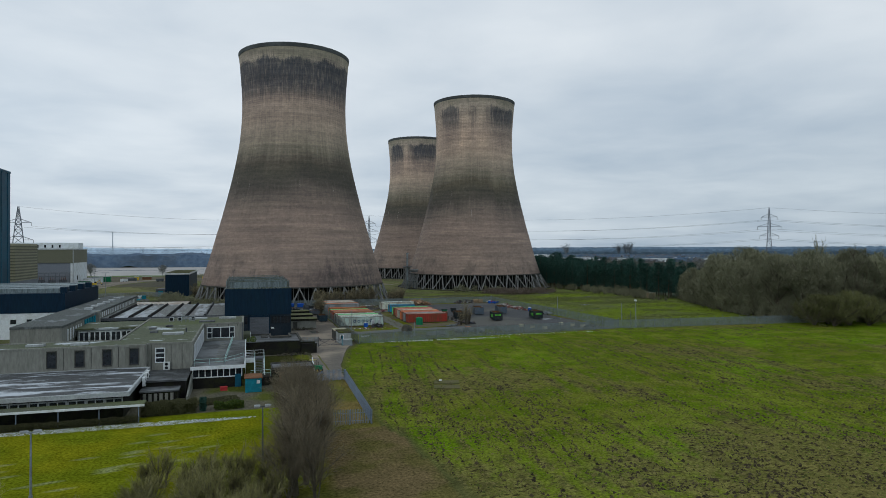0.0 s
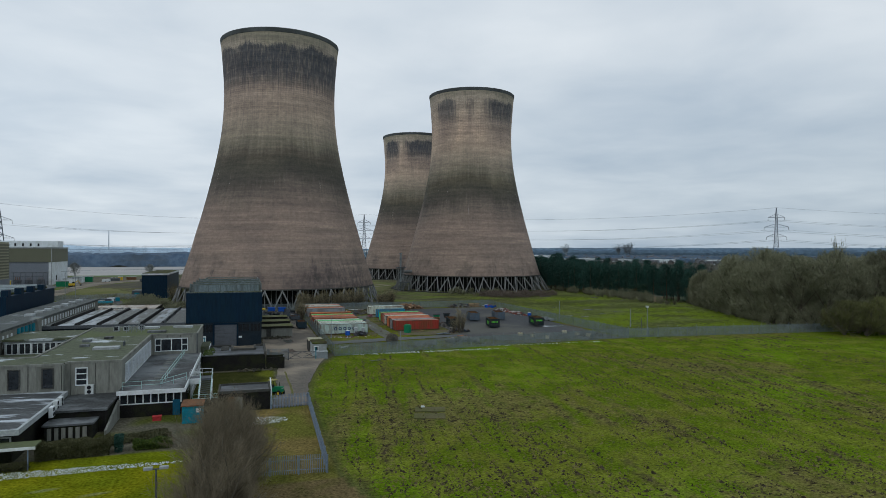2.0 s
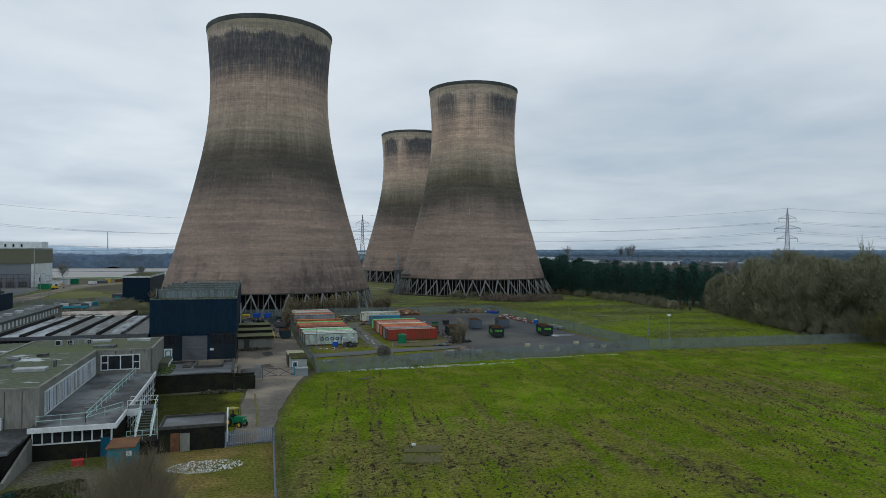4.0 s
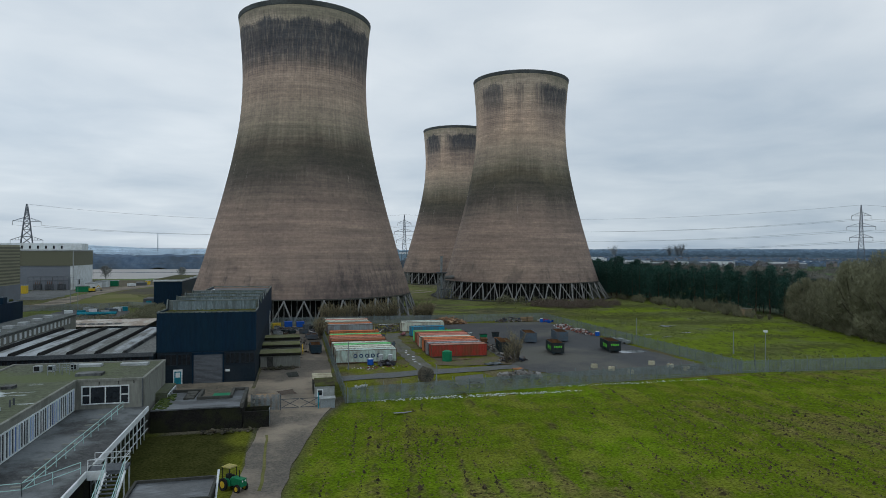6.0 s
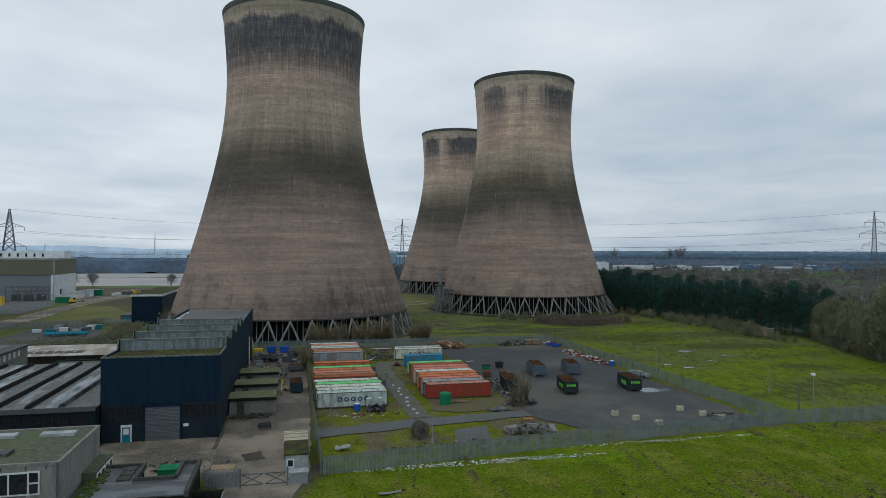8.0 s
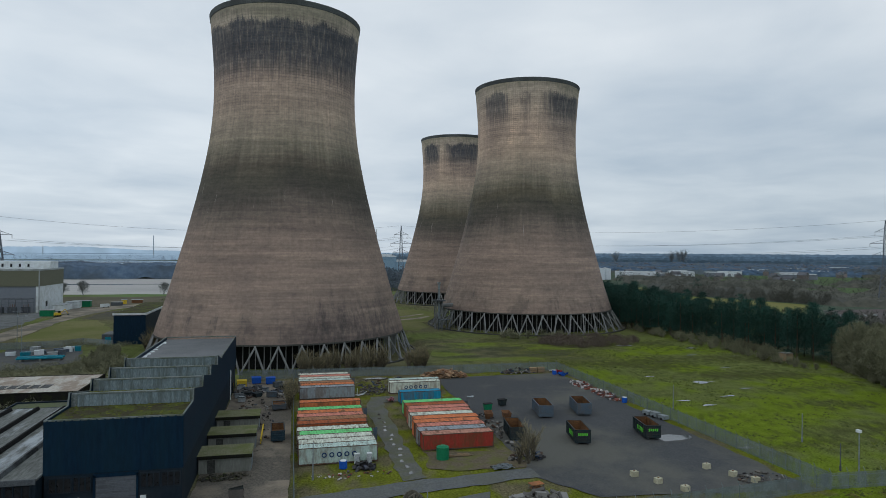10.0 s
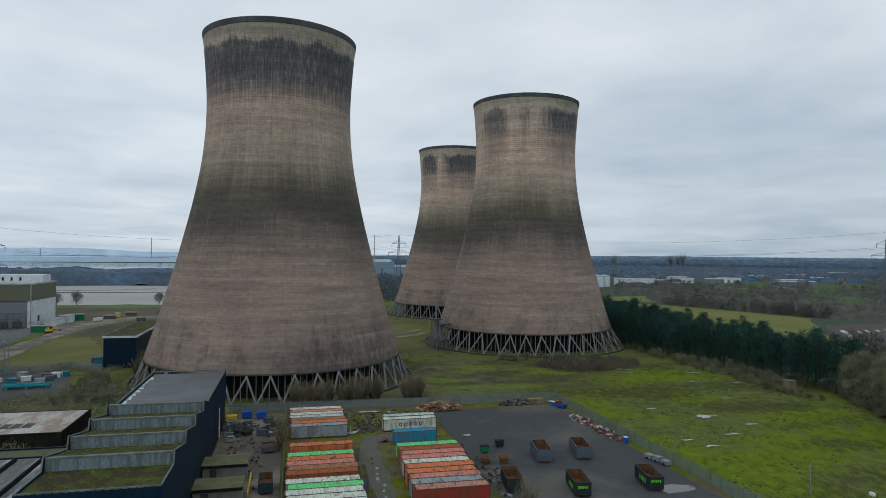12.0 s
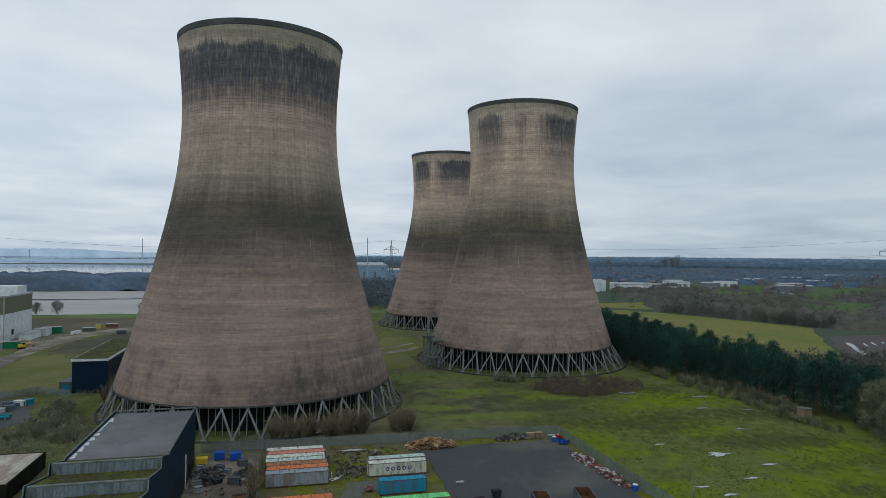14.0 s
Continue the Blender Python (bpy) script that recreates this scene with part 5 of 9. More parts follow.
garage = thing("garage_block", (0, 0), 0, "U-shaped flat-roofed garage with mossy dark walls", "garage")
part("wall", bx(-0.4, 134.4, 0, 10.3, 139.2, 2.7), M["blackbrick"], garage)
part("wall", bx(-0.4, 139.2, 0, 4.4, 144.0, 2.7), M["blackbrick"], garage)
part("wall", bx(8.6, 139.2, 0, 10.3, 144.0, 2.7), M["blackbrick"], garage)
part("roof", bx(-0.4, 134.3, 2.7, 10.3, 139.2, 2.85), M["wetfelt"], garage, "wet cracked felt roof")
part("roof", bx(-0.4, 139.2, 2.7, 4.4, 144.0, 2.85), M["wetfelt"], garage)
part("roof", bx(8.6, 139.2, 2.7, 10.3, 144.0, 2.85), M["wetfelt"], garage)
for a in ((4.3, 138.9, 4.65, 144.1), (4.65, 138.9, 8.4, 139.25), (8.35, 139.25, 8.7, 144.1), (10.05, 134.2, 10.45, 144.1), (8.7, 143.8, 10.05, 144.15), (-0.4, 143.8, 4.3, 144.1)):
    part("upstand", bx(a[0], a[1], 2.6, a[2], a[3], 3.2), M["concrete_dark"], garage)
for i in range(3):
    part("roof_slab", bx(2.6, 139.3 + i * 1.5, 2.85, 3.9, 140.5 + i * 1.5, 3.05), M["concrete_dark"], garage)
mo = bmesh.new()
rg = random.Random(5)
for i in range(240):
    x, y = rg.uniform(-0.35, 0.9 + rg.random() * 0.6), rg.uniform(134.4, 143)
    box(mo, x, y, 2.84, x + rg.uniform(0.1, 0.35), y + rg.uniform(0.1, 0.35), 2.9 + rg.random() * 0.06)
tagged(part("moss", mo, M["shrub"], garage), kind="stuff")
pen = thing("brick_pen", (0, 0), 0, "low open brick pen with grey steel door", "enclosure")
part("wall", bx(10.5, 134.2, 0, 13.6, 134.5, 2.1), M["blackbrick"], pen)
part("wall", bx(10.5, 136.7, 0, 13.6, 137.0, 2.1), M["blackbrick"], pen)
part("gate_leaf", bx(13.5, 134.5, 0.1, 13.6, 136.7, 2.0), M["galv"], pen)
stack = thing("pallet_stack", (12.6, 145.0), 0, "stack of brown pallets behind the palisade gate", "pallets")
for i in range(6):
    part("pallet", bx(-1.3, -1.5, 0.02 + i * 0.28, 1.3, 1.6, 0.2 + i * 0.28), M["wood"], stack)
gs = thing("green_skip", (7.0, 146.4, 0), 0, "green waste skip behind the garage yard", "skip")
part("body", prism(bmesh.new(), [(-1.5, -1.0), (1.5, -1.0), (1.5, 1.0), (-1.5, 1.0)], 0, 1.7), M["green"], gs)
part("lid", bx(-1.55, -1.05, 1.7, -0.02, 1.05, 1.8), M["green"], gs)
part("lid", bx(0.02, -1.05, 1.7, 1.55, 1.05, 1.8), M["green"], gs)

M["frostfelt"] = mat("frosty_roof_felt", (0.036, 0.037, 0.037), (0.095, 0.096, 0.095), 0.6, 0.6, c3=(0.55, 0.57, 0.59), stain=0.5, amount=0.8, stretch=(0.3, 1.5, 1), edge=(0.505, 0.57))
ext = thing("front_extension", (0, 0), 0, "single-storey office extension with white fascia and frosty roof", "building")
part("wall", bx(-46, 89.2, 0, -15.2, 105.5, 2.7), M["blackbrick"], ext)
part("roof", bx(-46, 88.8, 3.3, -14.6, 106.6, 3.42), M["frostfelt"], ext, "dark felt roof with thin streaks of frost")
part("fascia", slab_ring(bmesh.new(), -46.2, 88.5, -14.4, 106.7, 2.92, 3.48, 0.3), M["trim"], ext, "weathered white fascia")
for i in range(14):
    window(ext, "y", 89.2, -44.5 + i * 2.1, -42.6 + i * 2.1, 1.5, 2.6, 2, 1, frame_mat=M["trim"])
part("canopy", bx(-46, 86.2, 2.15, -12.4, 88.5, 2.3), M["felt"], ext, "mossy felt entrance canopy")
part("canopy_edge", bx(-46.05, 86.08, 2.06, -12.3, 86.2, 2.32), M["white"], ext)
for i in range(8):
    part("canopy_post", br((-13.0 - i * 4.4, 86.4, 0), (-13.0 - i * 4.4, 86.4, 2.15), 0.07), M["bluegalv"], ext)
sm = thing("boiler_annex", (0, 0), 0, "small dark flat-roofed annex beside the offices", "building")
part("wall", bx(-14.2, 99.0, 0, -8.7, 107.7, 2.5), M["blackbrick"], sm)
part("wall", bx(-14.2, 96.0, 0, -9.5, 99.0, 1.7), M["blackbrick"], sm)
part("roof", bx(-14.4, 98.8, 2.5, -8.5, 107.7, 2.75), M["felt_dark"], sm)
part("roof", bx(-14.4, 95.8, 1.7, -9.3, 98.8, 1.9), M["felt_dark"], sm)
for i in range(6):
    part("slat", bx(-13.9 + i * 0.7, 95.9, 0.2, -13.5 + i * 0.7, 96.0, 1.5), M["concrete"], sm)
rp = bmesh.new()
vs = [rp.verts.new(p) for p in ((-8.45, 97, 0), (-8.2, 97, 0), (-8.2, 105, 0), (-8.45, 105, 0), (-8.45, 97, 0.6), (-8.2, 97, 0.6), (-8.2, 105, 2.4), (-8.45, 105, 2.4))]
for q in ((3, 2, 1, 0), (4, 5, 6, 7), (0, 1, 5, 4), (1, 2, 6, 5), (2, 3, 7, 6), (3, 0, 4, 7)):
    rp.faces.new([vs[j] for j in q])
part("ramp_wall", rp, M["concrete"], sm, "pale sloping ramp wall")


def air_unit(at, turn, lab):
    t = thing("air_conditioner", at, turn, lab, "air conditioner", "air conditioners on the offices")
    part("casing", bx(-0.5, -0.2, 0, 0.5, 0.2, 1.2), M["white"], t)
    for z in (0.32, 0.88):
        part("fan_grille", br((0, -0.24, z), (0, -0.2, z), 0.24, n=12), M["blackglass"], t)
    return t


ac = air_unit((-12.2, 107.55, 2.75), 0, "white twin-fan air conditioner on the office wall")
for y in (98.5, 100.2, 102.0):
    copy_thing(ac, pose(-14.1, y, 2.5 if y > 99 else 2.2, 0, 0, 90))
tbx = thing("storage_box", (0, 0), 0, "teal steel storage box with rusted flat roof", "storage container")
part("wall", bx(-0.45, 99.9, 0, 1.9, 103.2, 2.1), M["teal"], tbx)
part("roof", bx(-0.6, 99.75, 2.1, 2.05, 103.35, 2.22), M["rust"], tbx, "rusted roof sheet")
part("sign", bx(1.2, 99.86, 1.3, 1.7, 99.9, 1.8), M["white"], tbx)
bn = thing("waste_bin", (-3.6, 102.6), 10, "faded red plastic bin lying by the wall", "bin")
part("body", bx(-0.5, -0.35, 0, 0.5, 0.35, 0.5), M["red"], bn)
part("lid", bx(-0.54, -0.39, 0.5, 0.54, 0.39, 0.56), M["red"], bn)


# ---- sheds beside the road ----
M["hutroof"] = mat("mossy_hut_roof", (0.13, 0.125, 0.065), (0.21, 0.20, 0.12), 0.8, 0.95, c3=(0.11, 0.12, 0.04), stain=0.4, amount=0.8)


def flat_hut(at, lab):
    t = thing("flat_hut", at, 0, lab, "shed", "row of sheds beside the navy hall")
    part("wall", bx(0, 0, 0, 7.3, 4.9, 2.5), M["concrete"], t)
    part("roof", bx(-0.2, -0.2, 2.5, 7.5, 5.1, 2.72), M["hutroof"], t, "mossy flat roof")
    part("fascia", bx(-0.25, -0.28, 2.2, 7.55, -0.2, 2.7), M["blackbrick"], t)
    part("side_panel", bx(7.3, 0.4, 0.1, 7.38, 4.5, 2.3), M["galv"], t)
    part("door", bx(1.2, -0.06, 0, 2.3, 0, 2.0), M["concrete_dark"], t)
    return t


hut = flat_hut((10.4, 177.0), "grey flat-roofed shed with a mossy roof by the road")
for y in (188.0, 199.5):
    copy_thing(hut, pose(10.4, y, 0))
yb = single("yellow_barrier", bar(bar(bmesh.new(), (18.5, 190, 0.9), (18.5, 200, 0.9), 0.14), (18.5, 190, 0.3), (18.5, 200, 0.3), 0.10), M["yellow"], "yellow safety barrier along the sheds", "barrier")

cabin = thing("site_cabin", (19.7, 145.2), 0, "weathered pale grey site cabin at the yard gate", "cabin")
part("wall", bx(0, 0, 0.15, 2.7, 5.6, 2.6), M["trim"], cabin)
part("roof", bx(-0.1, -0.1, 2.6, 2.8, 5.7, 2.75), M["moss_roof"], cabin)
window(cabin, "y", 0, 0.25, 1.0, 1.2, 2.1, 1, 1)
part("step", bx(0.2, -1.0, 0, 1.2, -0.1, 0.3), M["concrete"], cabin)
cab2 = thing("tank_box", (20.3, 142.6), 0, "small galvanised cabinet in front of the cabin", "cabinet")
part("body", bx(0, 0, 0, 2.0, 1.4, 1.3), M["galv"], cab2)
part("lid", bx(-0.1, -0.1, 1.3, 2.1, 1.5, 1.4), M["trim"], cab2)
lc = thing("timber_store", (19.5, 151.6), 0, "open-topped timber store with rotten pale roof boards", "shed")
part("wall", bx(0, 0, 0, 3.0, 5.0, 2.3), M["concrete_dark"], lc)
for i in range(9):
    part("board", bx(-0.05, 0.05 + i * 0.55, 2.3, 3.05, 0.45 + i * 0.55, 2.36 + 0.03 * (i % 3)), M["stone_block"] if i % 3 else M["wood"], lc)


# ---- shipping containers ----
def paint(name, c, rust=0.35, dark=0.7):
    c2 = tuple(v * 1.25 for v in c)
    return mat("container_" + name, c, c2, 0.8, 0.6, c3=(0.13, 0.06, 0.03), stain=0.9, amount=rust + 0.2, bump=0.08, stretch=(1, 1, 0.4))


def roofpaint(name, c, rust):
    return mat("container_roof_" + name, tuple(v * 0.85 for v in c), tuple(min(0.8, v * 1.45) for v in c), 0.9, 0.75, c3=(0.085, 0.05, 0.028), stain=1.1, amount=min(0.85, rust + 0.25), bump=0.15, fine=2.6, stretch=(2.0, 0.5, 1), edge=(0.5, 0.64))


COL = {"red": (0.26, 0.036, 0.025), "rust": (0.28, 0.075, 0.03), "orange": (0.48, 0.14, 0.055), "pink": (0.46, 0.165, 0.12), "white": (0.47, 0.475, 0.39),
       "grey": (0.22, 0.24, 0.25), "green": (0.13, 0.46, 0.16), "pale_green": (0.36, 0.43, 0.38), "blue": (0.015, 0.19, 0.30), "brown": (0.27, 0.13, 0.07)}
CP = {k: (paint(k, v, 0.45 if k in ("red", "rust", "orange") else 0.3), roofpaint(k, v if k != "red" else (0.36, 0.17, 0.12), 0.55 if k not in ("green", "blue") else 0.25)) for k, v in COL.items()}
# rusty frame, darkened to carry the shade of the gaps between containers
CFRAME = mat("container_frame", (0.05, 0.036, 0.03), (0.12, 0.085, 0.07), 1.2, 0.8, c3=(0.16, 0.075, 0.035), stain=0.5)
CNAME = {"red": "rust-streaked dark red", "rust": "rusty brown-red", "orange": "faded orange", "pink": "faded salmon pink", "white": "dirty white", "grey": "weathered grey",
         "green": "bright green topped", "pale_green": "pale green-grey", "blue": "bright blue", "brown": "rusty orange-brown"}


def ribs(bm, p, along, up, length, height, outward, pitch=0.56, depth=0.05):
    """A trapezoid-ribbed steel sheet."""
    p, along, up, outward = Vector(p), Vector(along), Vector(up), Vector(outward)
    n = max(1, int(length / pitch))
    w = length / n
    prev = None
    for i in range(n):
        for f, d in ((0.0, 0), (0.28, 0), (0.5, 1), (0.78, 1)):
            q = p + along * (w * (i + f)) + outward * (depth * d)
            cur = (bm.verts.new(q), bm.verts.new(q + up * height))
            if prev:
                bm.faces.new((prev[0], cur[0], cur[1], prev[1]))
            prev = cur
    q = p + along * length
    cur = (bm.verts.new(q), bm.verts.new(q + up * height))
    bm.faces.new((prev[0], cur[0], cur[1], prev[1]))
    return bm


def hoop(x, y, z, outer, inner, n=16):
    """A flat upright ring with a little thickness."""
    bm = bmesh.new()
    rings = [[bm.verts.new((x + r_ * math.cos(k * 6.2832 / n), yy, z + r_ * math.sin(k * 6.2832 / n))) for k in range(n)]
             for r_, yy in ((outer, y), (inner, y), (inner, y + 0.02), (outer, y + 0.02))]
    for a, b in ((0, 1), (1, 2), (2, 3), (3, 0)):
        for k in range(n):
            bm.faces.new((rings[a][k], rings[a][(k + 1) % n], rings[b][(k + 1) % n], rings[b][k]))
    return bm


def container(at, colour, length=12.19, h=2.6, logo=0, open_door=False, group="row of shipping containers", turn=0.0):
    side, top = CP[colour]
    t = thing("shipping_container", at, turn, "%s steel shipping container in a storage yard row" % CNAME[colour], "shipping container", group)
    W = 2.44
    part("side_wall", ribs(bmesh.new(), (0.12, 0.04, 0.18), (1, 0, 0), (0, 0, 1), length - 0.24, h - 0.3, (0, -1, 0), 0.62), side, t)
    part("side_wall", ribs(bmesh.new(), (0.12, W - 0.04, 0.18), (1, 0, 0), (0, 0, 1), length - 0.24, h - 0.3, (0, 1, 0), 0.62), side, t)
    part("end_wall", ribs(bmesh.new(), (0.04, 0.12, 0.18), (0, 1, 0), (0, 0, 1), W - 0.24, h - 0.3, (-1, 0, 0), 0.5), side, t)
    part("roof", ribs(bmesh.new(), (0.1, 0.05, h - 0.06), (1, 0, 0), (0, 1, 0), length - 0.2, W - 0.1, (0, 0, 1), 0.62, 0.04), top, t)
    fr = bmesh.new()
    for x in (0, length - 0.13):
        for y in (0, W - 0.13):
            box(fr, x, y, 0, x + 0.13, y + 0.13, h)
    for y in (0, W - 0.1):
        box(fr, 0.13, y, 0, length - 0.13, y + 0.1, 0.2), box(fr, 0.13, y, h - 0.12, length - 0.13, y + 0.1, h - 0.01)
    for x in (0, length - 0.1):
        box(fr, x, 0.13, 0, x + 0.1, W - 0.13, 0.2), box(fr, x, 0.13, h - 0.12, x + 0.1, W - 0.13, h - 0.01)
    part("frame", fr, CFRAME, t)
    part("floor_plate", bx(0.1, 0.1, 0.1, length - 0.1, W - 0.1, 0.18), M["steel"], t)
    for k in (0, 1):
        y0 = 0.14 + k * 1.08
        dd = bx(0, 0, 0.2, 0.06, 1.06, h - 0.15)
        o = part("door", dd, side if not open_door else M["skip_grey"], t)
        o.location = (length - 0.07, y0, 0)
        if open_door and k:
            o.location, o.rotation_euler = (length, W, 0), (0, 0, radians(-70))
        lk = part("lock_bar", br((0.1, 0.3, 0.25), (0.1, 0.3, h - 0.2), 0.03), M["galv"], o)
    if logo:
        n, x = logo, length * 0.32
        for i in range(n):
            part("logo_shape", hoop(x + i * 1.15, -0.03, 1.4, 0.40, 0.22), M["logo"], t, "dark blue ring shape")
    return t


M["logo"] = mat("logo_blue", (0.015, 0.04, 0.10), (0.03, 0.06, 0.13), 1.0, 0.7, bump=0.0)
rc = random.Random(11)


def row(x, y, colours, group, logo_first=0):
    for i, c in enumerate(colours):
        container((x + rc.uniform(-0.25, 0.25), y + i * 2.5, 0.12), c, logo=logo_first if i == 0 else 0, open_door=rc.random() < 0.3, group=group, turn=rc.uniform(-0.3, 0.3))


row(24.6, 177.6, ["pale_green", "white", "white", "green", "white"], "pale containers by the yard fence", 5)
row(24.7, 191.7, ["rust", "brown", "pink", "orange", "green"], "orange and green containers by the yard fence")
row(25.0, 207.8, ["orange"], "orange and green containers by the yard fence")
row(25.1, 222.0, ["grey", "orange", "brown", "pale_green", "white", "pink", "white"], "containers at the back of the yard")
cols = ["red", "grey", "pink", "orange", "orange", "white", "pink", "pink", "rust", "green"]
for i, c in enumerate(cols):
    container((44.4 + i * 0.12 + rc.uniform(-0.2, 0.2), 181.0 + i * 2.55, 0.12), c, open_door=i in (8,), group="red containers in the middle of the yard", turn=rc.uniform(-0.3, 0.3))
container((46.2, 213.8, 0.12), "blue", 9.1, group="containers by the loading area")
container((45.4, 224.0, 0.12), "white", logo=5, group="containers by the loading area")
container((45.8, 226.8, 0.12), "pale_green", group="containers by the loading area")


# ---- fences ----
def fence(name, pts, h, material, label, pale=0.17, single_pales=False, barbs=False, group="palisade fences"):
    t = thing(name, (0, 0), 0, label, "fence", group)
    allp = bmesh.new()
    pale_me = mesh_of("pale", prism(bmesh.new(), [(-0.035, -0.02), (0.035, -0.02), (0.035, 0.02), (-0.035, 0.02)], 0.08, h), material) if single_pales else None
    wire = bmesh.new()
    for k in range(len(pts) - 1):
        a, b = Vector(pts[k]), Vector(pts[k + 1])
        d = (b - a)
        L_ = d.length
        d.normalize()
        side_ = Vector((-d.y, d.x))
        n = max(1, round(L_ / 2.75))
        for i in range(n + 1):
            p = a.lerp(b, i / n)
            part("post", br((p.x + side_.x * 0.08, p.y + side_.y * 0.08, 0), (p.x + side_.x * 0.08, p.y + side_.y * 0.08, h - 0.1), 0.06), material, t)
            if barbs:
                bar(wire, (p.x, p.y, h - 0.1), (p.x + side_.x * 0.35, p.y + side_.y * 0.35, h + 0.45), 0.035)
        for zz in (0.45, h - 0.45):
            part("rail", br((a.x, a.y, zz), (b.x, b.y, zz), 0.035), material, t)
        m = int(L_ / pale)
        for i in range(m):
            p = a.lerp(b, (i + 0.5) / m)
            if single_pales:
                o = new("pale", pale_me)
                o.parent, o.location, o.rotation_euler = t, (p.x, p.y, 0), (0, 0, math.atan2(d.y, d.x))
            else:
                w2 = 0.054
                vs = [allp.verts.new((p.x + d.x * s * w2, p.y + d.y * s * w2, z)) for s, z in ((-1, 0.05), (1, 0.05), (1, h - 0.12), (0, h), (-1, h - 0.12))]
                allp.faces.new(vs)
    if not single_pales:
        tagged(part("pale_infill", allp, material, t), kind="stuff")
    if barbs:
        tagged(part("barb_infill", wire, material, t), kind="stuff")
    else:
        wire.free()
    return t


fence("palisade_fence", [(10.2, 104.3), (15.2, 105.0), (14.5, 77.7), (4.0, 78.6)], 1.85, M["bluegalv"], "blue-grey steel palisade fence round rough grass", pale=0.2, single_pales=True)
fence("palisade_fence", [(24.2, 144.8), (60, 149.4), (97.2, 152.8)], 2.4, M["fencegalv"], "grey steel palisade fence along the yard's field side", barbs=True)
fence("palisade_fence", [(97.2, 152.8), (130, 150.8), (168, 147.5)], 2.4, M["fencegalv"], "grey palisade fence running on to the wood", barbs=True)
fence("palisade_fence", [(97.2, 152.8), (96, 245.5)], 2.45, M["fencegalv"], "grey palisade fence with angled barb arms beside the pasture", barbs=True)
fence("palisade_fence", [(96, 245.5), (58, 246), (10.5, 247.5)], 2.45, M["fencegalv"], "grey palisade fence behind the containers", barbs=True)
fence("palisade_fence", [(24.0, 144.8), (23.95, 176), (24.0, 246.5)], 2.5, M["fencegalv"], "grey palisade fence between service road and yard", pale=0.22)
fence("palisade_fence", [(10.8, 143.2), (14.6, 142.8)], 2.3, M["galv"], "short grey palisade fence beside the gate", pale=0.16)
gate = thing("yard_gate", (0, 0), 0, "steel field gate with diagonal braces across the road", "gate")
for x in (14.8, 20.0):
    part("gate_post", br((x, 142.4, 0), (x, 142.4, 2.3), 0.10), M["teal"] if x > 18 else M["steel"], gate)
for a, b in ((14.9, 17.3), (17.5, 19.9)):
    for z in (0.4, 1.6):
        part("gate_rail", br((a, 142.4, z), (b, 142.4, z), 0.06), M["steel"], gate)
    part("gate_brace", br((a, 142.4, 0.4), (b, 142.4, 1.6), 0.055), M["steel"], gate)
    part("gate_brace", br((a, 142.4, 1.6), (b, 142.4, 0.4), 0.055), M["steel"], gate)


# ---- skips and yard things ----
M["skip_inside"] = mat("rusted_skip_inside", (0.09, 0.045, 0.022), (0.20, 0.095, 0.04), 1.0, 0.9, c3=(0.05, 0.03, 0.022), stain=0.5)


def skip(at, turn, material, lab, length=6.0, w=2.35, h=2.2, marks=False):
    t = thing("roll_off_skip", at, turn, lab, "skip", "skips in the storage yard")
    z0 = 0.3
    for nm, b in (("side_wall", (0, 0, z0, 0.08, length, h)), ("side_wall", (w - 0.08, 0, z0, w, length, h)), ("end_wall", (0.08, length - 0.08, z0, w - 0.08, length, h)), ("tail_gate", (0.08, 0, z0, w - 0.08, 0.08, h))):
        part(nm, bx(*b), material, t)
    part("floor_plate", bx(0.08, 0.08, z0, w - 0.08, length - 0.08, z0 + 0.08), M["rust"], t)
    part("lining", bx(0.1, 0.1, z0 + 0.08, w - 0.1, length - 0.1, z0 + 0.55), M["skip_inside"], t, "rusty scrap and bare steel inside")
    for s in (0.085, w - 0.1):
        part("inner_face", bx(s, 0.1, z0 + 0.5, s + 0.015, length - 0.1, h - 0.06), M["skip_inside"], t)
    part("inner_face", bx(0.1, length - 0.1, z0 + 0.5, w - 0.1, length - 0.085, h - 0.06), M["skip_inside"], t)
    for s in (-0.07, w):
        for i in range(9):
            yy = 0.1 + i * (length - 0.3) / 8
            part("rib", bx(s, yy, z0, s + 0.07, yy + 0.1, h - 0.1), material, t)
        part("top_rail", bx(s - 0.02, 0, h - 0.12, s + 0.09, length, h + 0.03), material, t)
    part("top_rail", bx(0, -0.04, h - 0.12, w, 0.08, h + 0.03), material, t)
    for x in (0.35, w - 0.5):
        part("skid", bx(x, 0, 0.12, x + 0.15, length, z0), M["steel"], t)
        part("roller", br((x - 0.05, 0.35, 0.16), (x + 0.2, 0.35, 0.16), 0.16, n=10), M["steel"], t)
    for i in range(4):
        part("gate_bar", bx(0.12, -0.05, z0 + 0.2 + i * 0.42, w - 0.12, 0.0, z0 + 0.28 + i * 0.42), material, t)
    if marks:
        for i in range(5):
            part("marking", bx(-0.085, 1.2 + i * 0.62, 0.95, -0.072, 1.55 + i * 0.62, 1.75), M["lime"], t, "lime green lettering shape")
        for i in range(5):
            part("marking", bx(0.45 + i * 0.36, -0.065, 1.5 + 0.06 * (i % 2), 0.70 + i * 0.36, -0.052, 1.95), M["lime"], t, "lime green lettering shape")
    return t


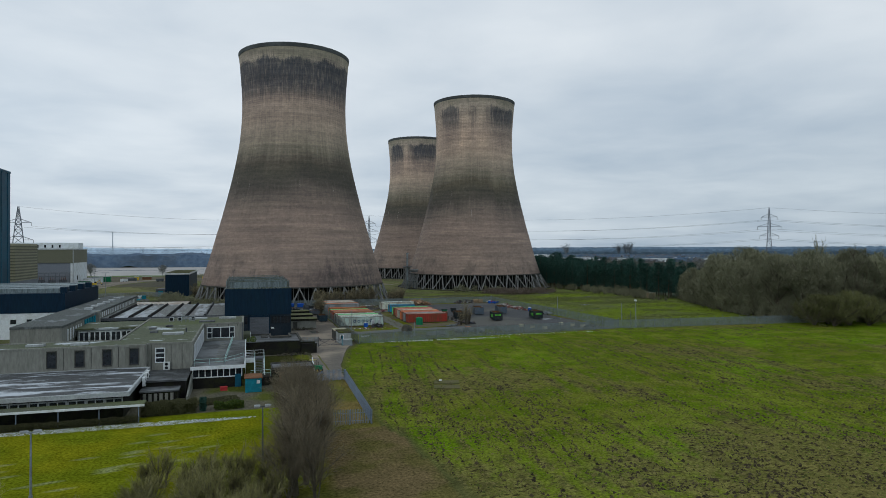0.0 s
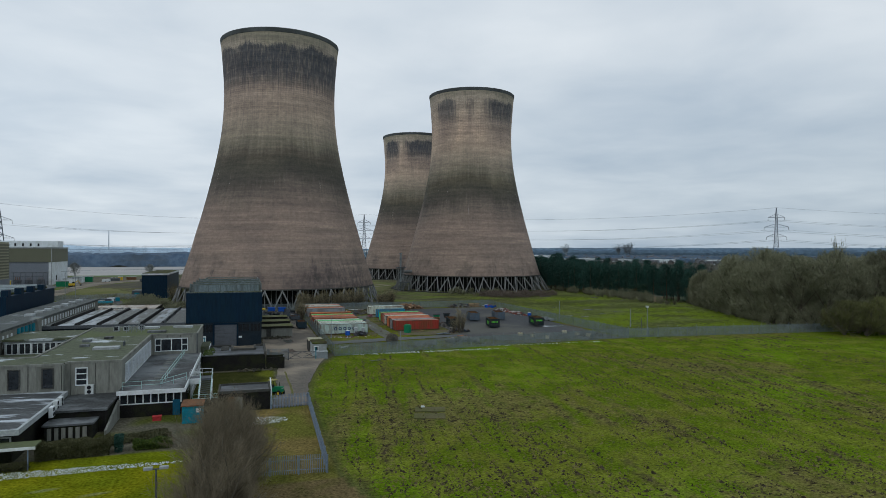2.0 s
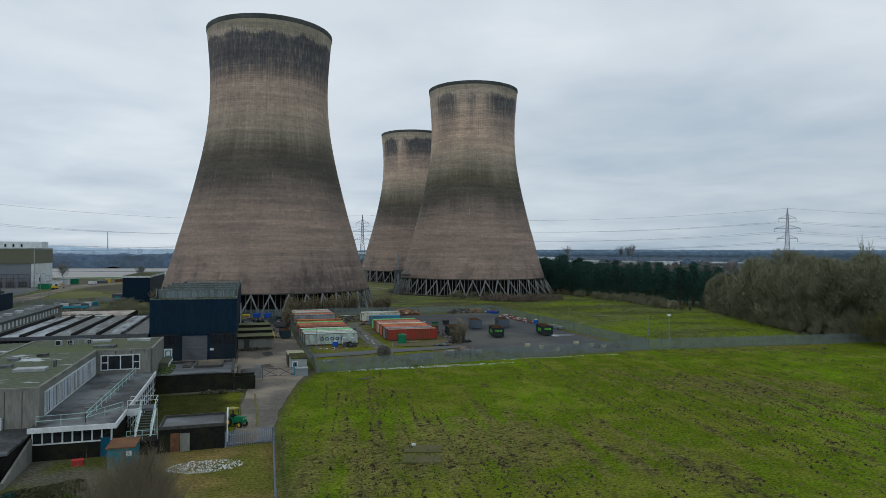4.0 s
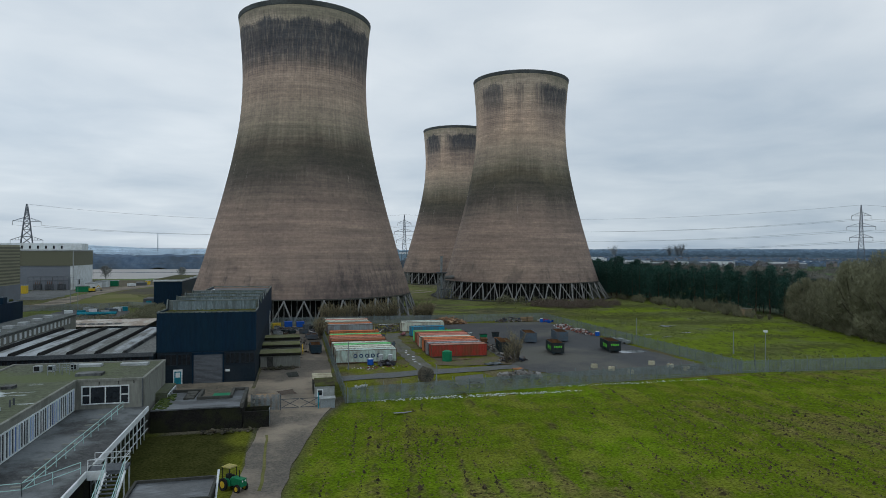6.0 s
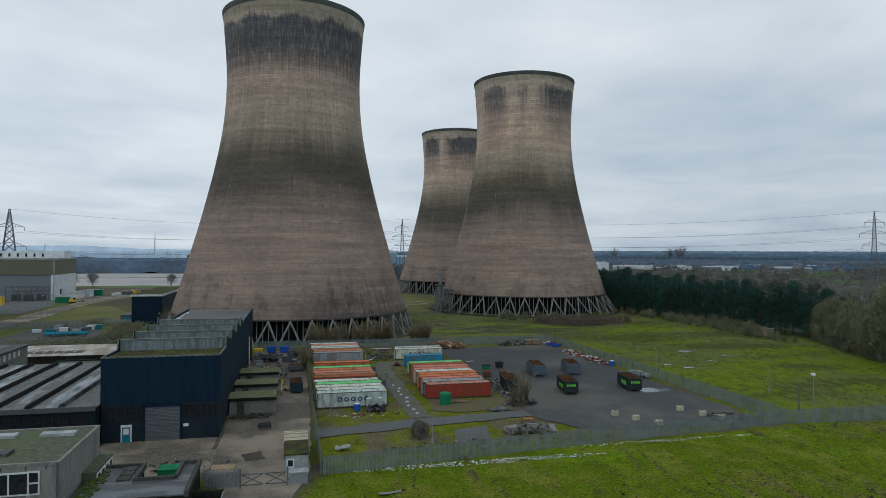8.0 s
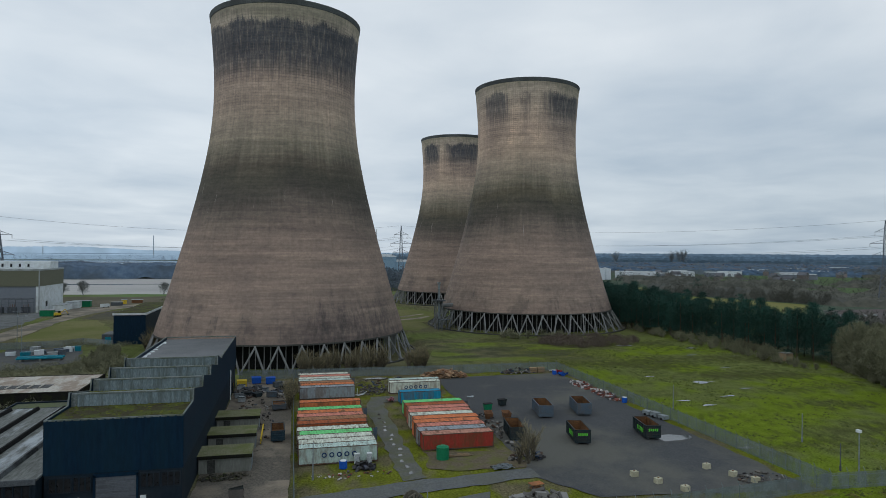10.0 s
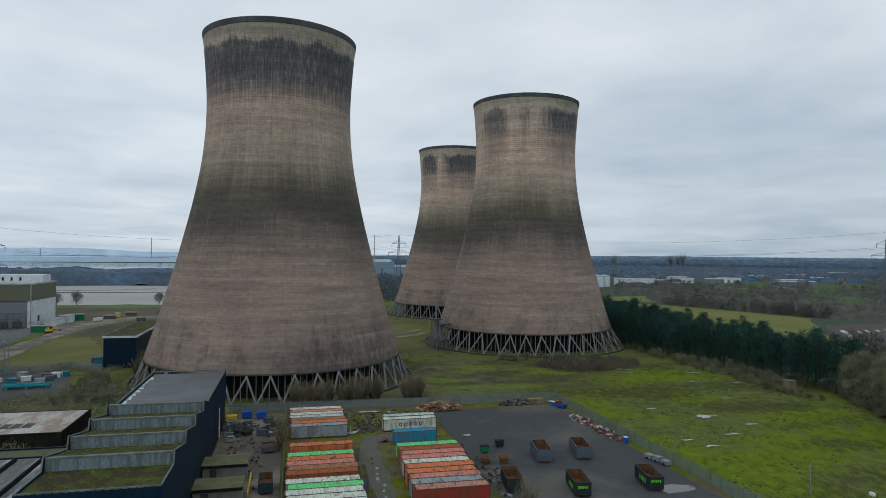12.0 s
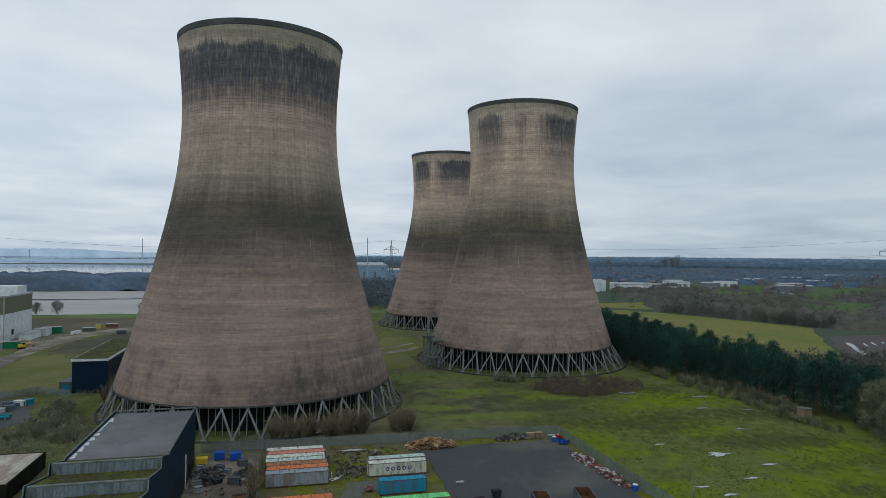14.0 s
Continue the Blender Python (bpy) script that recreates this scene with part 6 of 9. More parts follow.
SK = [(84.3, 179.3, -10, "skip_dark", True), (70.8, 179.2, -11, "skip_dark", True), (71.3, 196.9, -10, "skip_grey", False), (79.6, 197.2, -12, "skip_grey", False), (60.4, 183.0, -9, "skip_dark", False)]
for x, y, a, mm, mk in SK:
    skip((x, y, 0.1), a, M[mm], ("black roll-off skip with lime lettering and rusty inside" if mk else "grey-blue roll-off skip with rusty inside" if mm == "skip_grey" else "dark battered roll-off skip with rusty inside"), marks=mk, length=6.6, w=2.65, h=2.5) if mm == "skip_dark" else skip((x, y, 0.1), a, M[mm], "grey-blue roll-off skip with rusty inside", 7.0, 2.85, 2.5)
M["skip_navy"] = mat("navy_skip_paint", (0.016, 0.034, 0.048), (0.03, 0.055, 0.07), 0.8, 0.55, c3=(0.07, 0.05, 0.035), stain=0.5, amount=0.4)
skip((20.2, 190.6, 0.09), 2, M["skip_navy"], "blue-grey roll-off skip by the service road", 5.4, 2.2, 2.0)
skip((19.8, 213, 0.09), 4, M["skip_grey"], "pale grey open skip further along the road", 4.0, 2.6, 1.2)


def small_skip(at, turn, material, lab):
    t = thing("chain_skip", at, turn, lab, "skip", "small skips in the yard")
    bm = bmesh.new()
    lo = [bm.verts.new(p) for p in ((0.5, 0.2, 0), (2.2, 0.2, 0), (2.2, 1.4, 0), (0.5, 1.4, 0))]
    hi = [bm.verts.new(p) for p in ((0, 0, 1.25), (2.7, 0, 1.25), (2.7, 1.6, 1.25), (0, 1.6, 1.25))]
    ins = [bm.verts.new(p) for p in ((0.1, 0.1, 1.25), (2.6, 0.1, 1.25), (2.6, 1.5, 1.25), (0.1, 1.5, 1.25))]
    bot = [bm.verts.new(p) for p in ((0.55, 0.25, 0.4), (2.15, 0.25, 0.4), (2.15, 1.35, 0.4), (0.55, 1.35, 0.4))]
    bm.faces.new(lo[::-1]), bm.faces.new(bot)
    for i in range(4):
        j = (i + 1) % 4
        bm.faces.new((lo[i], lo[j], hi[j], hi[i])), bm.faces.new((hi[i], hi[j], ins[j], ins[i])), bm.faces.new((ins[i], ins[j], bot[j], bot[i]))
    part("body", bm, material, t)
    part("lug", bx(0.9, -0.1, 0.8, 1.05, 0, 1.0), M["steel"], t)
    part("lug", bx(1.7, -0.1, 0.8, 1.85, 0, 1.0), M["steel"], t)
    return t


small_skip((62.0, 197.5, 0.1), 80, M["rust"], "small rusty orange chain skip")
small_skip((65.6, 197.0, 0.1), 82, M["rust"], "small rusty orange chain skip")


def wheelie(at, turn, lab, material):
    t = thing("waste_container", at, turn, lab, "waste container", "wheeled bins in the yard")
    bm = bmesh.new()
    lo = [bm.verts.new(p) for p in ((0.15, 0.1, 0.2), (1.55, 0.1, 0.2), (1.55, 1.0, 0.2), (0.15, 1.0, 0.2))]
    hi = [bm.verts.new(p) for p in ((0, 0, 1.35), (1.7, 0, 1.35), (1.7, 1.15, 1.35), (0, 1.15, 1.35))]
    bm.faces.new(lo[::-1]), bm.faces.new(hi)
    for i in range(4):
        bm.faces.new((lo[i], lo[(i + 1) % 4], hi[(i + 1) % 4], hi[i]))
    part("body", bm, material, t)
    part("lid", bx(-0.05, -0.05, 1.35, 1.75, 1.2, 1.45), M["rubber"], t)
    for x in (0.25, 1.35):
        for y in (0.2, 0.9):
            part("wheel", br((x, y, 0.1), (x + 0.08, y, 0.1), 0.1, n=8), M["rubber"], t)
    return t


wheelie((62.4, 204.5, 0.1), 5, "dark green wheeled bin in the yard", M["green"])
wheelie((66.6, 207.5, 0.1), 8, "black wheeled bin with green rim", M["skip_dark"])
gt = thing("water_tank", (46.9, 176.6, 0.03), 0, "dark green plastic tank beside the red containers", "tank")
part("body", br((0, 0, 0), (0, 0, 2.0), 1.0, n=18), M["green"], gt)
part("lid", br((0, 0, 2.0), (0, 0, 2.2), 0.85, n=18, r2=0.5), M["green"], gt)
M["greywood"] = mat("grey_weathered_wood", (0.10, 0.085, 0.065), (0.18, 0.155, 0.12), 1.5, 0.9, c3=(0.07, 0.065, 0.05), stain=0.6)
reel = thing("cable_drum", (38.6, 157.6, -0.02), 18, "weathered wooden cable drum standing on edge", "cable drum")
for y in (-0.55, 0.45):
    part("flange", br((0, y, 1.05), (0, y + 0.1, 1.05), 1.05, n=20), M["greywood"], reel)
part("core", br((0, -0.5, 1.05), (0, 0.5, 1.05), 0.5, n=14), M["greywood"], reel)
for i in range(6):
    a = i * math.pi / 6
    part("spoke", br((math.cos(a) * 0.95, -0.58, 1.05 + math.sin(a) * 0.95), (-math.cos(a) * 0.95, -0.58, 1.05 - math.sin(a) * 0.95), 0.06), M["concrete_dark"], reel)
reel.scale = (1.2, 1.2, 1.2)
blk = thing("concrete_block", (72.7, 163.2, 0.1), 5, "pale yellowish concrete block on the tarmac", "concrete block", "concrete blocks on the tarmac")
part("body", bx(-0.5, -0.4, 0, 0.5, 0.4, 0.75), M["stone_block"], blk)
part("lifting_eye", br((0, 0, 0.75), (0, 0, 0.85), 0.12, n=8), M["rust"], blk)
for i, (x, y, a) in enumerate(((74.6, 159.9, 12), (76.6, 156.4, 4), (85.4, 164.0, 8), (87.1, 160.2, 20), (88.6, 157.3, 3))):
    copy_thing(blk, pose(x, y, 0.1, 0, 0, a))


def heap(name, cx, cy, rx, ry, hz, n, size, material, label, category, seed, z=0.1, flat=False):
    """A heap of loose pieces."""
    r = random.Random(seed)
    bm = bmesh.new()
    for i in range(n):
        a, d = r.uniform(0, 2 * math.pi), math.sqrt(r.random())
        x, y = cx + rx * d * math.cos(a), cy + ry * d * math.sin(a)
        top = z + hz * (1 - d * d) * r.random()
        s = size * r.uniform(0.4, 1.3)
        m_ = pose(x, y, top + 0.1 * s, r.uniform(-25, 25), r.uniform(-25, 25), r.uniform(0, 180))
        k = (s * r.uniform(0.6, 1.6), s * r.uniform(0.25, 0.8), s * (0.08 if flat else r.uniform(0.08, 0.6)))
        vs = [bm.verts.new(m_ @ Vector((sx * k[0] / 2, sy * k[1] / 2, sz * k[2]))) for sz in (-0.3, 0.7) for sx, sy in ((-1, -1), (1, -1), (1, 1), (-1, 1))]
        for f in ((3, 2, 1, 0), (4, 5, 6, 7), (0, 1, 5, 4), (1, 2, 6, 5), (2, 3, 7, 6), (3, 0, 4, 7)):
            bm.faces.new([vs[j] for j in f])
    return single(name, bm, material, label, category, kind="stuff")


WOODS = islands("broken_timber", [(0.42, 0.24, 0.12), (0.28, 0.14, 0.07), (0.58, 0.40, 0.24), (0.17, 0.10, 0.055), (0.36, 0.22, 0.13)])
TRASH = islands("mixed_rubbish", [(0.6, 0.6, 0.6), (0.25, 0.05, 0.035), (0.10, 0.06, 0.045), (0.7, 0.7, 0.72), (0.16, 0.10, 0.07), (0.30, 0.08, 0.05), (0.08, 0.08, 0.09)])
SCRAP = islands("scrap_and_rubble", [(0.05, 0.05, 0.05), (0.11, 0.105, 0.095), (0.17, 0.16, 0.14), (0.03, 0.03, 0.036), (0.10, 0.06, 0.04), (0.04, 0.07, 0.12), (0.3, 0.3, 0.29), (0.07, 0.06, 0.05)])
MACHINE = islands("machine_scrap", [(0.04, 0.04, 0.045), (0.12, 0.12, 0.12), (0.05, 0.08, 0.13), (0.22, 0.22, 0.21), (0.10, 0.06, 0.04), (0.03, 0.03, 0.03), (0.40, 0.40, 0.39), (0.07, 0.075, 0.08)])
SLABS = islands("pale_broken_slabs", [(0.20, 0.20, 0.19), (0.13, 0.125, 0.115), (0.28, 0.28, 0.27), (0.09, 0.085, 0.075), (0.17, 0.16, 0.14)])
BAGS = islands("black_rubbish_bags", [(0.012, 0.013, 0.016), (0.03, 0.035, 0.05), (0.02, 0.02, 0.022), (0.05, 0.06, 0.09), (0.015, 0.016, 0.02)], 0.45)
MOSSY = islands("mossy_rubble", [(0.05, 0.05, 0.03), (0.09, 0.08, 0.05), (0.07, 0.08, 0.025), (0.11, 0.10, 0.07), (0.04, 0.04, 0.03)])
heap("timber_heap", 62.5, 241.5, 6.0, 2.2, 2.0, 420, 1.35, WOODS, "heap of broken brown pallets by the back fence", "timber", 2, flat=True)
heap("rubbish_heap", 93.6, 224.5, 1.8, 5.5, 0.9, 240, 0.6, TRASH, "spilled red and white rubbish along the fence", "rubbish", 4)
heap("rubbish_heap", 94.2, 213.5, 1.6, 6.5, 0.8, 230, 0.6, TRASH, "brown and red rubbish along the fence", "rubbish", 5)
heap("scrap_heap", 83.5, 243.4, 5.0, 1.2, 1.6, 130, 0.7, SCRAP, "dark stacked scrap by the back fence", "scrap", 6)
heap("scrap_heap", 60.2, 174.5, 3.2, 2.0, 0.5, 70, 0.7, SCRAP, "loose rubble beside the red containers", "rubble", 7)
heap("scrap_heap", 55.5, 157.4, 4.2, 1.6, 0.8, 60, 1.25, SLABS, "heap of broken slabs near the yard fence", "rubble", 8)
heap("scrap_heap", 14.0, 231.0, 3.2, 5.5, 1.0, 260, 0.8, MACHINE, "machine scrap beside the navy hall", "scrap", 9)
heap("scrap_heap", 20.8, 229.5, 2.0, 4.5, 0.7, 130, 0.75, MACHINE, "scrap piled along the service road", "scrap", 10)
heap("scrap_heap", 34.4, 174.6, 1.5, 1.0, 0.9, 46, 0.75, BAGS, "black bags and dark rubbish before the pale container", "rubbish", 12)
heap("rubble_heap", 14.2, 174.6, 3.6, 1.4, 0.5, 160, 0.4, MOSSY, "mossy rubble before the sheds", "rubble", 13)
heap("rubble_heap", 9.0, 132.8, 3.6, 0.9, 0.4, 60, 0.4, MOSSY, "stones at the foot of the garage wall", "rubble", 14)
heap("frost_grit", 44, 145.4, 18, 0.9, 0.05, 520, 0.2, M["snow"], "white grit scattered along the fence foot", "grit", 15, z=0.03, flat=True)
heap("frost_grit", 72, 149.0, 17, 0.6, 0.05, 240, 0.18, M["snow"], "white grit along the far fence foot", "grit", 16, z=0.03, flat=True)
heap("frost_grit", 8.5, 98.6, 3.6, 2.0, 0.03, 800, 0.13, M["snow"], "patchy snow on rough grass", "snow", 17, z=0.05, flat=True)
heap("frost_grit", -16, 85.0, 17, 1.0, 0.02, 2600, 0.12, M["snow"], "thin snow along the hedge", "snow", 18, z=0.03, flat=True)
heap("rubble_heap", 42.0, 228, 3.0, 4.5, 0.3, 200, 0.4, SCRAP, "scattered pale rubble behind the containers", "rubble", 19)
heap("scattered_scrap", 47.5, 236, 9, 8, 0.2, 150, 0.6, SCRAP, "loose scrap and rubble scattered behind the containers", "scrap", 31, z=0.05)
heap("scattered_scrap", 32, 172.2, 6, 1.6, 0.1, 46, 0.35, TRASH, "rubbish scattered before the containers", "rubbish", 32, z=0.05)
heap("scattered_scrap", 61.0, 190, 2.0, 13, 0.3, 130, 0.5, SCRAP, "scrap scattered beside the red containers", "scrap", 33, z=0.1)
heap("scattered_scrap", 50, 153, 18, 2.4, 0.1, 110, 0.4, SCRAP, "small rubble scattered inside the yard fence", "rubble", 34, z=0.03)
heap("scattered_scrap", 90.5, 158.5, 4, 2.5, 0.15, 60, 0.5, SCRAP, "small rubble in the yard corner", "rubble", 35, z=0.1)
heap("scattered_scrap", 16.5, 205, 4.0, 20, 0.2, 120, 0.5, SCRAP, "loose scrap scattered along the service road", "scrap", 36, z=0.09)
heap("scattered_scrap", 6, 150, 8, 5, 0.1, 70, 0.4, SCRAP, "loose stones on the lane before the hall", "rubble", 37, z=0.09)
for x, y, mm, lab in ((15.0, 242.0, "blue", "bright blue skip bin near the back fence"), (18.4, 241.0, "blue", "bright blue skip bin near the back fence"), (11.8, 238.6, "yellow", "yellow machine hood near the navy hall")):
    t = thing("tipper_bin", (x, y, 0.09), 6, lab, "bin", "bins by the navy hall")
    part("body", prism(bmesh.new(), [(-1.1, -0.9), (1.1, -0.9), (1.1, 0.9), (-1.1, 0.9)], 0.2, 1.5), M[mm], t)
    part("lid", bx(-1.15, -0.95, 1.5, 1.15, 0.95, 1.62), M[mm], t)
    part("base", bx(-0.9, -0.8, 0, 0.9, 0.8, 0.2), M["steel"], t)
for x, y, mm, lab in ((92.8, 239.6, "blue", "blue plastic barrel heap near the corner"), (95.0, 206.0, "blue", "blue plastic drum by the fence"), (31.2, 175.4, "blue", "bright blue barrel before the pale container")):
    t = thing("barrel", (x, y, 0.1), 0, lab, "barrel", "blue barrels in the yard")
    part("body", br((0, 0, 0), (0, 0, 1.1), 0.6, n=12), M[mm], t)
    part("lid", br((0, 0, 1.1), (0, 0, 1.18), 0.5, n=12), M["white"], t)
pst = thing("pallet_stack", (89.5, 243.2, 0.1), 0, "stacked brown pallets by the back fence", "pallets")
for k in range(2):
    for i in range(6):
        part("pallet", bx(-2.4 + k * 2.2, -0.6, 0.02 + i * 0.24, -0.5 + k * 2.2, 0.6, 0.18 + i * 0.24), M["wood"], pst)
mach = thing("plant_trailer", (94.6, 193.0, 0.1), -75, "grey machine frames parked along the fence", "machinery")
for i in range(3):
    part("frame", bx(-3 + i * 2.1, -0.6, 0.2, -1.3 + i * 2.1, 0.6, 0.9 + 0.2 * (i % 2)), M["galv"], mach)
    part("wheel", br((-2.2 + i * 2.1, -0.75, 0.25), (-2.2 + i * 2.1, -0.6, 0.25), 0.25, n=10), M["rubber"], mach)

rk = random.Random(14)
for x, y in ((12.2, 226.4), (13.6, 228.2), (16.0, 227.0), (12.0, 234.6), (15.6, 235.4), (17.4, 232.2), (19.2, 226.2), (21.6, 233.0), (20.2, 236.6), (13.0, 222.6)):
    mm = rk.choice(("galv", "steel", "trim", "skip_grey", "blue", "skip_dark"))
    t = thing("machine_crate", (x, y, 0.09), rk.uniform(-40, 40), {"galv": "galvanised steel crate of machine parts", "steel": "dark steel machine housing", "trim": "pale grey machine cabinet", "skip_grey": "blue-grey steel crate",
              "blue": "bright blue plastic crate", "skip_dark": "black steel crate"}[mm] + " beside the navy hall", "crate", "crates beside the navy hall")
    a_, b_, c_ = rk.uniform(0.6, 1.1), rk.uniform(0.5, 0.8), rk.uniform(0.7, 1.5)
    part("body", bx(-a_, -b_, 0.12, a_, b_, c_), M[mm], t)
    part("rim", slab_ring(bmesh.new(), -a_ - 0.05, -b_ - 0.05, a_ + 0.05, b_ + 0.05, c_ - 0.02, c_ + 0.1, 0.09), M["steel"], t)
    for s in (-0.7, 0.6):
        part("skid", bx(s * a_, -b_, 0, s * a_ + 0.12, b_, 0.12), M["greywood"], t)


# ---- discarded things in the yard ----
def fridge(at, turn, lab):
    t = thing("fridge", at, turn, lab, "fridge", "discarded fridges by the container")
    part("body", bx(-0.38, -0.34, 0.04, 0.38, 0.34, 1.75), M["white"], t)
    part("door", bx(-0.37, -0.40, 0.62, 0.37, -0.345, 1.73), M["trim"], t, "grey fridge door")
    part("door", bx(-0.37, -0.40, 0.06, 0.37, -0.345, 0.58), M["trim"], t, "grey freezer door")
    part("handle", bx(0.26, -0.44, 0.9, 0.31, -0.40, 1.3), M["steel"], t)
    return t


fridge((33.4, 176.6, 0.05), 4, "discarded white fridge standing before the pale container")
fridge((35.3, 176.6, 0.05), -8, "discarded white fridge beside the black bags")
tab = thing("steel_table", (56.6, 161.3, 0.03), 12, "rusty orange steel work table on the moss", "table")
part("tabletop", bx(-0.95, -0.6, 0.82, 0.95, 0.6, 0.92), M["rustbright"], tab)
for x in (-0.88, 0.80):
    for y in (-0.54, 0.46):
        part("leg", bx(x, y, 0, x + 0.08, y + 0.08, 0.82), M["steel"], tab)
part("shelf", bx(-0.86, -0.5, 0.3, 0.86, 0.5, 0.36), M["rust"], tab)


def crumpled(name, at, sx, sy, h, seed, material, label, category):
    """A thrown-away sheet: a thin buckled panel lying on the ground."""
    r = random.Random(seed)
    bm = bmesh.new()
    n = 6
    tops = [[bm.verts.new((at[0] + sx * (i / n - 0.5) + r.uniform(-0.08, 0.08) * sx, at[1] + sy * (j / n - 0.5) + r.uniform(-0.08, 0.08) * sy,
                           at[2] + 0.06 + h * r.random())) for i in range(n + 1)] for j in range(n + 1)]
    for j in range(n):
        for i in range(n):
            bm.faces.new((tops[j][i], tops[j][i + 1], tops[j + 1][i + 1], tops[j + 1][i]))
    bmesh.ops.solidify(bm, geom=bm.faces[:], thickness=0.04)
    return single(name, bm, material, label, category)


crumpled("plastic_sheet", (27.2, 154.2, 0.1), 1.9, 1.3, 0.55, 3, M["white"], "crumpled white plastic sheet on the moss", "sheet")
crumpled("metal_sheet", (54.8, 170.6, 0.1), 3.2, 2.0, 0.35, 4, M["galv"], "bent grey metal sheet beside the tarmac path", "sheet")
crumpled("plastic_sheet", (62.8, 217.2, 0.12), 1.6, 0.9, 0.25, 5, M["white"], "white plastic sheet on the yard tarmac", "sheet")
crumpled("plastic_sheet", (44.4, 242.0, 0.1), 5.5, 1.1, 0.2, 6, M["white"], "long white sheet behind the containers", "sheet")
crumpled("tarpaulin", (94.2, 237.4, 0.12), 2.4, 2.2, 1.0, 7, M["blue"], "crumpled blue tarpaulin in the yard corner", "tarpaulin")
crumpled("plastic_sheet", (94.6, 244.0, 0.12), 3.0, 1.0, 0.3, 11, M["white"], "white plastic sheet by the pallet stack", "sheet")
crumpled("red_tarpaulin", (95.0, 241.6, 0.12), 1.6, 1.2, 0.8, 12, M["red"], "crumpled red tarpaulin in the yard corner", "tarpaulin")
crumpled("board", (49.2, 177.6, 0.1), 5.2, 1.3, 0.15, 8, M["wood"], "weathered brown board before the red container", "board")
wf = thing("bent_frame", (38.7, 224.6, 0.05), 20, "bent white tubular frame lying behind the containers", "scrap frame")
for p, q in (((-1.7, 0, 0.12), (1.5, 0.3, 0.12)), ((-0.6, 0.1, 0.12), (-0.9, -0.5, 1.7)), ((0.9, 0.2, 0.12), (1.3, -0.8, 0.8)), ((-1.2, -0.9, 0.1), (0.8, -0.7, 0.3)), ((0.2, 0.2, 0.15), (-0.2, -0.8, 0.2))):
    part("tube", br(p, q, 0.09, n=6), M["white"], wf)
crumpled("cloth_bundle", (44.6, 217.0, 0.1), 1.5, 2.0, 0.8, 9, M["pinkcloth"], "faded pink bundle beside the blue container", "bundle")

M["dullyellow"] = mat("faded_yellow_paint", (0.30, 0.25, 0.07), (0.42, 0.35, 0.10), 1.0, 0.6, bump=0.05, c3=(0.2, 0.17, 0.08), stain=0.8)
tractor = thing("tractor", (11.0, 113.2), -42, "small green tractor with yellow wheels and cab roof", "tractor")
bd = bmesh.new()
box(bd, 0.3, -0.4, 0.6, 1.9, 0.4, 1.35), box(bd, -0.9, -0.55, 0.5, 0.3, 0.55, 1.1)
part("body", bd, M["green"], tractor)
for x, y, r_ in ((-0.6, -0.85, 0.62), (-0.6, 0.6, 0.62), (1.4, -0.7, 0.42), (1.4, 0.5, 0.42)):
    wl_ = part("wheel", br((x, y, r_), (x, y + 0.25, r_), r_, n=16), M["rubber"], tractor)
    part("rim", br((x, y - 0.02, r_), (x, y + 0.27, r_), r_ * 0.55, n=12), M["yellow"], wl_)
for x in (-0.95, 0.2):
    for y in (-0.5, 0.5):
        part("cab_post", br((x, y, 1.1), (x, y, 2.2), 0.04), M["rubber"], tractor)
part("cab_roof", bx(-1.0, -0.58, 2.2, 0.28, 0.58, 2.3), M["dullyellow"], tractor)
part("seat", bx(-0.7, -0.25, 1.1, -0.25, 0.25, 1.5), M["rubber"], tractor)
part("exhaust", br((1.0, 0.2, 1.35), (1.0, 0.2, 2.0), 0.05, n=6), M["rubber"], tractor)
for y in (-0.22, 0.22):
    part("headlight", br((1.9, y, 1.15), (1.93, y, 1.15), 0.09, n=8), M["white"], tractor)
tractor.scale = (0.82, 0.82, 0.95)


# ---- poles and lamps ----
def pole(at, h, label, head=True, name="lamp_post", arm=1.0, material="galv"):
    t = thing(name, at, 0, label, "pole")
    part("shaft", br((0, 0, 0), (0, 0, h), 0.11, n=8, r2=0.06), M[material], t)
    part("base", br((0, 0, 0), (0, 0, 0.8), 0.16, n=8), M[material], t)
    if head:
        part("arm", br((-arm * 0.5, 0, h), (arm * 0.5, 0, h), 0.05), M[material], t)
        for s in (-1, 1):
            part("lamp_head", bx(s * arm * 0.5 - 0.28, -0.14, h - 0.02, s * arm * 0.5 + 0.28, 0.14, h + 0.16), M["trim"], t)
    return t


pole((1.3, 62.9), 6.5, "black lamp post with twin pale heads on the lawn edge", material="steel")
pole((-17.4, 61.0), 6.1, "grey lamp post with twin flood heads on the lawn")
pole((103.5, 154.3), 7.3, "white camera post outside the yard fence", head=False)
part("camera_head", bx(-0.2, -0.3, 7.2, 0.2, 0.4, 7.6), M["white"], bpy.data.objects["lamp_post.002"])
pole((101.2, 197.0), 5.5, "thin grey post outside the fence", head=False)
pole((111, 173), 5.0, "thin grey post in the pasture", head=False)
pole((26.6, 171.5), 5.4, "slim grey post before the pale containers", head=False)
pole((39.8, 154.6), 3.4, "short grey post by the cable drum", head=False)
pole((105.0, 159.0), 4.2, "short dark post by the fence", head=False, material="steel")
pole((-58, 300), 12, "tall lighting column with cross-arm by the works road", arm=2.4)
pole((-66, 318), 12, "tall lighting column with cross-arm by the works road", arm=2.4)


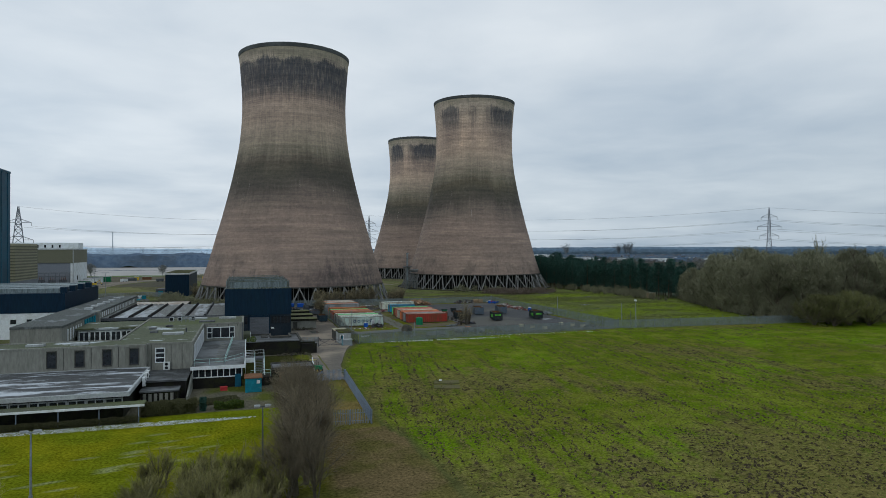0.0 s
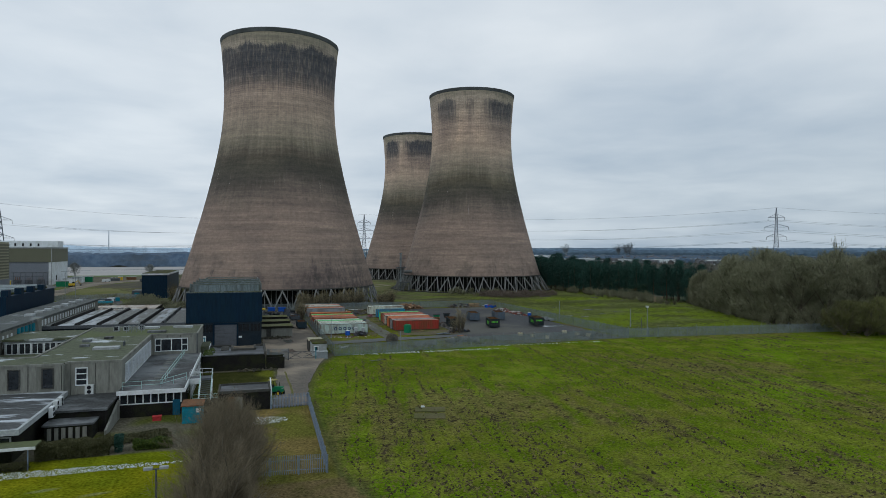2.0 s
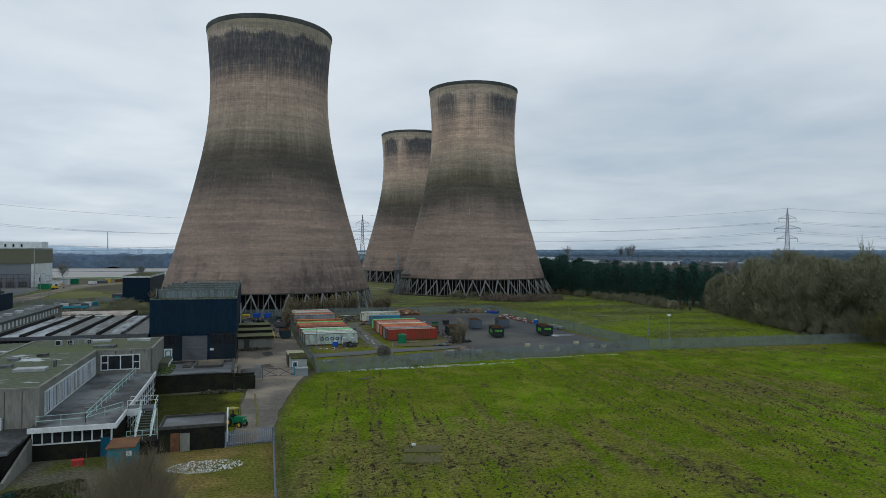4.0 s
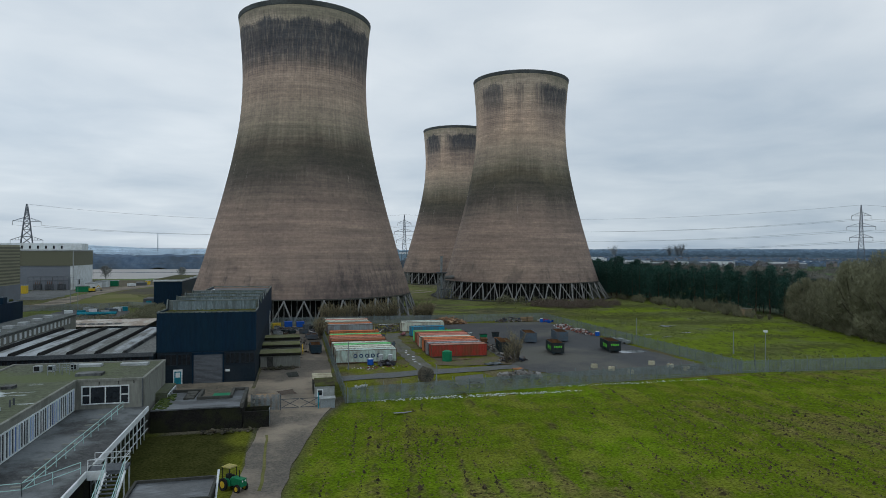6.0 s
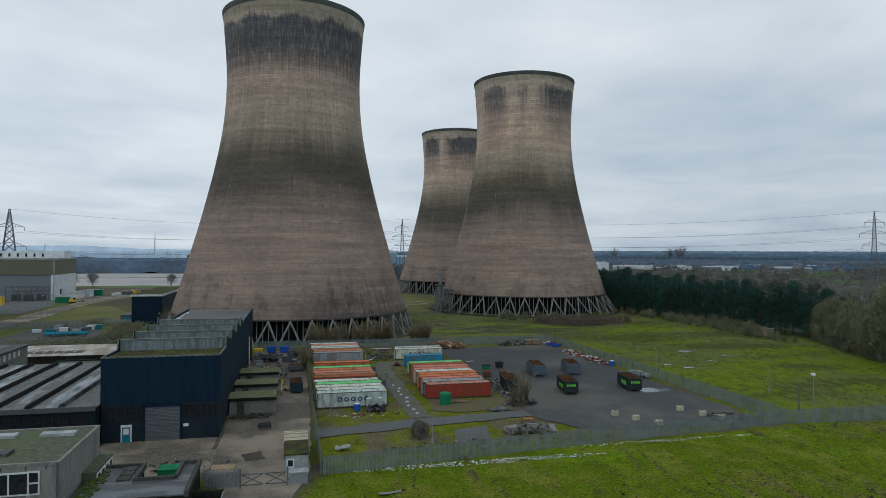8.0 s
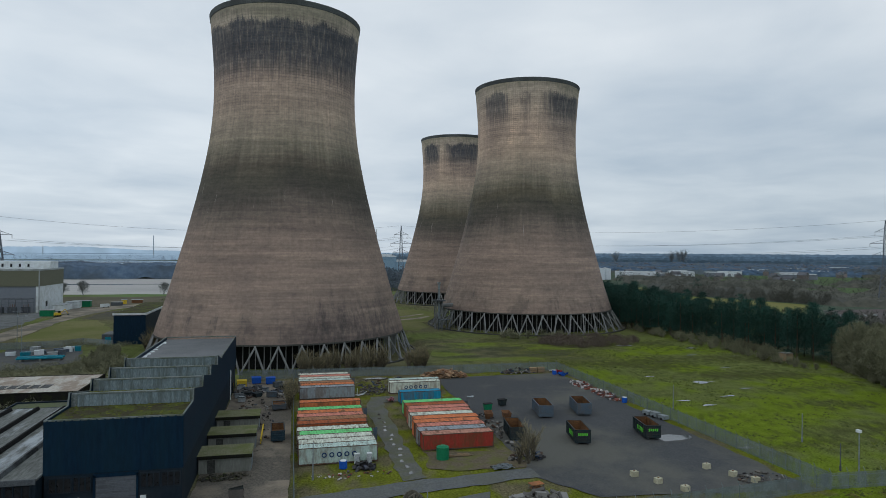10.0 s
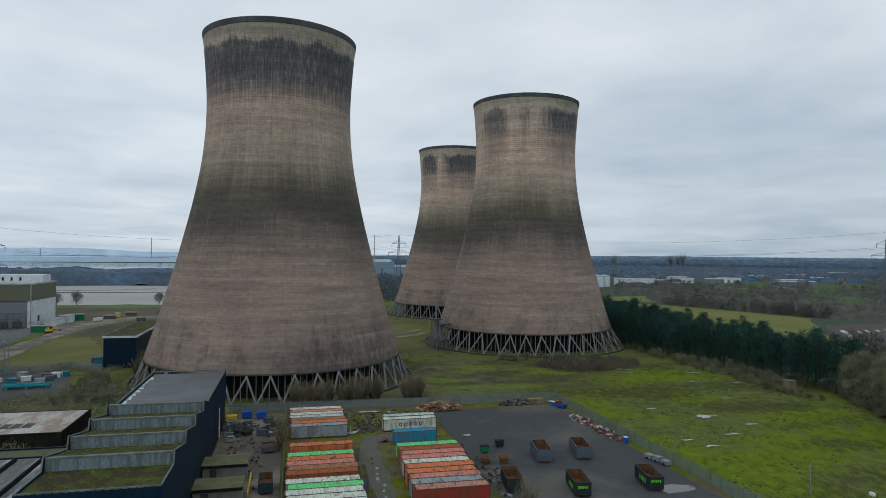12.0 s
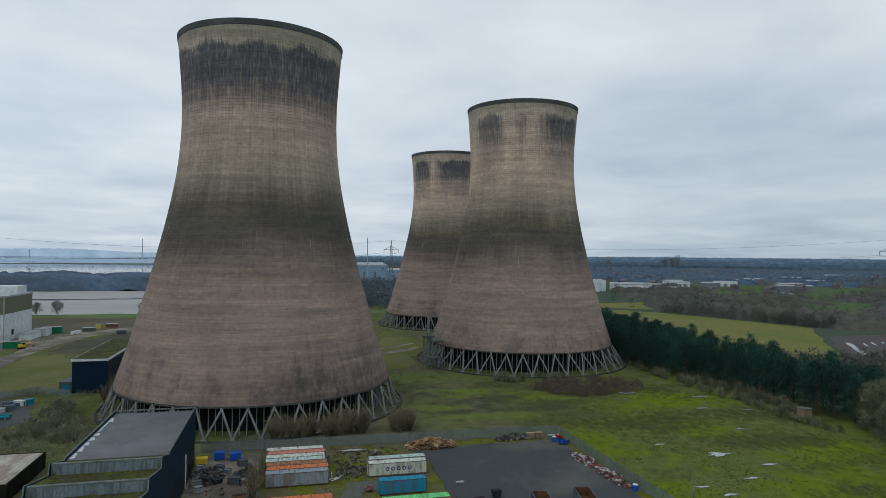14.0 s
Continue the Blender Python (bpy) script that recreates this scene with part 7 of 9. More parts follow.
# ---- vegetation ----
def rotated(d, r, lo, hi, up=0.0):
    """A direction turned away from d by an angle between lo and hi, drawn upwards a little."""
    a = radians(r.uniform(lo, hi))
    s = d.cross(Vector((r.uniform(-1, 1), r.uniform(-1, 1), r.uniform(-1, 1)))).normalized()
    q = d * math.cos(a) + s * math.sin(a) + Vector((0, 0, up))
    return q.normalized()


def bare_tree(seed, h, stems, kids, twig_w, lean=12, spread=(22, 55), first=0.35, dome=0.0):
    """Limbs and twigs of a leafless tree, as two meshes' verts and faces."""
    r = random.Random(seed)
    lv, lf, tv, tf = [], [], [], []

    def limb(p, q, r0, r1):
        d = (q - p).normalized()
        s = d.cross(Vector((0.3, 0.9, 0.1))).normalized()
        u = s.cross(d)
        k = len(lv)
        for c, rad in ((p, r0), (q, r1)):
            for a in (0, 2.094, 4.189):
                lv.append(tuple(c + (s * math.cos(a) + u * math.sin(a)) * rad))
        for i in range(3):
            lf.append((k + i, k + (i + 1) % 3, k + 3 + (i + 1) % 3, k + 3 + i))

    def twig(p, q, w):
        s = (q - p).cross(Vector((r.uniform(-1, 1), r.uniform(-1, 1), r.uniform(-1, 1)))).normalized() * w
        k = len(tv)
        tv.extend((tuple(p - s), tuple(p + s), tuple(q)))
        tf.append((k, k + 1, k + 2))

    def grow(p, d, ln, rad, lev):
        q = p + d * ln
        if dome and lev > 0:  # shoots stop at the rounded outline of the crown
            over = (math.hypot(q.x, q.y) / (dome * h)) ** 2 + (max(0.0, q.z - 0.42 * h) / (0.44 * h)) ** 2
            if over > 1.0:
                ln *= max(0.25, 1.0 - 0.9 * (over - 1.0)) * r.uniform(0.7, 1.0)
                q = p + d * ln
        if lev <= 1:
            limb(p, q, rad, rad * 0.55)
        else:
            twig(p, q, max(twig_w, rad * 0.5))
        if lev >= len(kids):
            return
        for i in range(kids[lev]):
            f = first + (1 - first) * (i + r.random()) / kids[lev] if lev == 0 else r.uniform(0.25, 1.0)
            b = p + d * ln * f
            grow(b, rotated(d, r, *spread, up=0.12), ln * r.uniform(0.38, 0.62), rad * (0.5 if lev == 0 else 0.4), lev + 1)

    for s in range(stems):
        a = r.uniform(0, 6.283)
        base = Vector((math.cos(a), math.sin(a), 0)) * (0.35 * (stems > 1)) * r.random()
        grow(base, rotated(Vector((0, 0, 1)), r, 0, lean), h * r.uniform(0.62, 0.8), h * 0.014, 0)
    return lv, lf, tv, tf


def tree_thing(name, seed, label, category, group, bark, twigs, **k):
    lv, lf, tv, tf = bare_tree(seed, **k)
    t = thing(name, (0, 0), 0, label, category, group)
    new("trunk", raw("trunk", lv, lf, bark)).parent = t
    new("crown", raw("crown", tv, tf, twigs)).parent = t
    return t


def scatter(protos, places, r, s=(0.8, 1.2)):
    """Copies of the prototypes at the places; the prototypes themselves take the first ones."""
    used = set()
    for i, (x, y) in enumerate(places):
        p = protos[i % len(protos)]
        k = r.uniform(*s)
        m = Matrix.Translation((x, y, -0.05)) @ Matrix.Rotation(r.uniform(0, 6.28), 4, "Z")
        if i < len(protos):
            p.matrix_basis = m @ Matrix.Diagonal((k, k, k * r.uniform(0.9, 1.1), 1))
        else:
            c = copy_thing(p, m)
            c.scale = (k, k, k * r.uniform(0.9, 1.1))


rv = random.Random(21)
M["scrubtwig"] = leafmat("grey_scrub_twigs", (0.125, 0.098, 0.062), (0.205, 0.164, 0.108))
bare = [tree_thing("bare_tree", 100 + i, "leafless grey-brown tree in a dense winter wood", "tree", "winter wood beside the field", M["bark"], M["twig"],
                   h=20.5, stems=2 + i % 3, kids=(12, 8, 8, 7), twig_w=0.042, spread=(25, 62), first=0.12, dome=0.30) for i in range(5)]


def wood_edge(y):
    """West edge of the winter wood."""
    return float(np.interp(y, [128, 138, 144, 152, 165, 198, 225, 245, 262], [215, 192, 172, 158, 157, 167, 178, 190, 205]))


places = []
for y in np.arange(131, 236, 5.2):
    x = wood_edge(y)
    while x < 262:
        if rv.random() < (1.0 if x < wood_edge(y) + 32 else 0.45):
            places.append((x + rv.uniform(-1.8, 1.8), y + rv.uniform(-1.8, 1.8)))
        x += 5.6
scatter(bare, [p for p in places if p[1] < 200], rv, (0.82, 1.2))
far_bare = [tree_thing("bare_tree", 110 + i, "smaller leafless olive-brown tree at the wood's end", "tree", "winter wood beside the field", M["bark"], M["twig"],
                       h=14.2, stems=3, kids=(10, 8, 8, 6), twig_w=0.042, spread=(25, 62), first=0.1, dome=0.34) for i in range(3)]
scatter(far_bare, [p for p in places if p[1] >= 200], rv, (0.82, 1.15))
hazel = [tree_thing("hazel_bush", 120 + i, "dense rounded leafless bush under the wood's edge", "bush", "bushes along the wood", M["bark"], M["twig"],
                    h=6.0, stems=8, kids=(8, 7, 5), twig_w=0.045, lean=42, spread=(20, 60), first=0.08) for i in range(3)]
scatter(hazel, [(wood_edge(y) - 0.5 + rv.uniform(-1.5, 1.5), y) for y in np.arange(141, 240, 1.9)], rv, (0.75, 1.3))
scatter([copy_thing(h, pose(0, 0, 0)) for h in hazel], [(176.5 - (y - 252) * 0.07 + rv.uniform(-2.5, 2.0), y) for y in np.arange(251, 300, 2.6)], rv, (0.38, 0.66))
olive_tree = tree_thing("willow_bush", 131, "olive-tinged rounded leafless willow at the wood's edge", "tree", "", M["bark"], M["olivetwig"],
                        h=8.6, stems=12, kids=(9, 8, 8), twig_w=0.035, lean=52, first=0.06, dome=0.55)
scatter([olive_tree], [(158, 139.5), (154.5, 142.5), (164, 139.5), (161, 144), (169, 138)], rv, (1.2, 1.4))
poplar = [tree_thing("poplar_tree", 135 + i, "tall narrow leafless poplar behind the winter wood", "tree", "poplars behind the wood", M["bark"], M["twig"],
                     h=24, stems=1, kids=(16, 8, 6), twig_w=0.07, lean=4, spread=(12, 30), first=0.2) for i in range(2)]
scatter(poplar, [(254, 156), (261, 161), (268, 158), (249, 170), (275, 166), (262, 186), (236, 214)], rv, (0.95, 1.15))
brush = [tree_thing("bramble_bush", 140 + i, "low brown leafless bramble bush", "bush", "brown bushes round the works", M["bark"], M["twig"],
                    h=2.6, stems=9, kids=(6, 6, 4), twig_w=0.035, lean=60, spread=(25, 70), first=0.1) for i in range(3)]
places = [(wood_edge(y) - 2.5 + rv.uniform(-1.5, 1.0), y) for y in np.arange(143, 245, 2.6)]
places += [(169 + rv.uniform(-3.5, 1.5), y) for y in np.arange(232, 345, 2.8)]
places += [(rv.uniform(100, 132), rv.uniform(310, 316)) for i in range(14)]
places += [p for p in ((rv.uniform(-36, -12), rv.uniform(262, 302)) for i in range(110)) if math.hypot(p[0] - 20.6, p[1] - 304.2) > 51]
scatter(brush, places, rv, (0.7, 1.35))

willow = [tree_thing("willow_scrub", 150 + i, "pale brown upright willow scrub by the tower foot", "bush", "willow scrub round the tower", M["bark"], M["drytwig"],
                     h=6.2, stems=11, kids=(7, 7), twig_w=0.019, lean=26, spread=(12, 34), first=0.15) for i in range(3)]
places = [(rv.uniform(25, 49), rv.uniform(254, 259)) for i in range(50)] + [(rv.uniform(55.5, 61.5), rv.uniform(254.5, 260)) for i in range(20)]
places += [(23.2 + rv.uniform(-0.6, 0.3), y) for y in (214, 216.5, 219, 221, 224, 226.5)]
places += [(59.5, 171.8), (60.8, 173.0), (58.0, 172.0)]
places += [(rv.uniform(-26, -18), rv.uniform(300, 318)) for i in range(8)]
scatter(willow, places, rv, (0.5, 0.95))
small = [tree_thing("scrub_tree", 160 + i, "dense grey-brown leafless scrub tree at the lawn edge", "tree", "scrub trees beside the lawn", M["bark"], M["scrubtwig"],
                    h=6.6, stems=6, kids=(11, 9, 11), twig_w=0.0085, lean=24, spread=(18, 45), first=0.25) for i in range(4)]
places = [(y * rv.uniform(0.055, 0.10), y) for y in np.arange(54, 80, 1.3)] + [(y * rv.uniform(0.065, 0.095), y) for y in np.arange(68, 80, 1.6)]
scatter(small, places, rv, (0.78, 1.12))
M["olivescrub"] = leafmat("olive_scrub_twigs", (0.155, 0.142, 0.05), (0.255, 0.228, 0.092))
low = [tree_thing("low_scrub", 170 + i, "low brown leafless scrub on the lawn's near edge", "bush", "low scrub by the lawn", M["bark"], M["olivescrub"],
                  h=2.7, stems=9, kids=(8, 6, 3), twig_w=0.013, lean=30, spread=(14, 40), first=0.2) for i in range(2)]
places = [(x + rv.uniform(-0.7, 0.7), rv.uniform(44, 56) - 0.12 * (x + 8)) for x in np.arange(-30, 2, 0.75)] + [(rv.uniform(-9, 2.5), rv.uniform(50, 64)) for i in range(34)]
scatter(low, places, rv, (0.7, 1.2))


def conifer(seed):
    r = random.Random(seed)
    t = thing("pine_tree", (0, 0), 0, "dark green pine in a dense plantation belt", "tree", "pine belt beside the pasture")
    part("trunk", br((0, 0, 0), (r.uniform(-0.4, 0.4), r.uniform(-0.4, 0.4), 15.5), 0.22, n=5, r2=0.06), M["pinebark"], t)
    vs, fs = [], []
    for i in range(78):
        f = r.random() ** 0.8
        z = 2.2 + 14.2 * f
        rad = 3.6 * (1 - f) ** 0.5 * r.uniform(0.25, 1.05) + 0.15
        a = r.uniform(0, 6.283)
        c = Vector((math.cos(a) * rad, math.sin(a) * rad, z))
        for j in range(46):
            p = c + Vector((r.gauss(0, 0.72), r.gauss(0, 0.72), r.gauss(0, 0.4)))
            u = Vector((r.uniform(-1, 1), r.uniform(-1, 1), r.uniform(-0.4, 0.9))).normalized() * r.uniform(0.3, 0.7)
            w = u.cross(Vector((r.uniform(-1, 1), r.uniform(-1, 1), r.uniform(-1, 1)))).normalized() * r.uniform(0.06, 0.13)
            k = len(vs)
            vs.extend((tuple(p - w), tuple(p + w), tuple(p + u)))
            fs.append((k, k + 1, k + 2))
    new("crown", raw("crown", vs, fs, M["needle"])).parent = t
    return t


pines = [conifer(200 + i) for i in range(5)]
places = []
for y in np.arange(234, 540, 5.0):
    x = float(np.interp(y, [234, 250, 262, 296, 315], [183, 180, 180, 176, 171])) + rv.uniform(-1.2, 1.2)
    while x < 171 + 23:
        places.append((x + rv.uniform(-1.3, 1.3), y + rv.uniform(-1.6, 1.6)))
        x += 5.4
scatter(pines, [p for p in places if p[1] < 320], rv, (0.78, 1.02))
pines_far = [copy_thing(p, pose(0, 0, 0)) for p in pines]
scatter(pines_far, [p for p in places if p[1] >= 320], rv, (0.88, 1.12))


def leafy_hedge(name, pts, w, h, material, label, seed, n_per=230, cat="hedge"):
    """A clipped or loose hedge along a line: very many small leaves in an uneven body."""
    r = random.Random(seed)
    vs, fs = [], []
    for k in range(len(pts) - 1):
        a, b = Vector(pts[k]), Vector(pts[k + 1])
        L_ = (b - a).length
        d = (b - a).normalized()
        s_ = Vector((-d.y, d.x))
        for i in range(int(n_per * L_)):
            t_, u = r.random(), r.uniform(-1, 1)
            p2 = a + d * (L_ * t_) + s_ * (u * w / 2)
            top = h * (0.86 + 0.22 * noise.noise((p2.x * 0.8, p2.y * 0.8, seed))) * (1 - 0.25 * abs(u) ** 3)
            z = top * (1 - r.random() ** 2.2)
            p = Vector((p2.x, p2.y, z))
            e = Vector((r.uniform(-1, 1), r.uniform(-1, 1), r.uniform(-0.6, 1))).normalized() * r.uniform(0.07, 0.17)
            f = e.cross(Vector((r.uniform(-1, 1), r.uniform(-1, 1), r.uniform(-1, 1)))).normalized() * r.uniform(0.06, 0.13)
            j = len(vs)
            vs.extend((tuple(p - f), tuple(p + f), tuple(p + e)))
            fs.append((j, j + 1, j + 2))
    return tagged(new(name, raw(name, vs, fs, material)), label, cat)


leafy_hedge("hedge", [(-13.2, 89.6), (-6.6, 90.2)], 1.9, 2.0, M["hedge"], "clipped brown-green hedge before the offices", 1, 2600)
leafy_hedge("shrub", [(-6.2, 90.6), (-5.4, 90.7)], 1.5, 1.9, M["needle"], "dark green evergreen shrub at the hedge end", 2, 2000, "shrub")
leafy_hedge("shrub", [(-4.4, 90.7), (-0.6, 90.8)], 1.5, 1.1, M["shrub"], "yellow-green low shrub beside the hedge", 3, 1200, "shrub")
leafy_hedge("hedge", [(-42, 86.2), (-13.0, 86.5)], 1.0, 0.9, M["hedge"], "low loose hedge under the canopy", 4, 700)
leafy_hedge("shrub", [(-8, 93.5), (-1.5, 96)], 3.0, 0.5, M["hedge"], "rough brown bed of low plants by the wall", 5, 700, "shrub")


# ---- pylons, wires, masts ----
def pylon(at, h, turn, tiers, label):
    t = thing("pylon", at, turn, label, "pylon", "electricity pylons")
    m_ = M["pylon"]
    stout = tiers[0][0] < 0.5
    prof_ = [(0, 6.0), (h * 0.3, 4.4), (h * 0.54, 3.2), (h * 0.8, 1.7), (h, 0.3)] if stout else [(0, 4.2), (h * 0.28, 2.6), (h * 0.56, 1.35), (h * 0.86, 0.75), (h, 0.12)]

    def half(z):
        return float(np.interp(z, [p[0] for p in prof_], [p[1] for p in prof_]))
    for sx in (-1, 1):
        for sy in (-1, 1):
            leg = bmesh.new()
            for (z0, r0), (z1, r1) in zip(prof_, prof_[1:]):
                bar(leg, (sx * r0, sy * r0, z0), (sx * r1, sy * r1, z1), 0.42 if stout else 0.30)
            part("leg", leg, m_, t)
    zs = [0]
    while zs[-1] < h * 0.96:
        zs.append(zs[-1] + max(1.6, half(zs[-1]) * 1.7))
    lace, lw = bmesh.new(), 0.24 if stout else 0.14
    for z0, z1 in zip(zs, zs[1:]):
        z1 = min(z1, h)
        a, b = half(z0), half(z1)
        for q in ((1, 0), (-1, 0), (0, 1), (0, -1)):
            def pt(r_, s, z):
                return (q[0] * r_ + q[1] * s * r_, q[1] * r_ + q[0] * s * r_, z)
            bar(lace, pt(a, -1, z0), pt(b, 1, z1), lw), bar(lace, pt(a, 1, z0), pt(b, -1, z1), lw), bar(lace, pt(b, -1, z1), pt(b, 1, z1), lw)
    tagged(part("lattice", lace, m_, t), kind="stuff")
    for f, w in tiers:
        for s in (-1, 1):
            arm = bmesh.new()
            z, r_ = h * f, half(h * f)
            tip = (s * w, 0, z)
            for y in (-1, 1):
                bar(arm, (s * r_, y * r_, z), tip, 0.18), bar(arm, (s * r_, y * r_ * 0.9, z + h * 0.045), tip, 0.18)
                for k in range(1, 4):
                    g = k / 4
                    bar(arm, (s * (r_ + (w - r_) * g), y * r_ * (1 - g), z), (s * (r_ + (w - r_) * g), y * r_ * 0.9 * (1 - g), z + h * 0.035 * (1 - g)), 0.06)
            a_ = part("cross_arm", arm, m_, t)
            part("insulator", br((s * w, 0, z), (s * w, 0, z - 2.6), 0.14, n=6), M["concrete_dark"], a_)
    return t


PY = [(-164.8, 548.4), (117.2, 640.4), (435.0, 448.2), (800, 300)]
PH = [54.4, 57.0, 58.9, 58]
TIERS = [((0.30, 10.2), (0.54, 9.6), (0.78, 8.4))] + [((0.58, 7.4), (0.72, 9.2), (0.86, 6.2))] * 3
PT = []
for i, (x, y) in enumerate(PY):
    a, b = Vector(PY[max(0, i - 1)]), Vector(PY[min(len(PY) - 1, i + 1)])
    d = b - a
    PT.append((17, -9, -45, -60)[i])
    pylon((x, y), PH[i], PT[i], TIERS[i], "tall grey lattice electricity pylon with three cross-arms")
for i in range(len(PY) - 1):
    for tier in range(4):
        for s in ((-1, 1) if tier < 3 else (1,)):
            ends = []
            for k in (i, i + 1):
                f, w = TIERS[k][tier] if tier < 3 else (1.0, 0.0)
                c = Matrix.Rotation(radians(PT[k]), 3, "Z") @ Vector((s * w, 0, 0))
                ends.append(Vector((PY[k][0] + c.x, PY[k][1] + c.y, PH[k] * f - (2.6 if w else 0))))
            bm = bmesh.new()
            ring0 = None
            for j in range(24):
                g = j / 23
                p = ends[0].lerp(ends[1], g) - Vector((0, 0, 4 * 7.5 * g * (1 - g)))
                ring1 = [bm.verts.new(p + Vector((0, 0.07 * math.cos(a), 0.07 * math.sin(a)))) for a in (0, 2.094, 4.189)]
                if ring0:
                    for k in range(3):
                        bm.faces.new((ring0[k], ring0[(k + 1) % 3], ring1[(k + 1) % 3], ring1[k]))
                ring0 = ring1
            single("power_line", bm, M["pylon"], "thin sagging power line between pylons", "cable", "power lines")
for x, y, h in ((155.8, 1116, 71),):
    ms = thing("mast", (x, y), 0, "slim pale mast far behind the towers", "mast")
    part("shaft", br((0, 0, 0), (0, 0, h), 0.9, n=6, r2=0.5), M["trim"], ms)
    part("base", br((0, 0, 0), (0, 0, 3), 1.6, n=6), M["concrete"], ms)
riser = thing("pipe_riser", (0, 0), 0, "concrete pipe riser frame beside the cooling tower", "pipework")
for x, y in ((83.2, 344.6), (86.0, 344.6), (83.2, 347.6), (86.0, 347.6)):
    part("column", bx(x, y, 0, x + 0.4, y + 0.4, 12.0), M["leg"], riser)
part("platform", bx(82.8, 344.2, 12.0, 87.4, 348.6, 12.5), M["steel"], riser)
part("riser_pipe", br((85, 346.5, 0), (85, 346.5, 19.5), 0.5, n=12), M["galv"], riser)
part("cap", br((85, 346.5, 19.5), (85, 346.5, 20.1), 0.8, n=12), M["galv"], riser)
part("branch_pipe", br((86, 347, 10), (93, 351, 10), 0.8, n=10), M["leg"], riser)
gh = thing("valve_house", (84.5, 338.5), 15, "dark steel gantry beside the pipe riser", "gantry")
for x in (0, 4):
    for y in (0, 3):
        part("post", br((x, y, 0), (x, y, 4.5), 0.15), M["steel"], gh)
part("top_frame", bx(-0.2, -0.2, 4.5, 4.2, 3.2, 4.8), M["steel"], gh)


# ---- river, far fields and horizon ----
M["farfield"] = mat("stubble_field", (0.128, 0.122, 0.034), (0.178, 0.160, 0.050), 0.1, 0.95, bump=0.0, c3=(0.112, 0.132, 0.025), stain=0.25, amount=0.8, stretch=(1, 0.3, 1))
M["fargreen"] = mat("winter_grass", (0.074, 0.120, 0.034), (0.104, 0.155, 0.046), 0.1, 0.95, bump=0.0, c3=(0.10, 0.10, 0.035), stain=0.1)
M["farbrown"] = mat("waste_ground", (0.085, 0.07, 0.045), (0.12, 0.10, 0.065), 0.2, 0.95, bump=0.0, c3=(0.06, 0.055, 0.035), stain=0.1)
M["plough"] = mat("ploughed_soil", (0.07, 0.055, 0.05), (0.10, 0.08, 0.075), 0.2, 0.95, bump=0.0)
patch("water_river", [(-4400, 1250), (-60, 1250), (60, 1500), (-40, 2380), (-4400, 2380)], 0.06, M["water"], "pale wide river beyond the mud", "water", 8, 60)
patch("mudflat", [(-4000, 618), (-20, 594), (10, 700), (-40, 875), (-4000, 900)], 0.07, M["mud"], "pale tidal mud flats of the river", "mudflat", 6, 25)
patch("water_channel", [(-3000, 742), (-30, 742), (-30, 752), (-3000, 756)], 0.10, M["water"], "thin water channel in the mud", "water", 3, 15)
patch("grass_bank", [(-260, 572), (-90, 568), (-25, 566), (0, 576), (-10, 592), (-260, 596)], 0.08, M["fargreen"], "green river bank", "grass", 3, 12)
patch("road_tower_path", [(62, 378), (73, 381), (85, 388), (92, 398), (92, 402), (84, 394), (73, 386), (62, 383)], 0.09, M["road"], "pale narrow path between the towers", "road", 0.4, 3, 2)
patch("road_tower_path", [(66, 396), (75, 395), (92, 411), (92, 415), (75, 400), (66, 401)], 0.09, M["road"], "pale narrow path between the towers", "road", 0.4, 3, 3)
patch("dry_grass_strip", [(58, 346), (74, 342), (82, 352), (83, 372), (92, 388), (96, 404), (98, 424), (92, 442), (82, 440), (76, 424), (66, 410), (64, 398), (61, 384), (60, 366)], 0.07, M["drygrass"], "dry yellowish grass between the towers", "grass", 1.5, 4, 4)
patch("grass_bank_far", [(40, 575), (130, 580), (140, 600), (40, 600)], 0.08, M["fargreen"], "green strip of grass between the towers", "grass", 2, 12)
patch("waste_ground", [(-140, 485), (-20, 480), (-8, 566), (-150, 572)], 0.07, M["farbrown"], "brown waste ground beyond the works", "ground", 2, 12)
patch("road_works", [(-92, 296), (-78, 296), (-76, 350), (-78, 392), (-78, 430), (-71, 466), (-50, 498), (-28, 520), (-34, 527), (-62, 506), (-84, 480), (-104, 470), (-104, 452), (-88, 436), (-87, 380), (-87, 340)], 0.09, M["road"], "pale dusty works road", "road", 0.8, 8)
patch("field_far", [(205, 300), (252, 306), (280, 339), (306, 372), (332, 405), (361, 437), (352, 480), (346, 494), (323, 552), (300, 585), (262, 560), (235, 420)], 0.06, M["farfield"], "olive stubble field behind the pine belt", "field", 2, 12)
patch("field_far_green", [(270, 590), (310, 600), (362, 566), (420, 600), (380, 660), (250, 650)], 0.06, M["farfield"], "strip of olive meadow", "field", 3, 15)
patch("field_far_green", [(440, 770), (520, 745), (620, 800), (600, 850), (480, 830)], 0.06, M["fargreen"], "green ground round the industrial estate", "field", 3, 15)
patch("field_far_green", [(850, 1120), (960, 1090), (1000, 1180), (900, 1210)], 0.06, M["fargreen"], "small green meadow behind the houses", "field", 3, 15)
patch("field_ploughed", [(274, 312), (281, 336), (307, 368), (336, 400), (372, 404), (480, 402), (440, 318), (330, 296)], 0.06, M["plough"], "dark ploughed field with wet furrows", "field", 1.5, 10)
rf = random.Random(77)
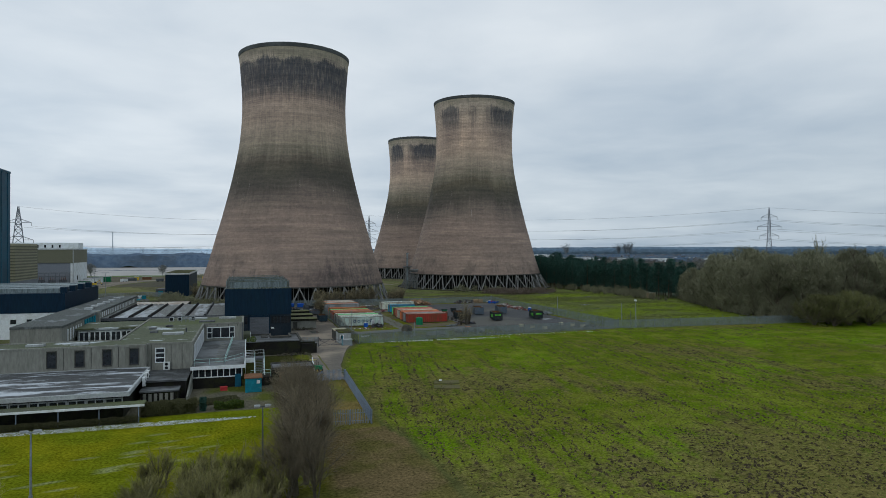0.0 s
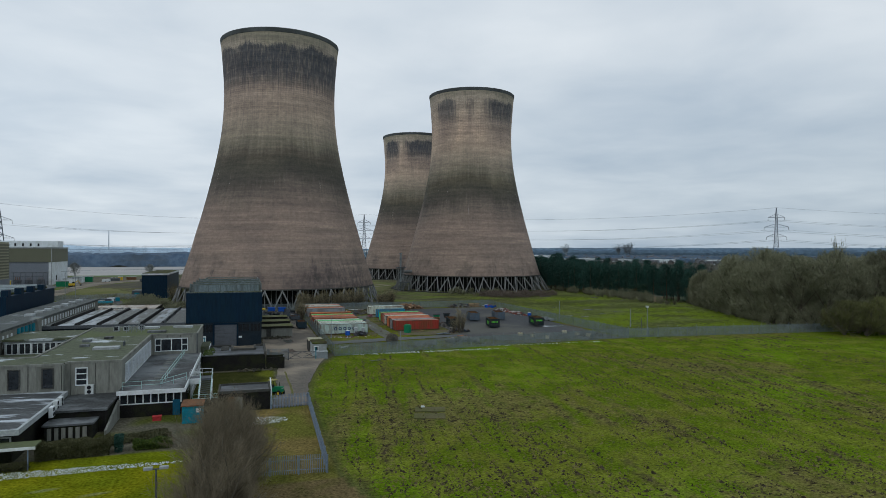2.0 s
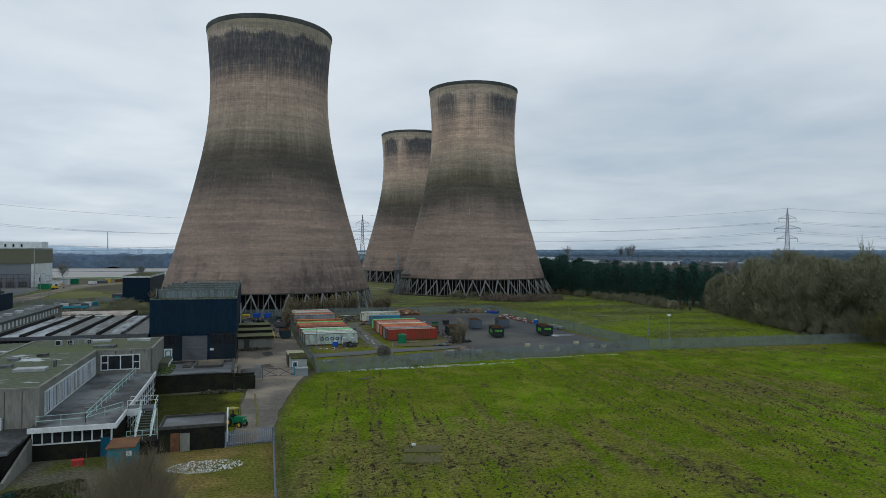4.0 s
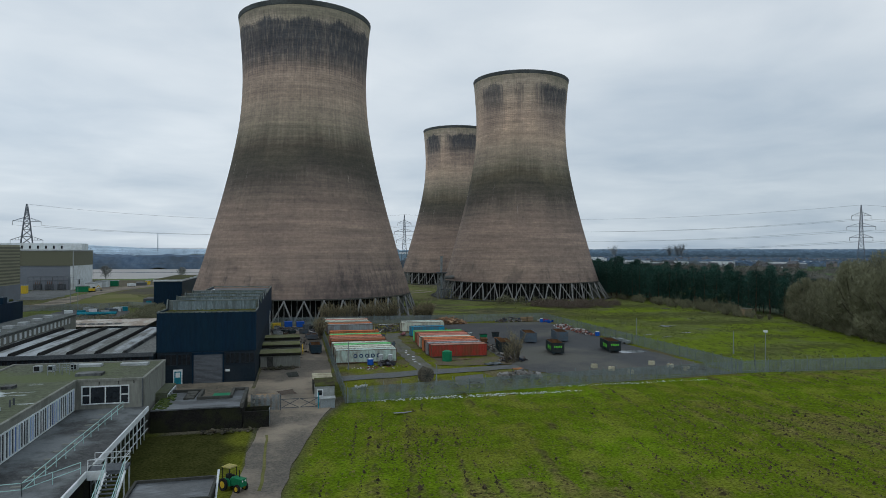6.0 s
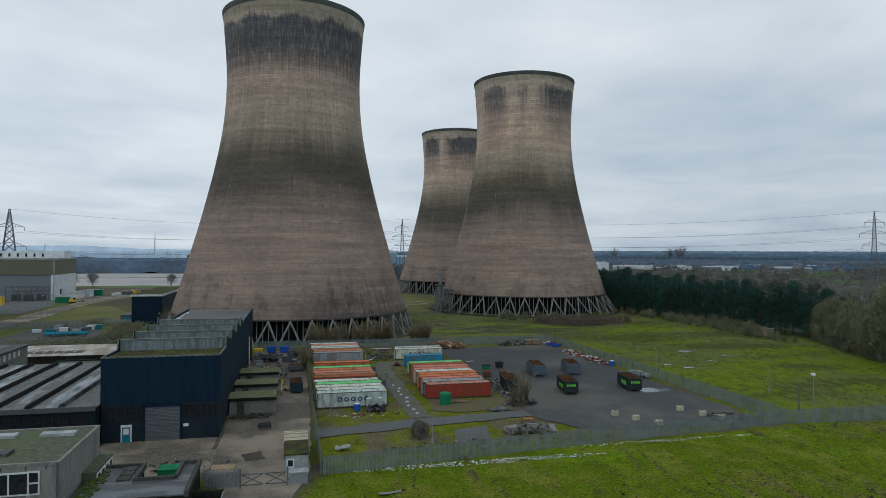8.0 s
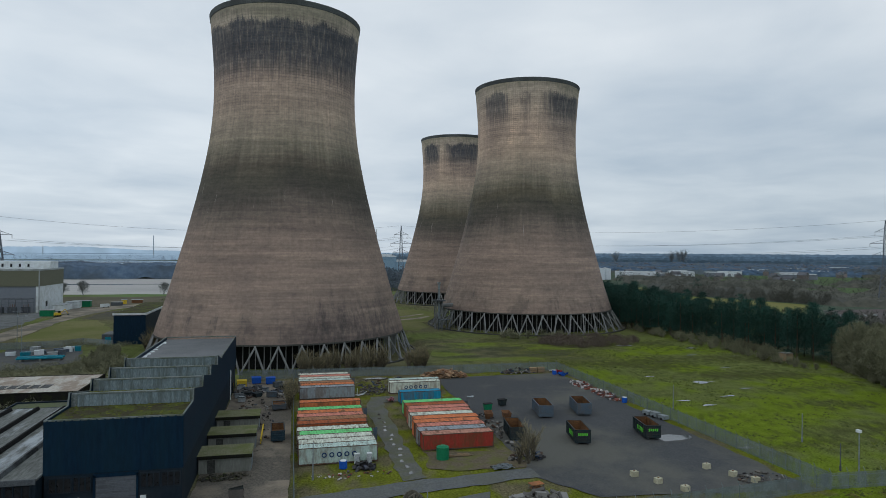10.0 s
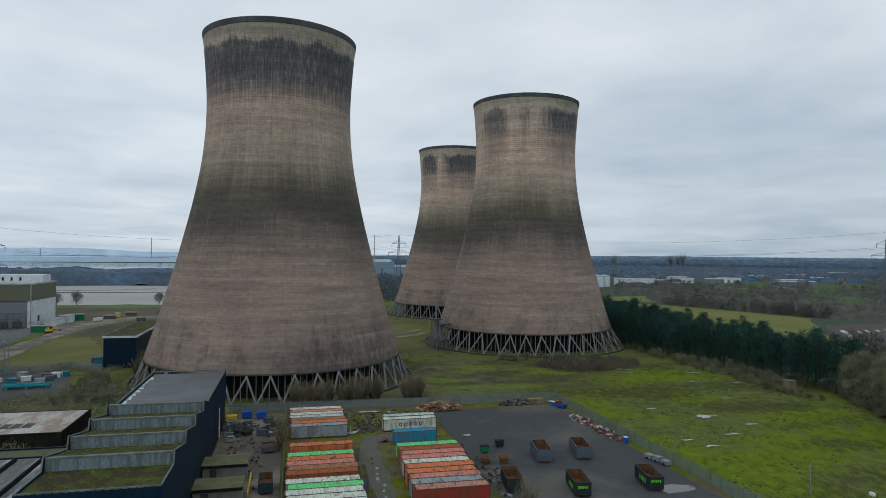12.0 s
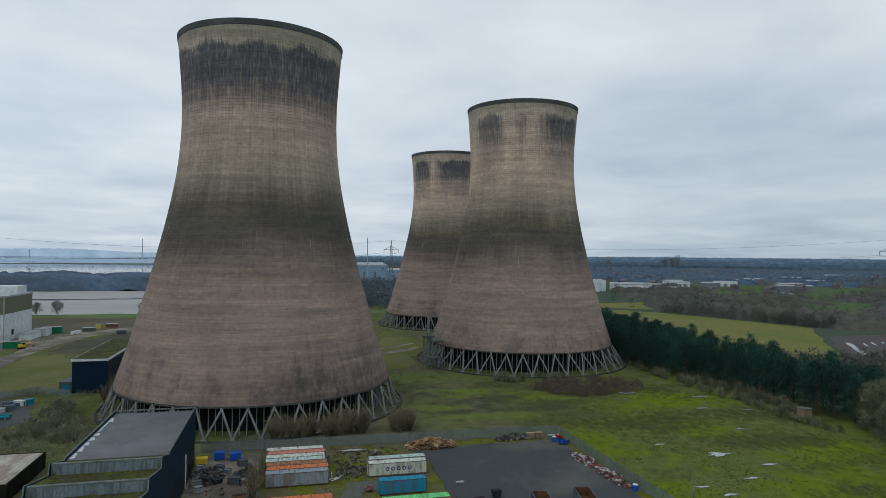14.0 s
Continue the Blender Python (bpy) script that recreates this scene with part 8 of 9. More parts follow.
for i in range(15):
    x, y = 324 + 7.5 * i + rf.uniform(-1, 1), 378 + 1.2 * i - rf.uniform(0, 8)
    g, w_ = (1.0, 1.6) if i == 0 else (rf.uniform(0.15, 0.5), rf.uniform(0.35, 0.8))
    patch("water_furrow", [(x, y), (x - w_ * 1.3, y + w_), (x - w_ * 1.3 - 41 * g, y + w_ - 54 * g), (x - 41 * g, y - 54 * g)], 0.10, M["water"], "wet furrow reflecting the sky", "water", 0.4, 4, i)
# the pale base colour stands in for sky reflected in the puddles
M["puddle"] = mat("sky_pale_puddle", (0.30, 0.30, 0.29), (0.45, 0.45, 0.44), 0.8, 0.12, bump=0.0, c3=(0.2, 0.19, 0.16), stain=0.8, spec=0.5)
for x, y, a, b in ((126, 222, 5.5, 1.8), (132, 214, 4.5, 1.2), (122, 207, 3.0, 0.9), (160, 276, 4, 1.5), (146, 240, 3, 0.9), (139.5, 286, 5, 2.4), (112, 200, 3.0, 1.0), (109, 205, 3.6, 1.0), (150, 262, 4.0, 1.2), (163, 258, 3.0, 1.0), (117, 232, 2.5, 0.8), (99, 172, 2.5, 0.9)):
    pts = [(x + 0.75 * a * math.cos(k * 0.524) * rf.uniform(0.3, 1.1), y + 0.7 * b * math.sin(k * 0.524) * rf.uniform(0.3, 1.2)) for k in range(12)]
    patch("puddle", pts, 0.13, M["puddle"], "puddle in the pasture, reflected sky painted as its pale colour", "puddle", 0.5, 0.7, x)
patch("puddle", [(87, 178), (93, 178.5), (99.0 - 5, 181), (90, 182), (87, 181)], 0.112, M["water"], "shallow puddle on the tarmac by the skips", "puddle", 0.5, 0.8, 3)
for pts, sd in (([(30, 137), (32.6, 137.3), (32.6, 137.7), (30, 137.5)], 1),):
    patch("puddle", pts, 0.16, M["water"], "shallow puddle at the field edge", "puddle", 0.4, 0.8, sd)


# backdrop colour that gives off its own light, haze included
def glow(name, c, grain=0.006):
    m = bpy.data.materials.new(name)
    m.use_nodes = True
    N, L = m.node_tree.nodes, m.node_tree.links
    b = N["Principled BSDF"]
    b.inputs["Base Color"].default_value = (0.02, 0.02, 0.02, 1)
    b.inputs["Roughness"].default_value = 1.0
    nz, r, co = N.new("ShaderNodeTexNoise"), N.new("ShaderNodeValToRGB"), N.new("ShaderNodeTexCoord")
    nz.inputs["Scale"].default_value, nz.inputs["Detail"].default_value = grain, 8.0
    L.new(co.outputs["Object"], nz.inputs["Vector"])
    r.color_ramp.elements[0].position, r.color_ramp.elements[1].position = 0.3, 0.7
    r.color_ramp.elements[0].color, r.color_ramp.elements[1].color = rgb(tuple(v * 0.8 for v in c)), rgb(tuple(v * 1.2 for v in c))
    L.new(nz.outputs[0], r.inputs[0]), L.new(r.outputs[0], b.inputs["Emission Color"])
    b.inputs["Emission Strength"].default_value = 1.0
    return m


def ridge(name, dist, a0, a1, heights, rough_, material, label, seed):
    """A far skyline seen from the works, between two bearings from north in degrees."""
    vs, fs = [], []
    n = 1400
    for i in range(n + 1):
        a = a0 + (a1 - a0) * i / n
        h = float(np.interp(a, [p[0] for p in heights], [p[1] for p in heights]))
        h += rough_ * (noise.noise((a * 3.0, seed, 0)) + 0.7 * noise.noise((a * 14.0, seed, 3)) + 0.6 * noise.noise((a * 50.0, seed, 5)) + 0.4 * noise.noise((a * 130.0, seed, 7)))
        x, y = dist * math.sin(radians(a)), dist * math.cos(radians(a))
        vs += [(x, y, -5), (x, y, max(1.0, h))]
        if i:
            k = 2 * i
            fs.append((k - 2, k, k + 1, k - 1))
    return tagged(new(name, raw(name, vs, fs, material)), label, "backdrop", kind="structure")


# hills glow by themselves; their pale blue is painted haze
ridge("backdrop_hills", 4450, -75, 80, [(-75, 42), (-45, 48), (-30, 50), (-23, 48), (-18.5, 53), (-16, 55), (-13.5, 47), (-11.5, 37), (-8, 34), (10, 34), (25, 36), (40, 44), (80, 48)], 3.0, glow("far_hills_haze_glow", (0.28, 0.40, 0.53)), "distant hills, glowing, with haze put into their pale blue", 1)
# each farther tree line is painted paler and bluer, as haze would make it
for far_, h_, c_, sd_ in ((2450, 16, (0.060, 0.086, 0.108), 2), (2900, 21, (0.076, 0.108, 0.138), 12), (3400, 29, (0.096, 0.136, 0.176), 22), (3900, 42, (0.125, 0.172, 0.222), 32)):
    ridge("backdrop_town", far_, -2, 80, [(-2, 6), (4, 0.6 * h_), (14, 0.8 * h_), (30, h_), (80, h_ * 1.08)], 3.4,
          mat("hazed_tree_line", tuple(v * 1.25 for v in c_), tuple(v * 2.0 for v in c_), 0.01, 0.95, bump=0.0, c3=tuple(v * 1.0 for v in c_), stain=0.6), "hazy blue-grey wooded skyline", sd_)
# the shore glows too, haze put into its blue
ridge("backdrop_shore", 2650, -80, -8, [(-80, 17), (-40, 18), (-20, 17), (-8, 17)], 2.0, glow("far_shore_haze_glow", (0.22, 0.325, 0.44)), "far shore of the river, glowing, with haze put into its blue", 3)

# bridge colours with distance haze put in, pale blue-grey
M["bridge"] = mat("hazed_bridge_concrete", (0.34, 0.39, 0.44), (0.42, 0.47, 0.52), 0.05, 0.8, bump=0.0)
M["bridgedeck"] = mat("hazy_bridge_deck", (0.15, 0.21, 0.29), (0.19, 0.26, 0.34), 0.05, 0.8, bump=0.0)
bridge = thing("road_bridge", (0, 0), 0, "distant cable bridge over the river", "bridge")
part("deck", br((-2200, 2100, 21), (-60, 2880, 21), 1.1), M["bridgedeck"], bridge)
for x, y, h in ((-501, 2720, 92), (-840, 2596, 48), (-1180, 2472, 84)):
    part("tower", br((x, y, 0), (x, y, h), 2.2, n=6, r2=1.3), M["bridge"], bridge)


def clumps(name, places, material, label, seed, r0=2.6, h0=7.0, n=34, size=1.1, upright=0.5, thin=1.0):
    """Far trees: open clumps of many small pieces."""
    r = random.Random(seed)
    vs, fs = [], []
    for x, y, s in places:
        for i in range(n):
            a, f = r.uniform(0, 6.283), r.random()
            rad = r0 * s * (0.35 + 0.75 * math.sin(math.pi * min(1, f * 0.8 + 0.2))) * math.sqrt(r.random())
            p = Vector((x + math.cos(a) * rad, y + math.sin(a) * rad, h0 * s * f))
            u = Vector((r.uniform(-1, 1), r.uniform(-1, 1), r.uniform(-0.2, 1) + upright)).normalized() * size * s * r.uniform(0.6, 1.5)
            w = u.cross(Vector((r.uniform(-1, 1), r.uniform(-1, 1), r.uniform(-1, 1)))).normalized() * size * s * thin * r.uniform(0.15, 0.45)
            k = len(vs)
            vs.extend((tuple(p - w), tuple(p + w), tuple(p + u)))
            fs.append((k, k + 1, k + 2))
    return tagged(new(name, raw(name, vs, fs, material)), label, "woodland", kind="stuff")


M["fartree"] = leafmat("far_winter_trees", (0.080, 0.079, 0.064), (0.118, 0.115, 0.093))
# the next three far woods have haze put into their pale or bluish colours
M["hazedwood"] = leafmat("hazed_far_trees", (0.15, 0.162, 0.168), (0.20, 0.212, 0.215))
M["farhazetree"] = leafmat("far_hazed_wood", (0.074, 0.092, 0.112), (0.108, 0.128, 0.148))
M["canopy"] = mat("hazed_wood_canopy", (0.020, 0.042, 0.074), (0.080, 0.122, 0.172), 0.05, 0.95, bump=0.0, c3=(0.080, 0.090, 0.088), stain=0.12, fine=2.2, amount=0.8)

# blue of the riverside wood is painted haze as well
M["hazedcanopy"] = mat("hazed_riverside_canopy", (0.060, 0.090, 0.134), (0.102, 0.140, 0.190), 0.05, 0.95, bump=0.0, c3=(0.058, 0.066, 0.072), stain=0.2, fine=3.0, amount=0.7)


def canopy(name, us, vs_, at, h, wooded, label, material=None, rough=0.7):
    """Far woodland: one uneven sheet of crowns that dips into the ground where there is no wood."""
    pts = []
    for v in vs_:
        for u in us:
            x, y = at(u, v)
            n = 0.75 + 0.28 * noise.noise((x * 0.02, y * 0.02, 1.0)) + rough * noise.noise((x * 0.11, y * 0.11, 2.0))
            pts.append((x, y, -1.5 + (h * n + 1.5) * smooth(-0.06, 0.06, wooded(x, y))))
    k = len(us)
    quads = [(j * k + i, j * k + i + 1, (j + 1) * k + i + 1, (j + 1) * k + i) for j in range(len(vs_) - 1) for i in range(k - 1)]
    me = raw(name, pts, quads, material or M["canopy"])
    me.polygons.foreach_set("use_smooth", [True] * len(me.polygons))
    return tagged(new(name, me), label, "woodland", kind="stuff")


def wooded_east(x, y):
    d = math.hypot(x, y)
    if d < 1262:
        return -1.0
    return min((d - 1290) / 400, (3800 - d) / 300) + 0.6 * noise.noise((x * 0.003, y * 0.003, 6.0)) + 0.1 + 0.25 * noise.noise((x * 0.012, y * 0.012, 3.0))


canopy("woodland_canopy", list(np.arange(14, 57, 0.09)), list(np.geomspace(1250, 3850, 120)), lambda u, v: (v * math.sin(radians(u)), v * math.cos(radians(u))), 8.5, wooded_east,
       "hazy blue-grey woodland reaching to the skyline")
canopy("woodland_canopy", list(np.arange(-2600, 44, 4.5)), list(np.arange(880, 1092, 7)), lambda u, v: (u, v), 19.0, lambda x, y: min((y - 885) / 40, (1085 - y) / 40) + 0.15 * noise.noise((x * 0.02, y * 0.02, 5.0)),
       "riverside woodland beyond the mud flats, haze put into its blue-grey", M["hazedcanopy"], 0.16)
M["browncanopy"] = mat("winter_wood_canopy", (0.060, 0.057, 0.044), (0.104, 0.097, 0.074), 0.05, 0.95, bump=0.0, c3=(0.060, 0.062, 0.056), stain=0.2, fine=3.0, amount=0.7)


def wooded_mid(x, y):
    """Above zero inside the brown woods between the stubble field, the meadows and the town."""
    u, v = x - 27, y - 90
    r_, a_ = math.hypot(u, v), math.degrees(math.atan2(u, v))
    near = float(np.interp(a_, [20, 27, 31, 33, 38, 44, 46, 60], [640, 640, 640, 556, 522, 492, 480, 500]))
    belt = min((r_ - near) / 25, (near + 125 - r_) / 40) - 0.2 + 0.5 * noise.noise((x * 0.012, y * 0.012, 4.0))
    if a_ < 31.5:
        belt = -0.5
    d = noise.noise((x * 0.0045, y * 0.0045, 2.0)) + 0.5 * noise.noise((x * 0.02, y * 0.02, 4.0))
    rest = min(d + 0.12, (r_ - near - 95) / 60)
    if 360 < x < 900 and 690 < y < 1120:
        rest = min(rest, d - 0.4)
    return max(-0.5, belt, rest)


canopy("woodland_canopy", list(np.arange(250, 1320, 6)), list(np.arange(330, 1260, 6)), lambda u, v: (u, v), 5.8, wooded_mid,
       "brown winter woodland between the fields and the town", M["browncanopy"])
M["farever"] = leafmat("far_evergreens", (0.018, 0.045, 0.035), (0.04, 0.075, 0.055))
rw = random.Random(31)
pl = []
for i in range(8500):  # woods and hedges to the north-east
    x, y = rw.uniform(250, 1250), rw.uniform(340, 1100)
    w_ = wooded_mid(x, y)
    if w_ > -0.02 and (w_ < 0.35 or rw.random() < 0.75):
        pl.append((x, y, rw.uniform(0.8, 1.4)))
clumps("woodland_far", pl, M["fartree"], "brown winter woodland beyond the fields", 41, 3.0, 8.5, 80, 0.95, 0.5, 0.35)
edge = []
for i in range(200):  # bushes along the stubble field's far side
    g = rw.random()
    edge.append((float(np.interp(g, [0, 0.5, 1], [326, 350, 366])) + rw.uniform(0, 14), 552 - 118 * g + rw.uniform(-4, 10), rw.uniform(0.45, 1.1)))
for i in range(160):
    edge.append((rw.uniform(205, 300), rw.uniform(268, 300), rw.uniform(0.8, 1.3)))
clumps("woodland_hedgerow", edge, M["fartree"], "brown leafless hedgerow trees round the stubble field", 43, 2.8, 8.5, 120, 1.3, 0.5, 0.32)
clumps("evergreens_far", [(rw.uniform(280, 900), rw.uniform(560, 1000), rw.uniform(0.8, 1.4)) for i in range(12)], M["farever"], "scattered dark evergreens among the woods", 44, 3.0, 9.0, 60, 1.2)
clumps("woodland_riverside", [(rw.uniform(-950, 40), rw.uniform(885, 1080), rw.uniform(0.85, 1.25)) for i in range(1300)], M["farhazetree"], "scattered riverside trees beyond the mud flats", 45, 3.6, 21.5, 90, 1.0, 1.3, 0.2)
clumps("woodland_riverside", [(rw.uniform(60, 300), rw.uniform(610, 800), rw.uniform(0.9, 1.4)) for i in range(420)] + [(rw.uniform(-30, 300), rw.uniform(820, 1060), rw.uniform(0.9, 1.4)) for i in range(500)], M["farhazetree"], "dark woodland seen between the towers", 46, 5.5, 8.0, 80, 1.2, 0.0)
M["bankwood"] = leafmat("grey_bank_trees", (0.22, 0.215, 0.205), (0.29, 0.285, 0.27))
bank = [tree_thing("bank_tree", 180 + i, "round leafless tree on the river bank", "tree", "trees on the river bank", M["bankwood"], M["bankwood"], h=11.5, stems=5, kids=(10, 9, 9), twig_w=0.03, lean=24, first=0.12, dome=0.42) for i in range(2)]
big_tree = [tree_thing("tall_tree", 190 + i, "tall rounded leafless tree far beyond the fields", "tree", "tall far trees", M["hazedwood"], M["hazedwood"], h=38, stems=3, kids=(12, 9, 8), twig_w=0.12, lean=16, first=0.25) for i in range(2)]
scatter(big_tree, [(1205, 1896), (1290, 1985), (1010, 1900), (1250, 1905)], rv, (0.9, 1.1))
scatter(bank, [(-138, 588), (-124, 585), (-152, 592), (-70, 588)], rv, (0.8, 1.1))

# low thicket before the second tower, rough scrub on the waste ground
M["bramble"] = leafmat("bramble_stems", (0.11, 0.082, 0.062), (0.19, 0.145, 0.11))
th = [(rw.uniform(110, 150), rw.uniform(284, 309), rw.uniform(0.6, 1.35)) for i in range(210)]
clumps("bramble_thicket", [p for p in th if abs(p[0] - 130) / 18 + abs(p[1] - 297) / 14 < 1.35], M["bramble"], "wide low brown bramble thicket before the tower", 47, 1.9, 1.7, 130, 0.55, 0.2, 0.4)
clumps("rough_scrub", [(rw.uniform(-60, -8), rw.uniform(244, 276), rw.uniform(0.6, 1.2)) for i in range(150)] + [(rw.uniform(-75, -25), rw.uniform(210, 250), rw.uniform(0.6, 1.2)) for i in range(110)], M["twig"], "dark brown rough scrub beside the hall", 48, 2.2, 1.9, 90, 0.5, 0.2, 0.5)
clumps("rough_scrub", [(rw.uniform(-60, -6), rw.uniform(512, 560), rw.uniform(0.7, 1.4)) for i in range(160)] + [(rw.uniform(-44, -38), rw.uniform(322, 400), rw.uniform(0.5, 1.0)) for i in range(40)] + [(rw.uniform(-62, -30), rw.uniform(312, 320), rw.uniform(0.4, 0.8)) for i in range(30)], M["twig"], "brown rough scrub on the waste ground", 49, 2.8, 1.7, 80, 0.6, 0.2, 0.5)

# ---- far buildings ----
M["farwhite"] = mat("far_white_walls", (0.55, 0.56, 0.57), (0.66, 0.67, 0.68), 0.2, 0.7, bump=0.0)
M["farbrick"] = mat("far_brick_walls", (0.15, 0.125, 0.115), (0.22, 0.18, 0.165), 0.5, 0.85, bump=0.0, spread=0.3)
M["farslate"] = mat("far_slate_roof", (0.085, 0.085, 0.095), (0.13, 0.125, 0.13), 0.5, 0.8, bump=0.0, spread=0.3)
M["farblue"] = mat("pale_blue_cladding", (0.20, 0.29, 0.36), (0.26, 0.35, 0.42), 0.1, 0.6, bump=0.0)


def house(label, wall_mat):
    t = thing("house", (0, 0), 0, label, "house", "houses of the distant town")
    part("wall", bx(-4.5, -3.5, 0, 4.5, 3.5, 5.2), wall_mat, t)
    rb = bmesh.new()
    v = [rb.verts.new(p) for p in ((-4.9, -4, 5.2), (4.9, -4, 5.2), (4.9, 4, 5.2), (-4.9, 4, 5.2), (-4.9, 0, 8.2), (4.9, 0, 8.2))]
    for f in ((0, 1, 5, 4), (2, 3, 4, 5), (1, 2, 5), (3, 0, 4), (3, 2, 1, 0)):
        rb.faces.new([v[i] for i in f])
    part("roof", rb, M["farslate"], t)
    for x in (-2.8, 0, 2.8):
        part("window", bx(x - 0.6, -3.58, 3.2, x + 0.6, -3.5, 4.4), M["glass"], t)
    part("chimney", bx(3.2, -0.4, 7.0, 3.9, 0.4, 9.0), M["farbrick"], t)
    return t


hs = [house("small brick house with slate roof in the distant town", M["farbrick"]), house("small white house with slate roof in the distant town", M["farwhite"])]
hp = []
while len(hp) < 210:
    x, y = rw.uniform(420, 1700), rw.uniform(700, 2100)
    if 0.62 < x / y < 1.35 or (y > 900 and x > 480):
        hp.append((x, y))
scatter(hs, hp, rw, (0.9, 1.3))


def shed_far(at, sx, sy, h, wall_mat, label, turn=0, name="industrial_shed"):
    t = thing(name, at, turn, label, "industrial building", "distant industrial estate")
    part("wall", bx(-sx / 2, -sy / 2, 0, sx / 2, sy / 2, h), wall_mat, t)
    rb = bmesh.new()
    v = [rb.verts.new(p) for p in ((-sx / 2 - 0.5, -sy / 2 - 0.5, h), (sx / 2 + 0.5, -sy / 2 - 0.5, h), (sx / 2 + 0.5, sy / 2 + 0.5, h), (-sx / 2 - 0.5, sy / 2 + 0.5, h), (-sx / 2 - 0.5, 0, h * 1.18), (sx / 2 + 0.5, 0, h * 1.18))]
    for f in ((0, 1, 5, 4), (2, 3, 4, 5), (1, 2, 5), (3, 0, 4), (3, 2, 1, 0)):
        rb.faces.new([v[i] for i in f])
    part("roof", rb, M["trim"], t)
    for i in range(3):
        part("door", bx(-sx / 3 + i * sx / 4, -sy / 2 - 0.1, 0, -sx / 3 + i * sx / 4 + 4, -sy / 2, h * 0.6), M["greyclad"], t)
    return t


shed_far((470, 850), 52, 24, 9.5, M["farwhite"], "long white industrial shed with grey roof", -28)
shed_far((150, 1150), 78, 40, 26, M["farblue"], "large pale blue distant warehouse", 20)
shed_far((215, 1170), 60, 40, 18, M["farblue"], "pale blue distant warehouse wing", 20)
for x, y, sx, w_ in ((610, 950, 30, "farwhite"), (650, 930, 26, "greyclad"), (700, 960, 34, "farwhite"), (800, 1040, 30, "farblue"), (850, 1080, 34, "farwhite"), (760, 900, 42, "farbrick"), (715, 838, 46, "greyclad"), (560, 900, 24, "farbrick"), (640, 1010, 28, "farwhite"), (900, 1000, 40, "farblue"), (520, 880, 22, "greyclad"), (1000, 1150, 44, "farwhite"), (1250, 1300, 60, "farwhite"), (560, 1400, 60, "farwhite")):
    shed_far((x, y), sx, sx * 0.5, 7, M[w_], {"farwhite": "white industrial unit in the distance", "greyclad": "grey industrial unit in the distance", "farblue": "pale blue industrial unit in the distance", "farbrick": "brick industrial unit in the distance"}[w_], rw.uniform(-40, 10))
for i, (x, y) in enumerate(((396, 828), (410, 836), (424, 846), (404, 852), (418, 862))):
    tk = thing("storage_tank", (x, y), 0, "white cylindrical storage tank", "tank", "white tanks of the distant works")
    part("shell", br((0, 0, 0), (0, 0, 14), 7.5, n=20), M["farwhite"], tk)
    part("roof", br((0, 0, 14), (0, 0, 16), 7.6, n=20, r2=1.0), M["trim"], tk)

# ---- bits on the far side of the works ----
for x, y, sx, sy, h, mm, lab in ((-98, 462, 5, 15, 3.2, "white", "long pale site cabin"), (-96.6, 474, 6, 6, 3.6, "white", "white site cabin"), (-96.8, 482, 4.5, 4.5, 3.4, "white", "square white site cabin"),
                                 (-92.5, 484, 4.5, 3, 3.4, "green", "green storage container"), (-94, 428, 6, 3, 3.0, "green", "green storage container by the road"), (-119, 417.5, 4.5, 3, 4.2, "yellow", "yellow fuel tank housing"),
                                 (-77, 503, 2.6, 2.2, 2.4, "yellow", "yellow compressor box"), (-71, 509, 6, 2.4, 2.0, "rust", "rusty red machine hood"), (-78, 490, 6, 2.6, 2.0, "steel", "dark machine shed")):
    t = thing("works_cabin", (x, y), 0, lab + " beside the works road", "cabin")
    part("wall", bx(-sx / 2, -sy / 2, 0, sx / 2, sy / 2, h), M[mm], t)
    part("roof", bx(-sx / 2 - 0.2, -sy / 2 - 0.2, h, sx / 2 + 0.2, sy / 2 + 0.2, h + 0.25), M["trim"], t)
dg = thing("excavator", (-88.6, 425), 30, "yellow excavator parked beside the works road", "excavator")
part("body", bx(-1.8, -1.3, 1.0, 1.8, 1.3, 2.6), M["yellow"], dg)
part("cab", bx(0.3, -1.3, 2.6, 1.6, 0.1, 3.8), M["glass"], dg)
for y in (-1.4, 0.9):
    part("track", bx(-2.0, y, 0, 2.0, y + 0.5, 1.0), M["rubber"], dg)
part("boom", br((1.6, 0.5, 2.2), (4.5, 0.5, 4.6), 0.3), M["yellow"], dg)
part("dipper", br((4.5, 0.5, 4.6), (6.3, 0.5, 1.6), 0.22), M["yellow"], dg)
part("bucket", bx(5.8, 0.0, 0.6, 6.8, 1.0, 1.6), M["steel"], dg)
dg.scale = (0.75, 0.75, 0.75)


def van(at, turn, material, lab):
    t = thing("van", at, turn, lab, "van", "vehicles on the works road")
    part("body", bx(-2.4, -0.95, 0.35, 2.4, 0.95, 2.1), material, t)
    part("windscreen", bx(2.2, -0.85, 1.2, 2.43, 0.85, 1.9), M["glass"], t)
    for x in (-1.5, 1.5):
        for y in (-1.0, 0.8):
            part("wheel", br((x, y, 0.35), (x, y + 0.2, 0.35), 0.35, n=10), M["rubber"], t)
    return t


van((-80.5, 475, 0.09), 50, M["white"], "white van parked on the works road")
van((-30, 500, 0.09), 40, M["yellow"], "yellow van parked on the works road")
van((-58, 474, 0.09), 20, M["steel"], "dark van parked on the works road")
tp = thing("pipe_rack", (-48.5, 287), 4, "teal pipes on a low steel rack", "pipework")
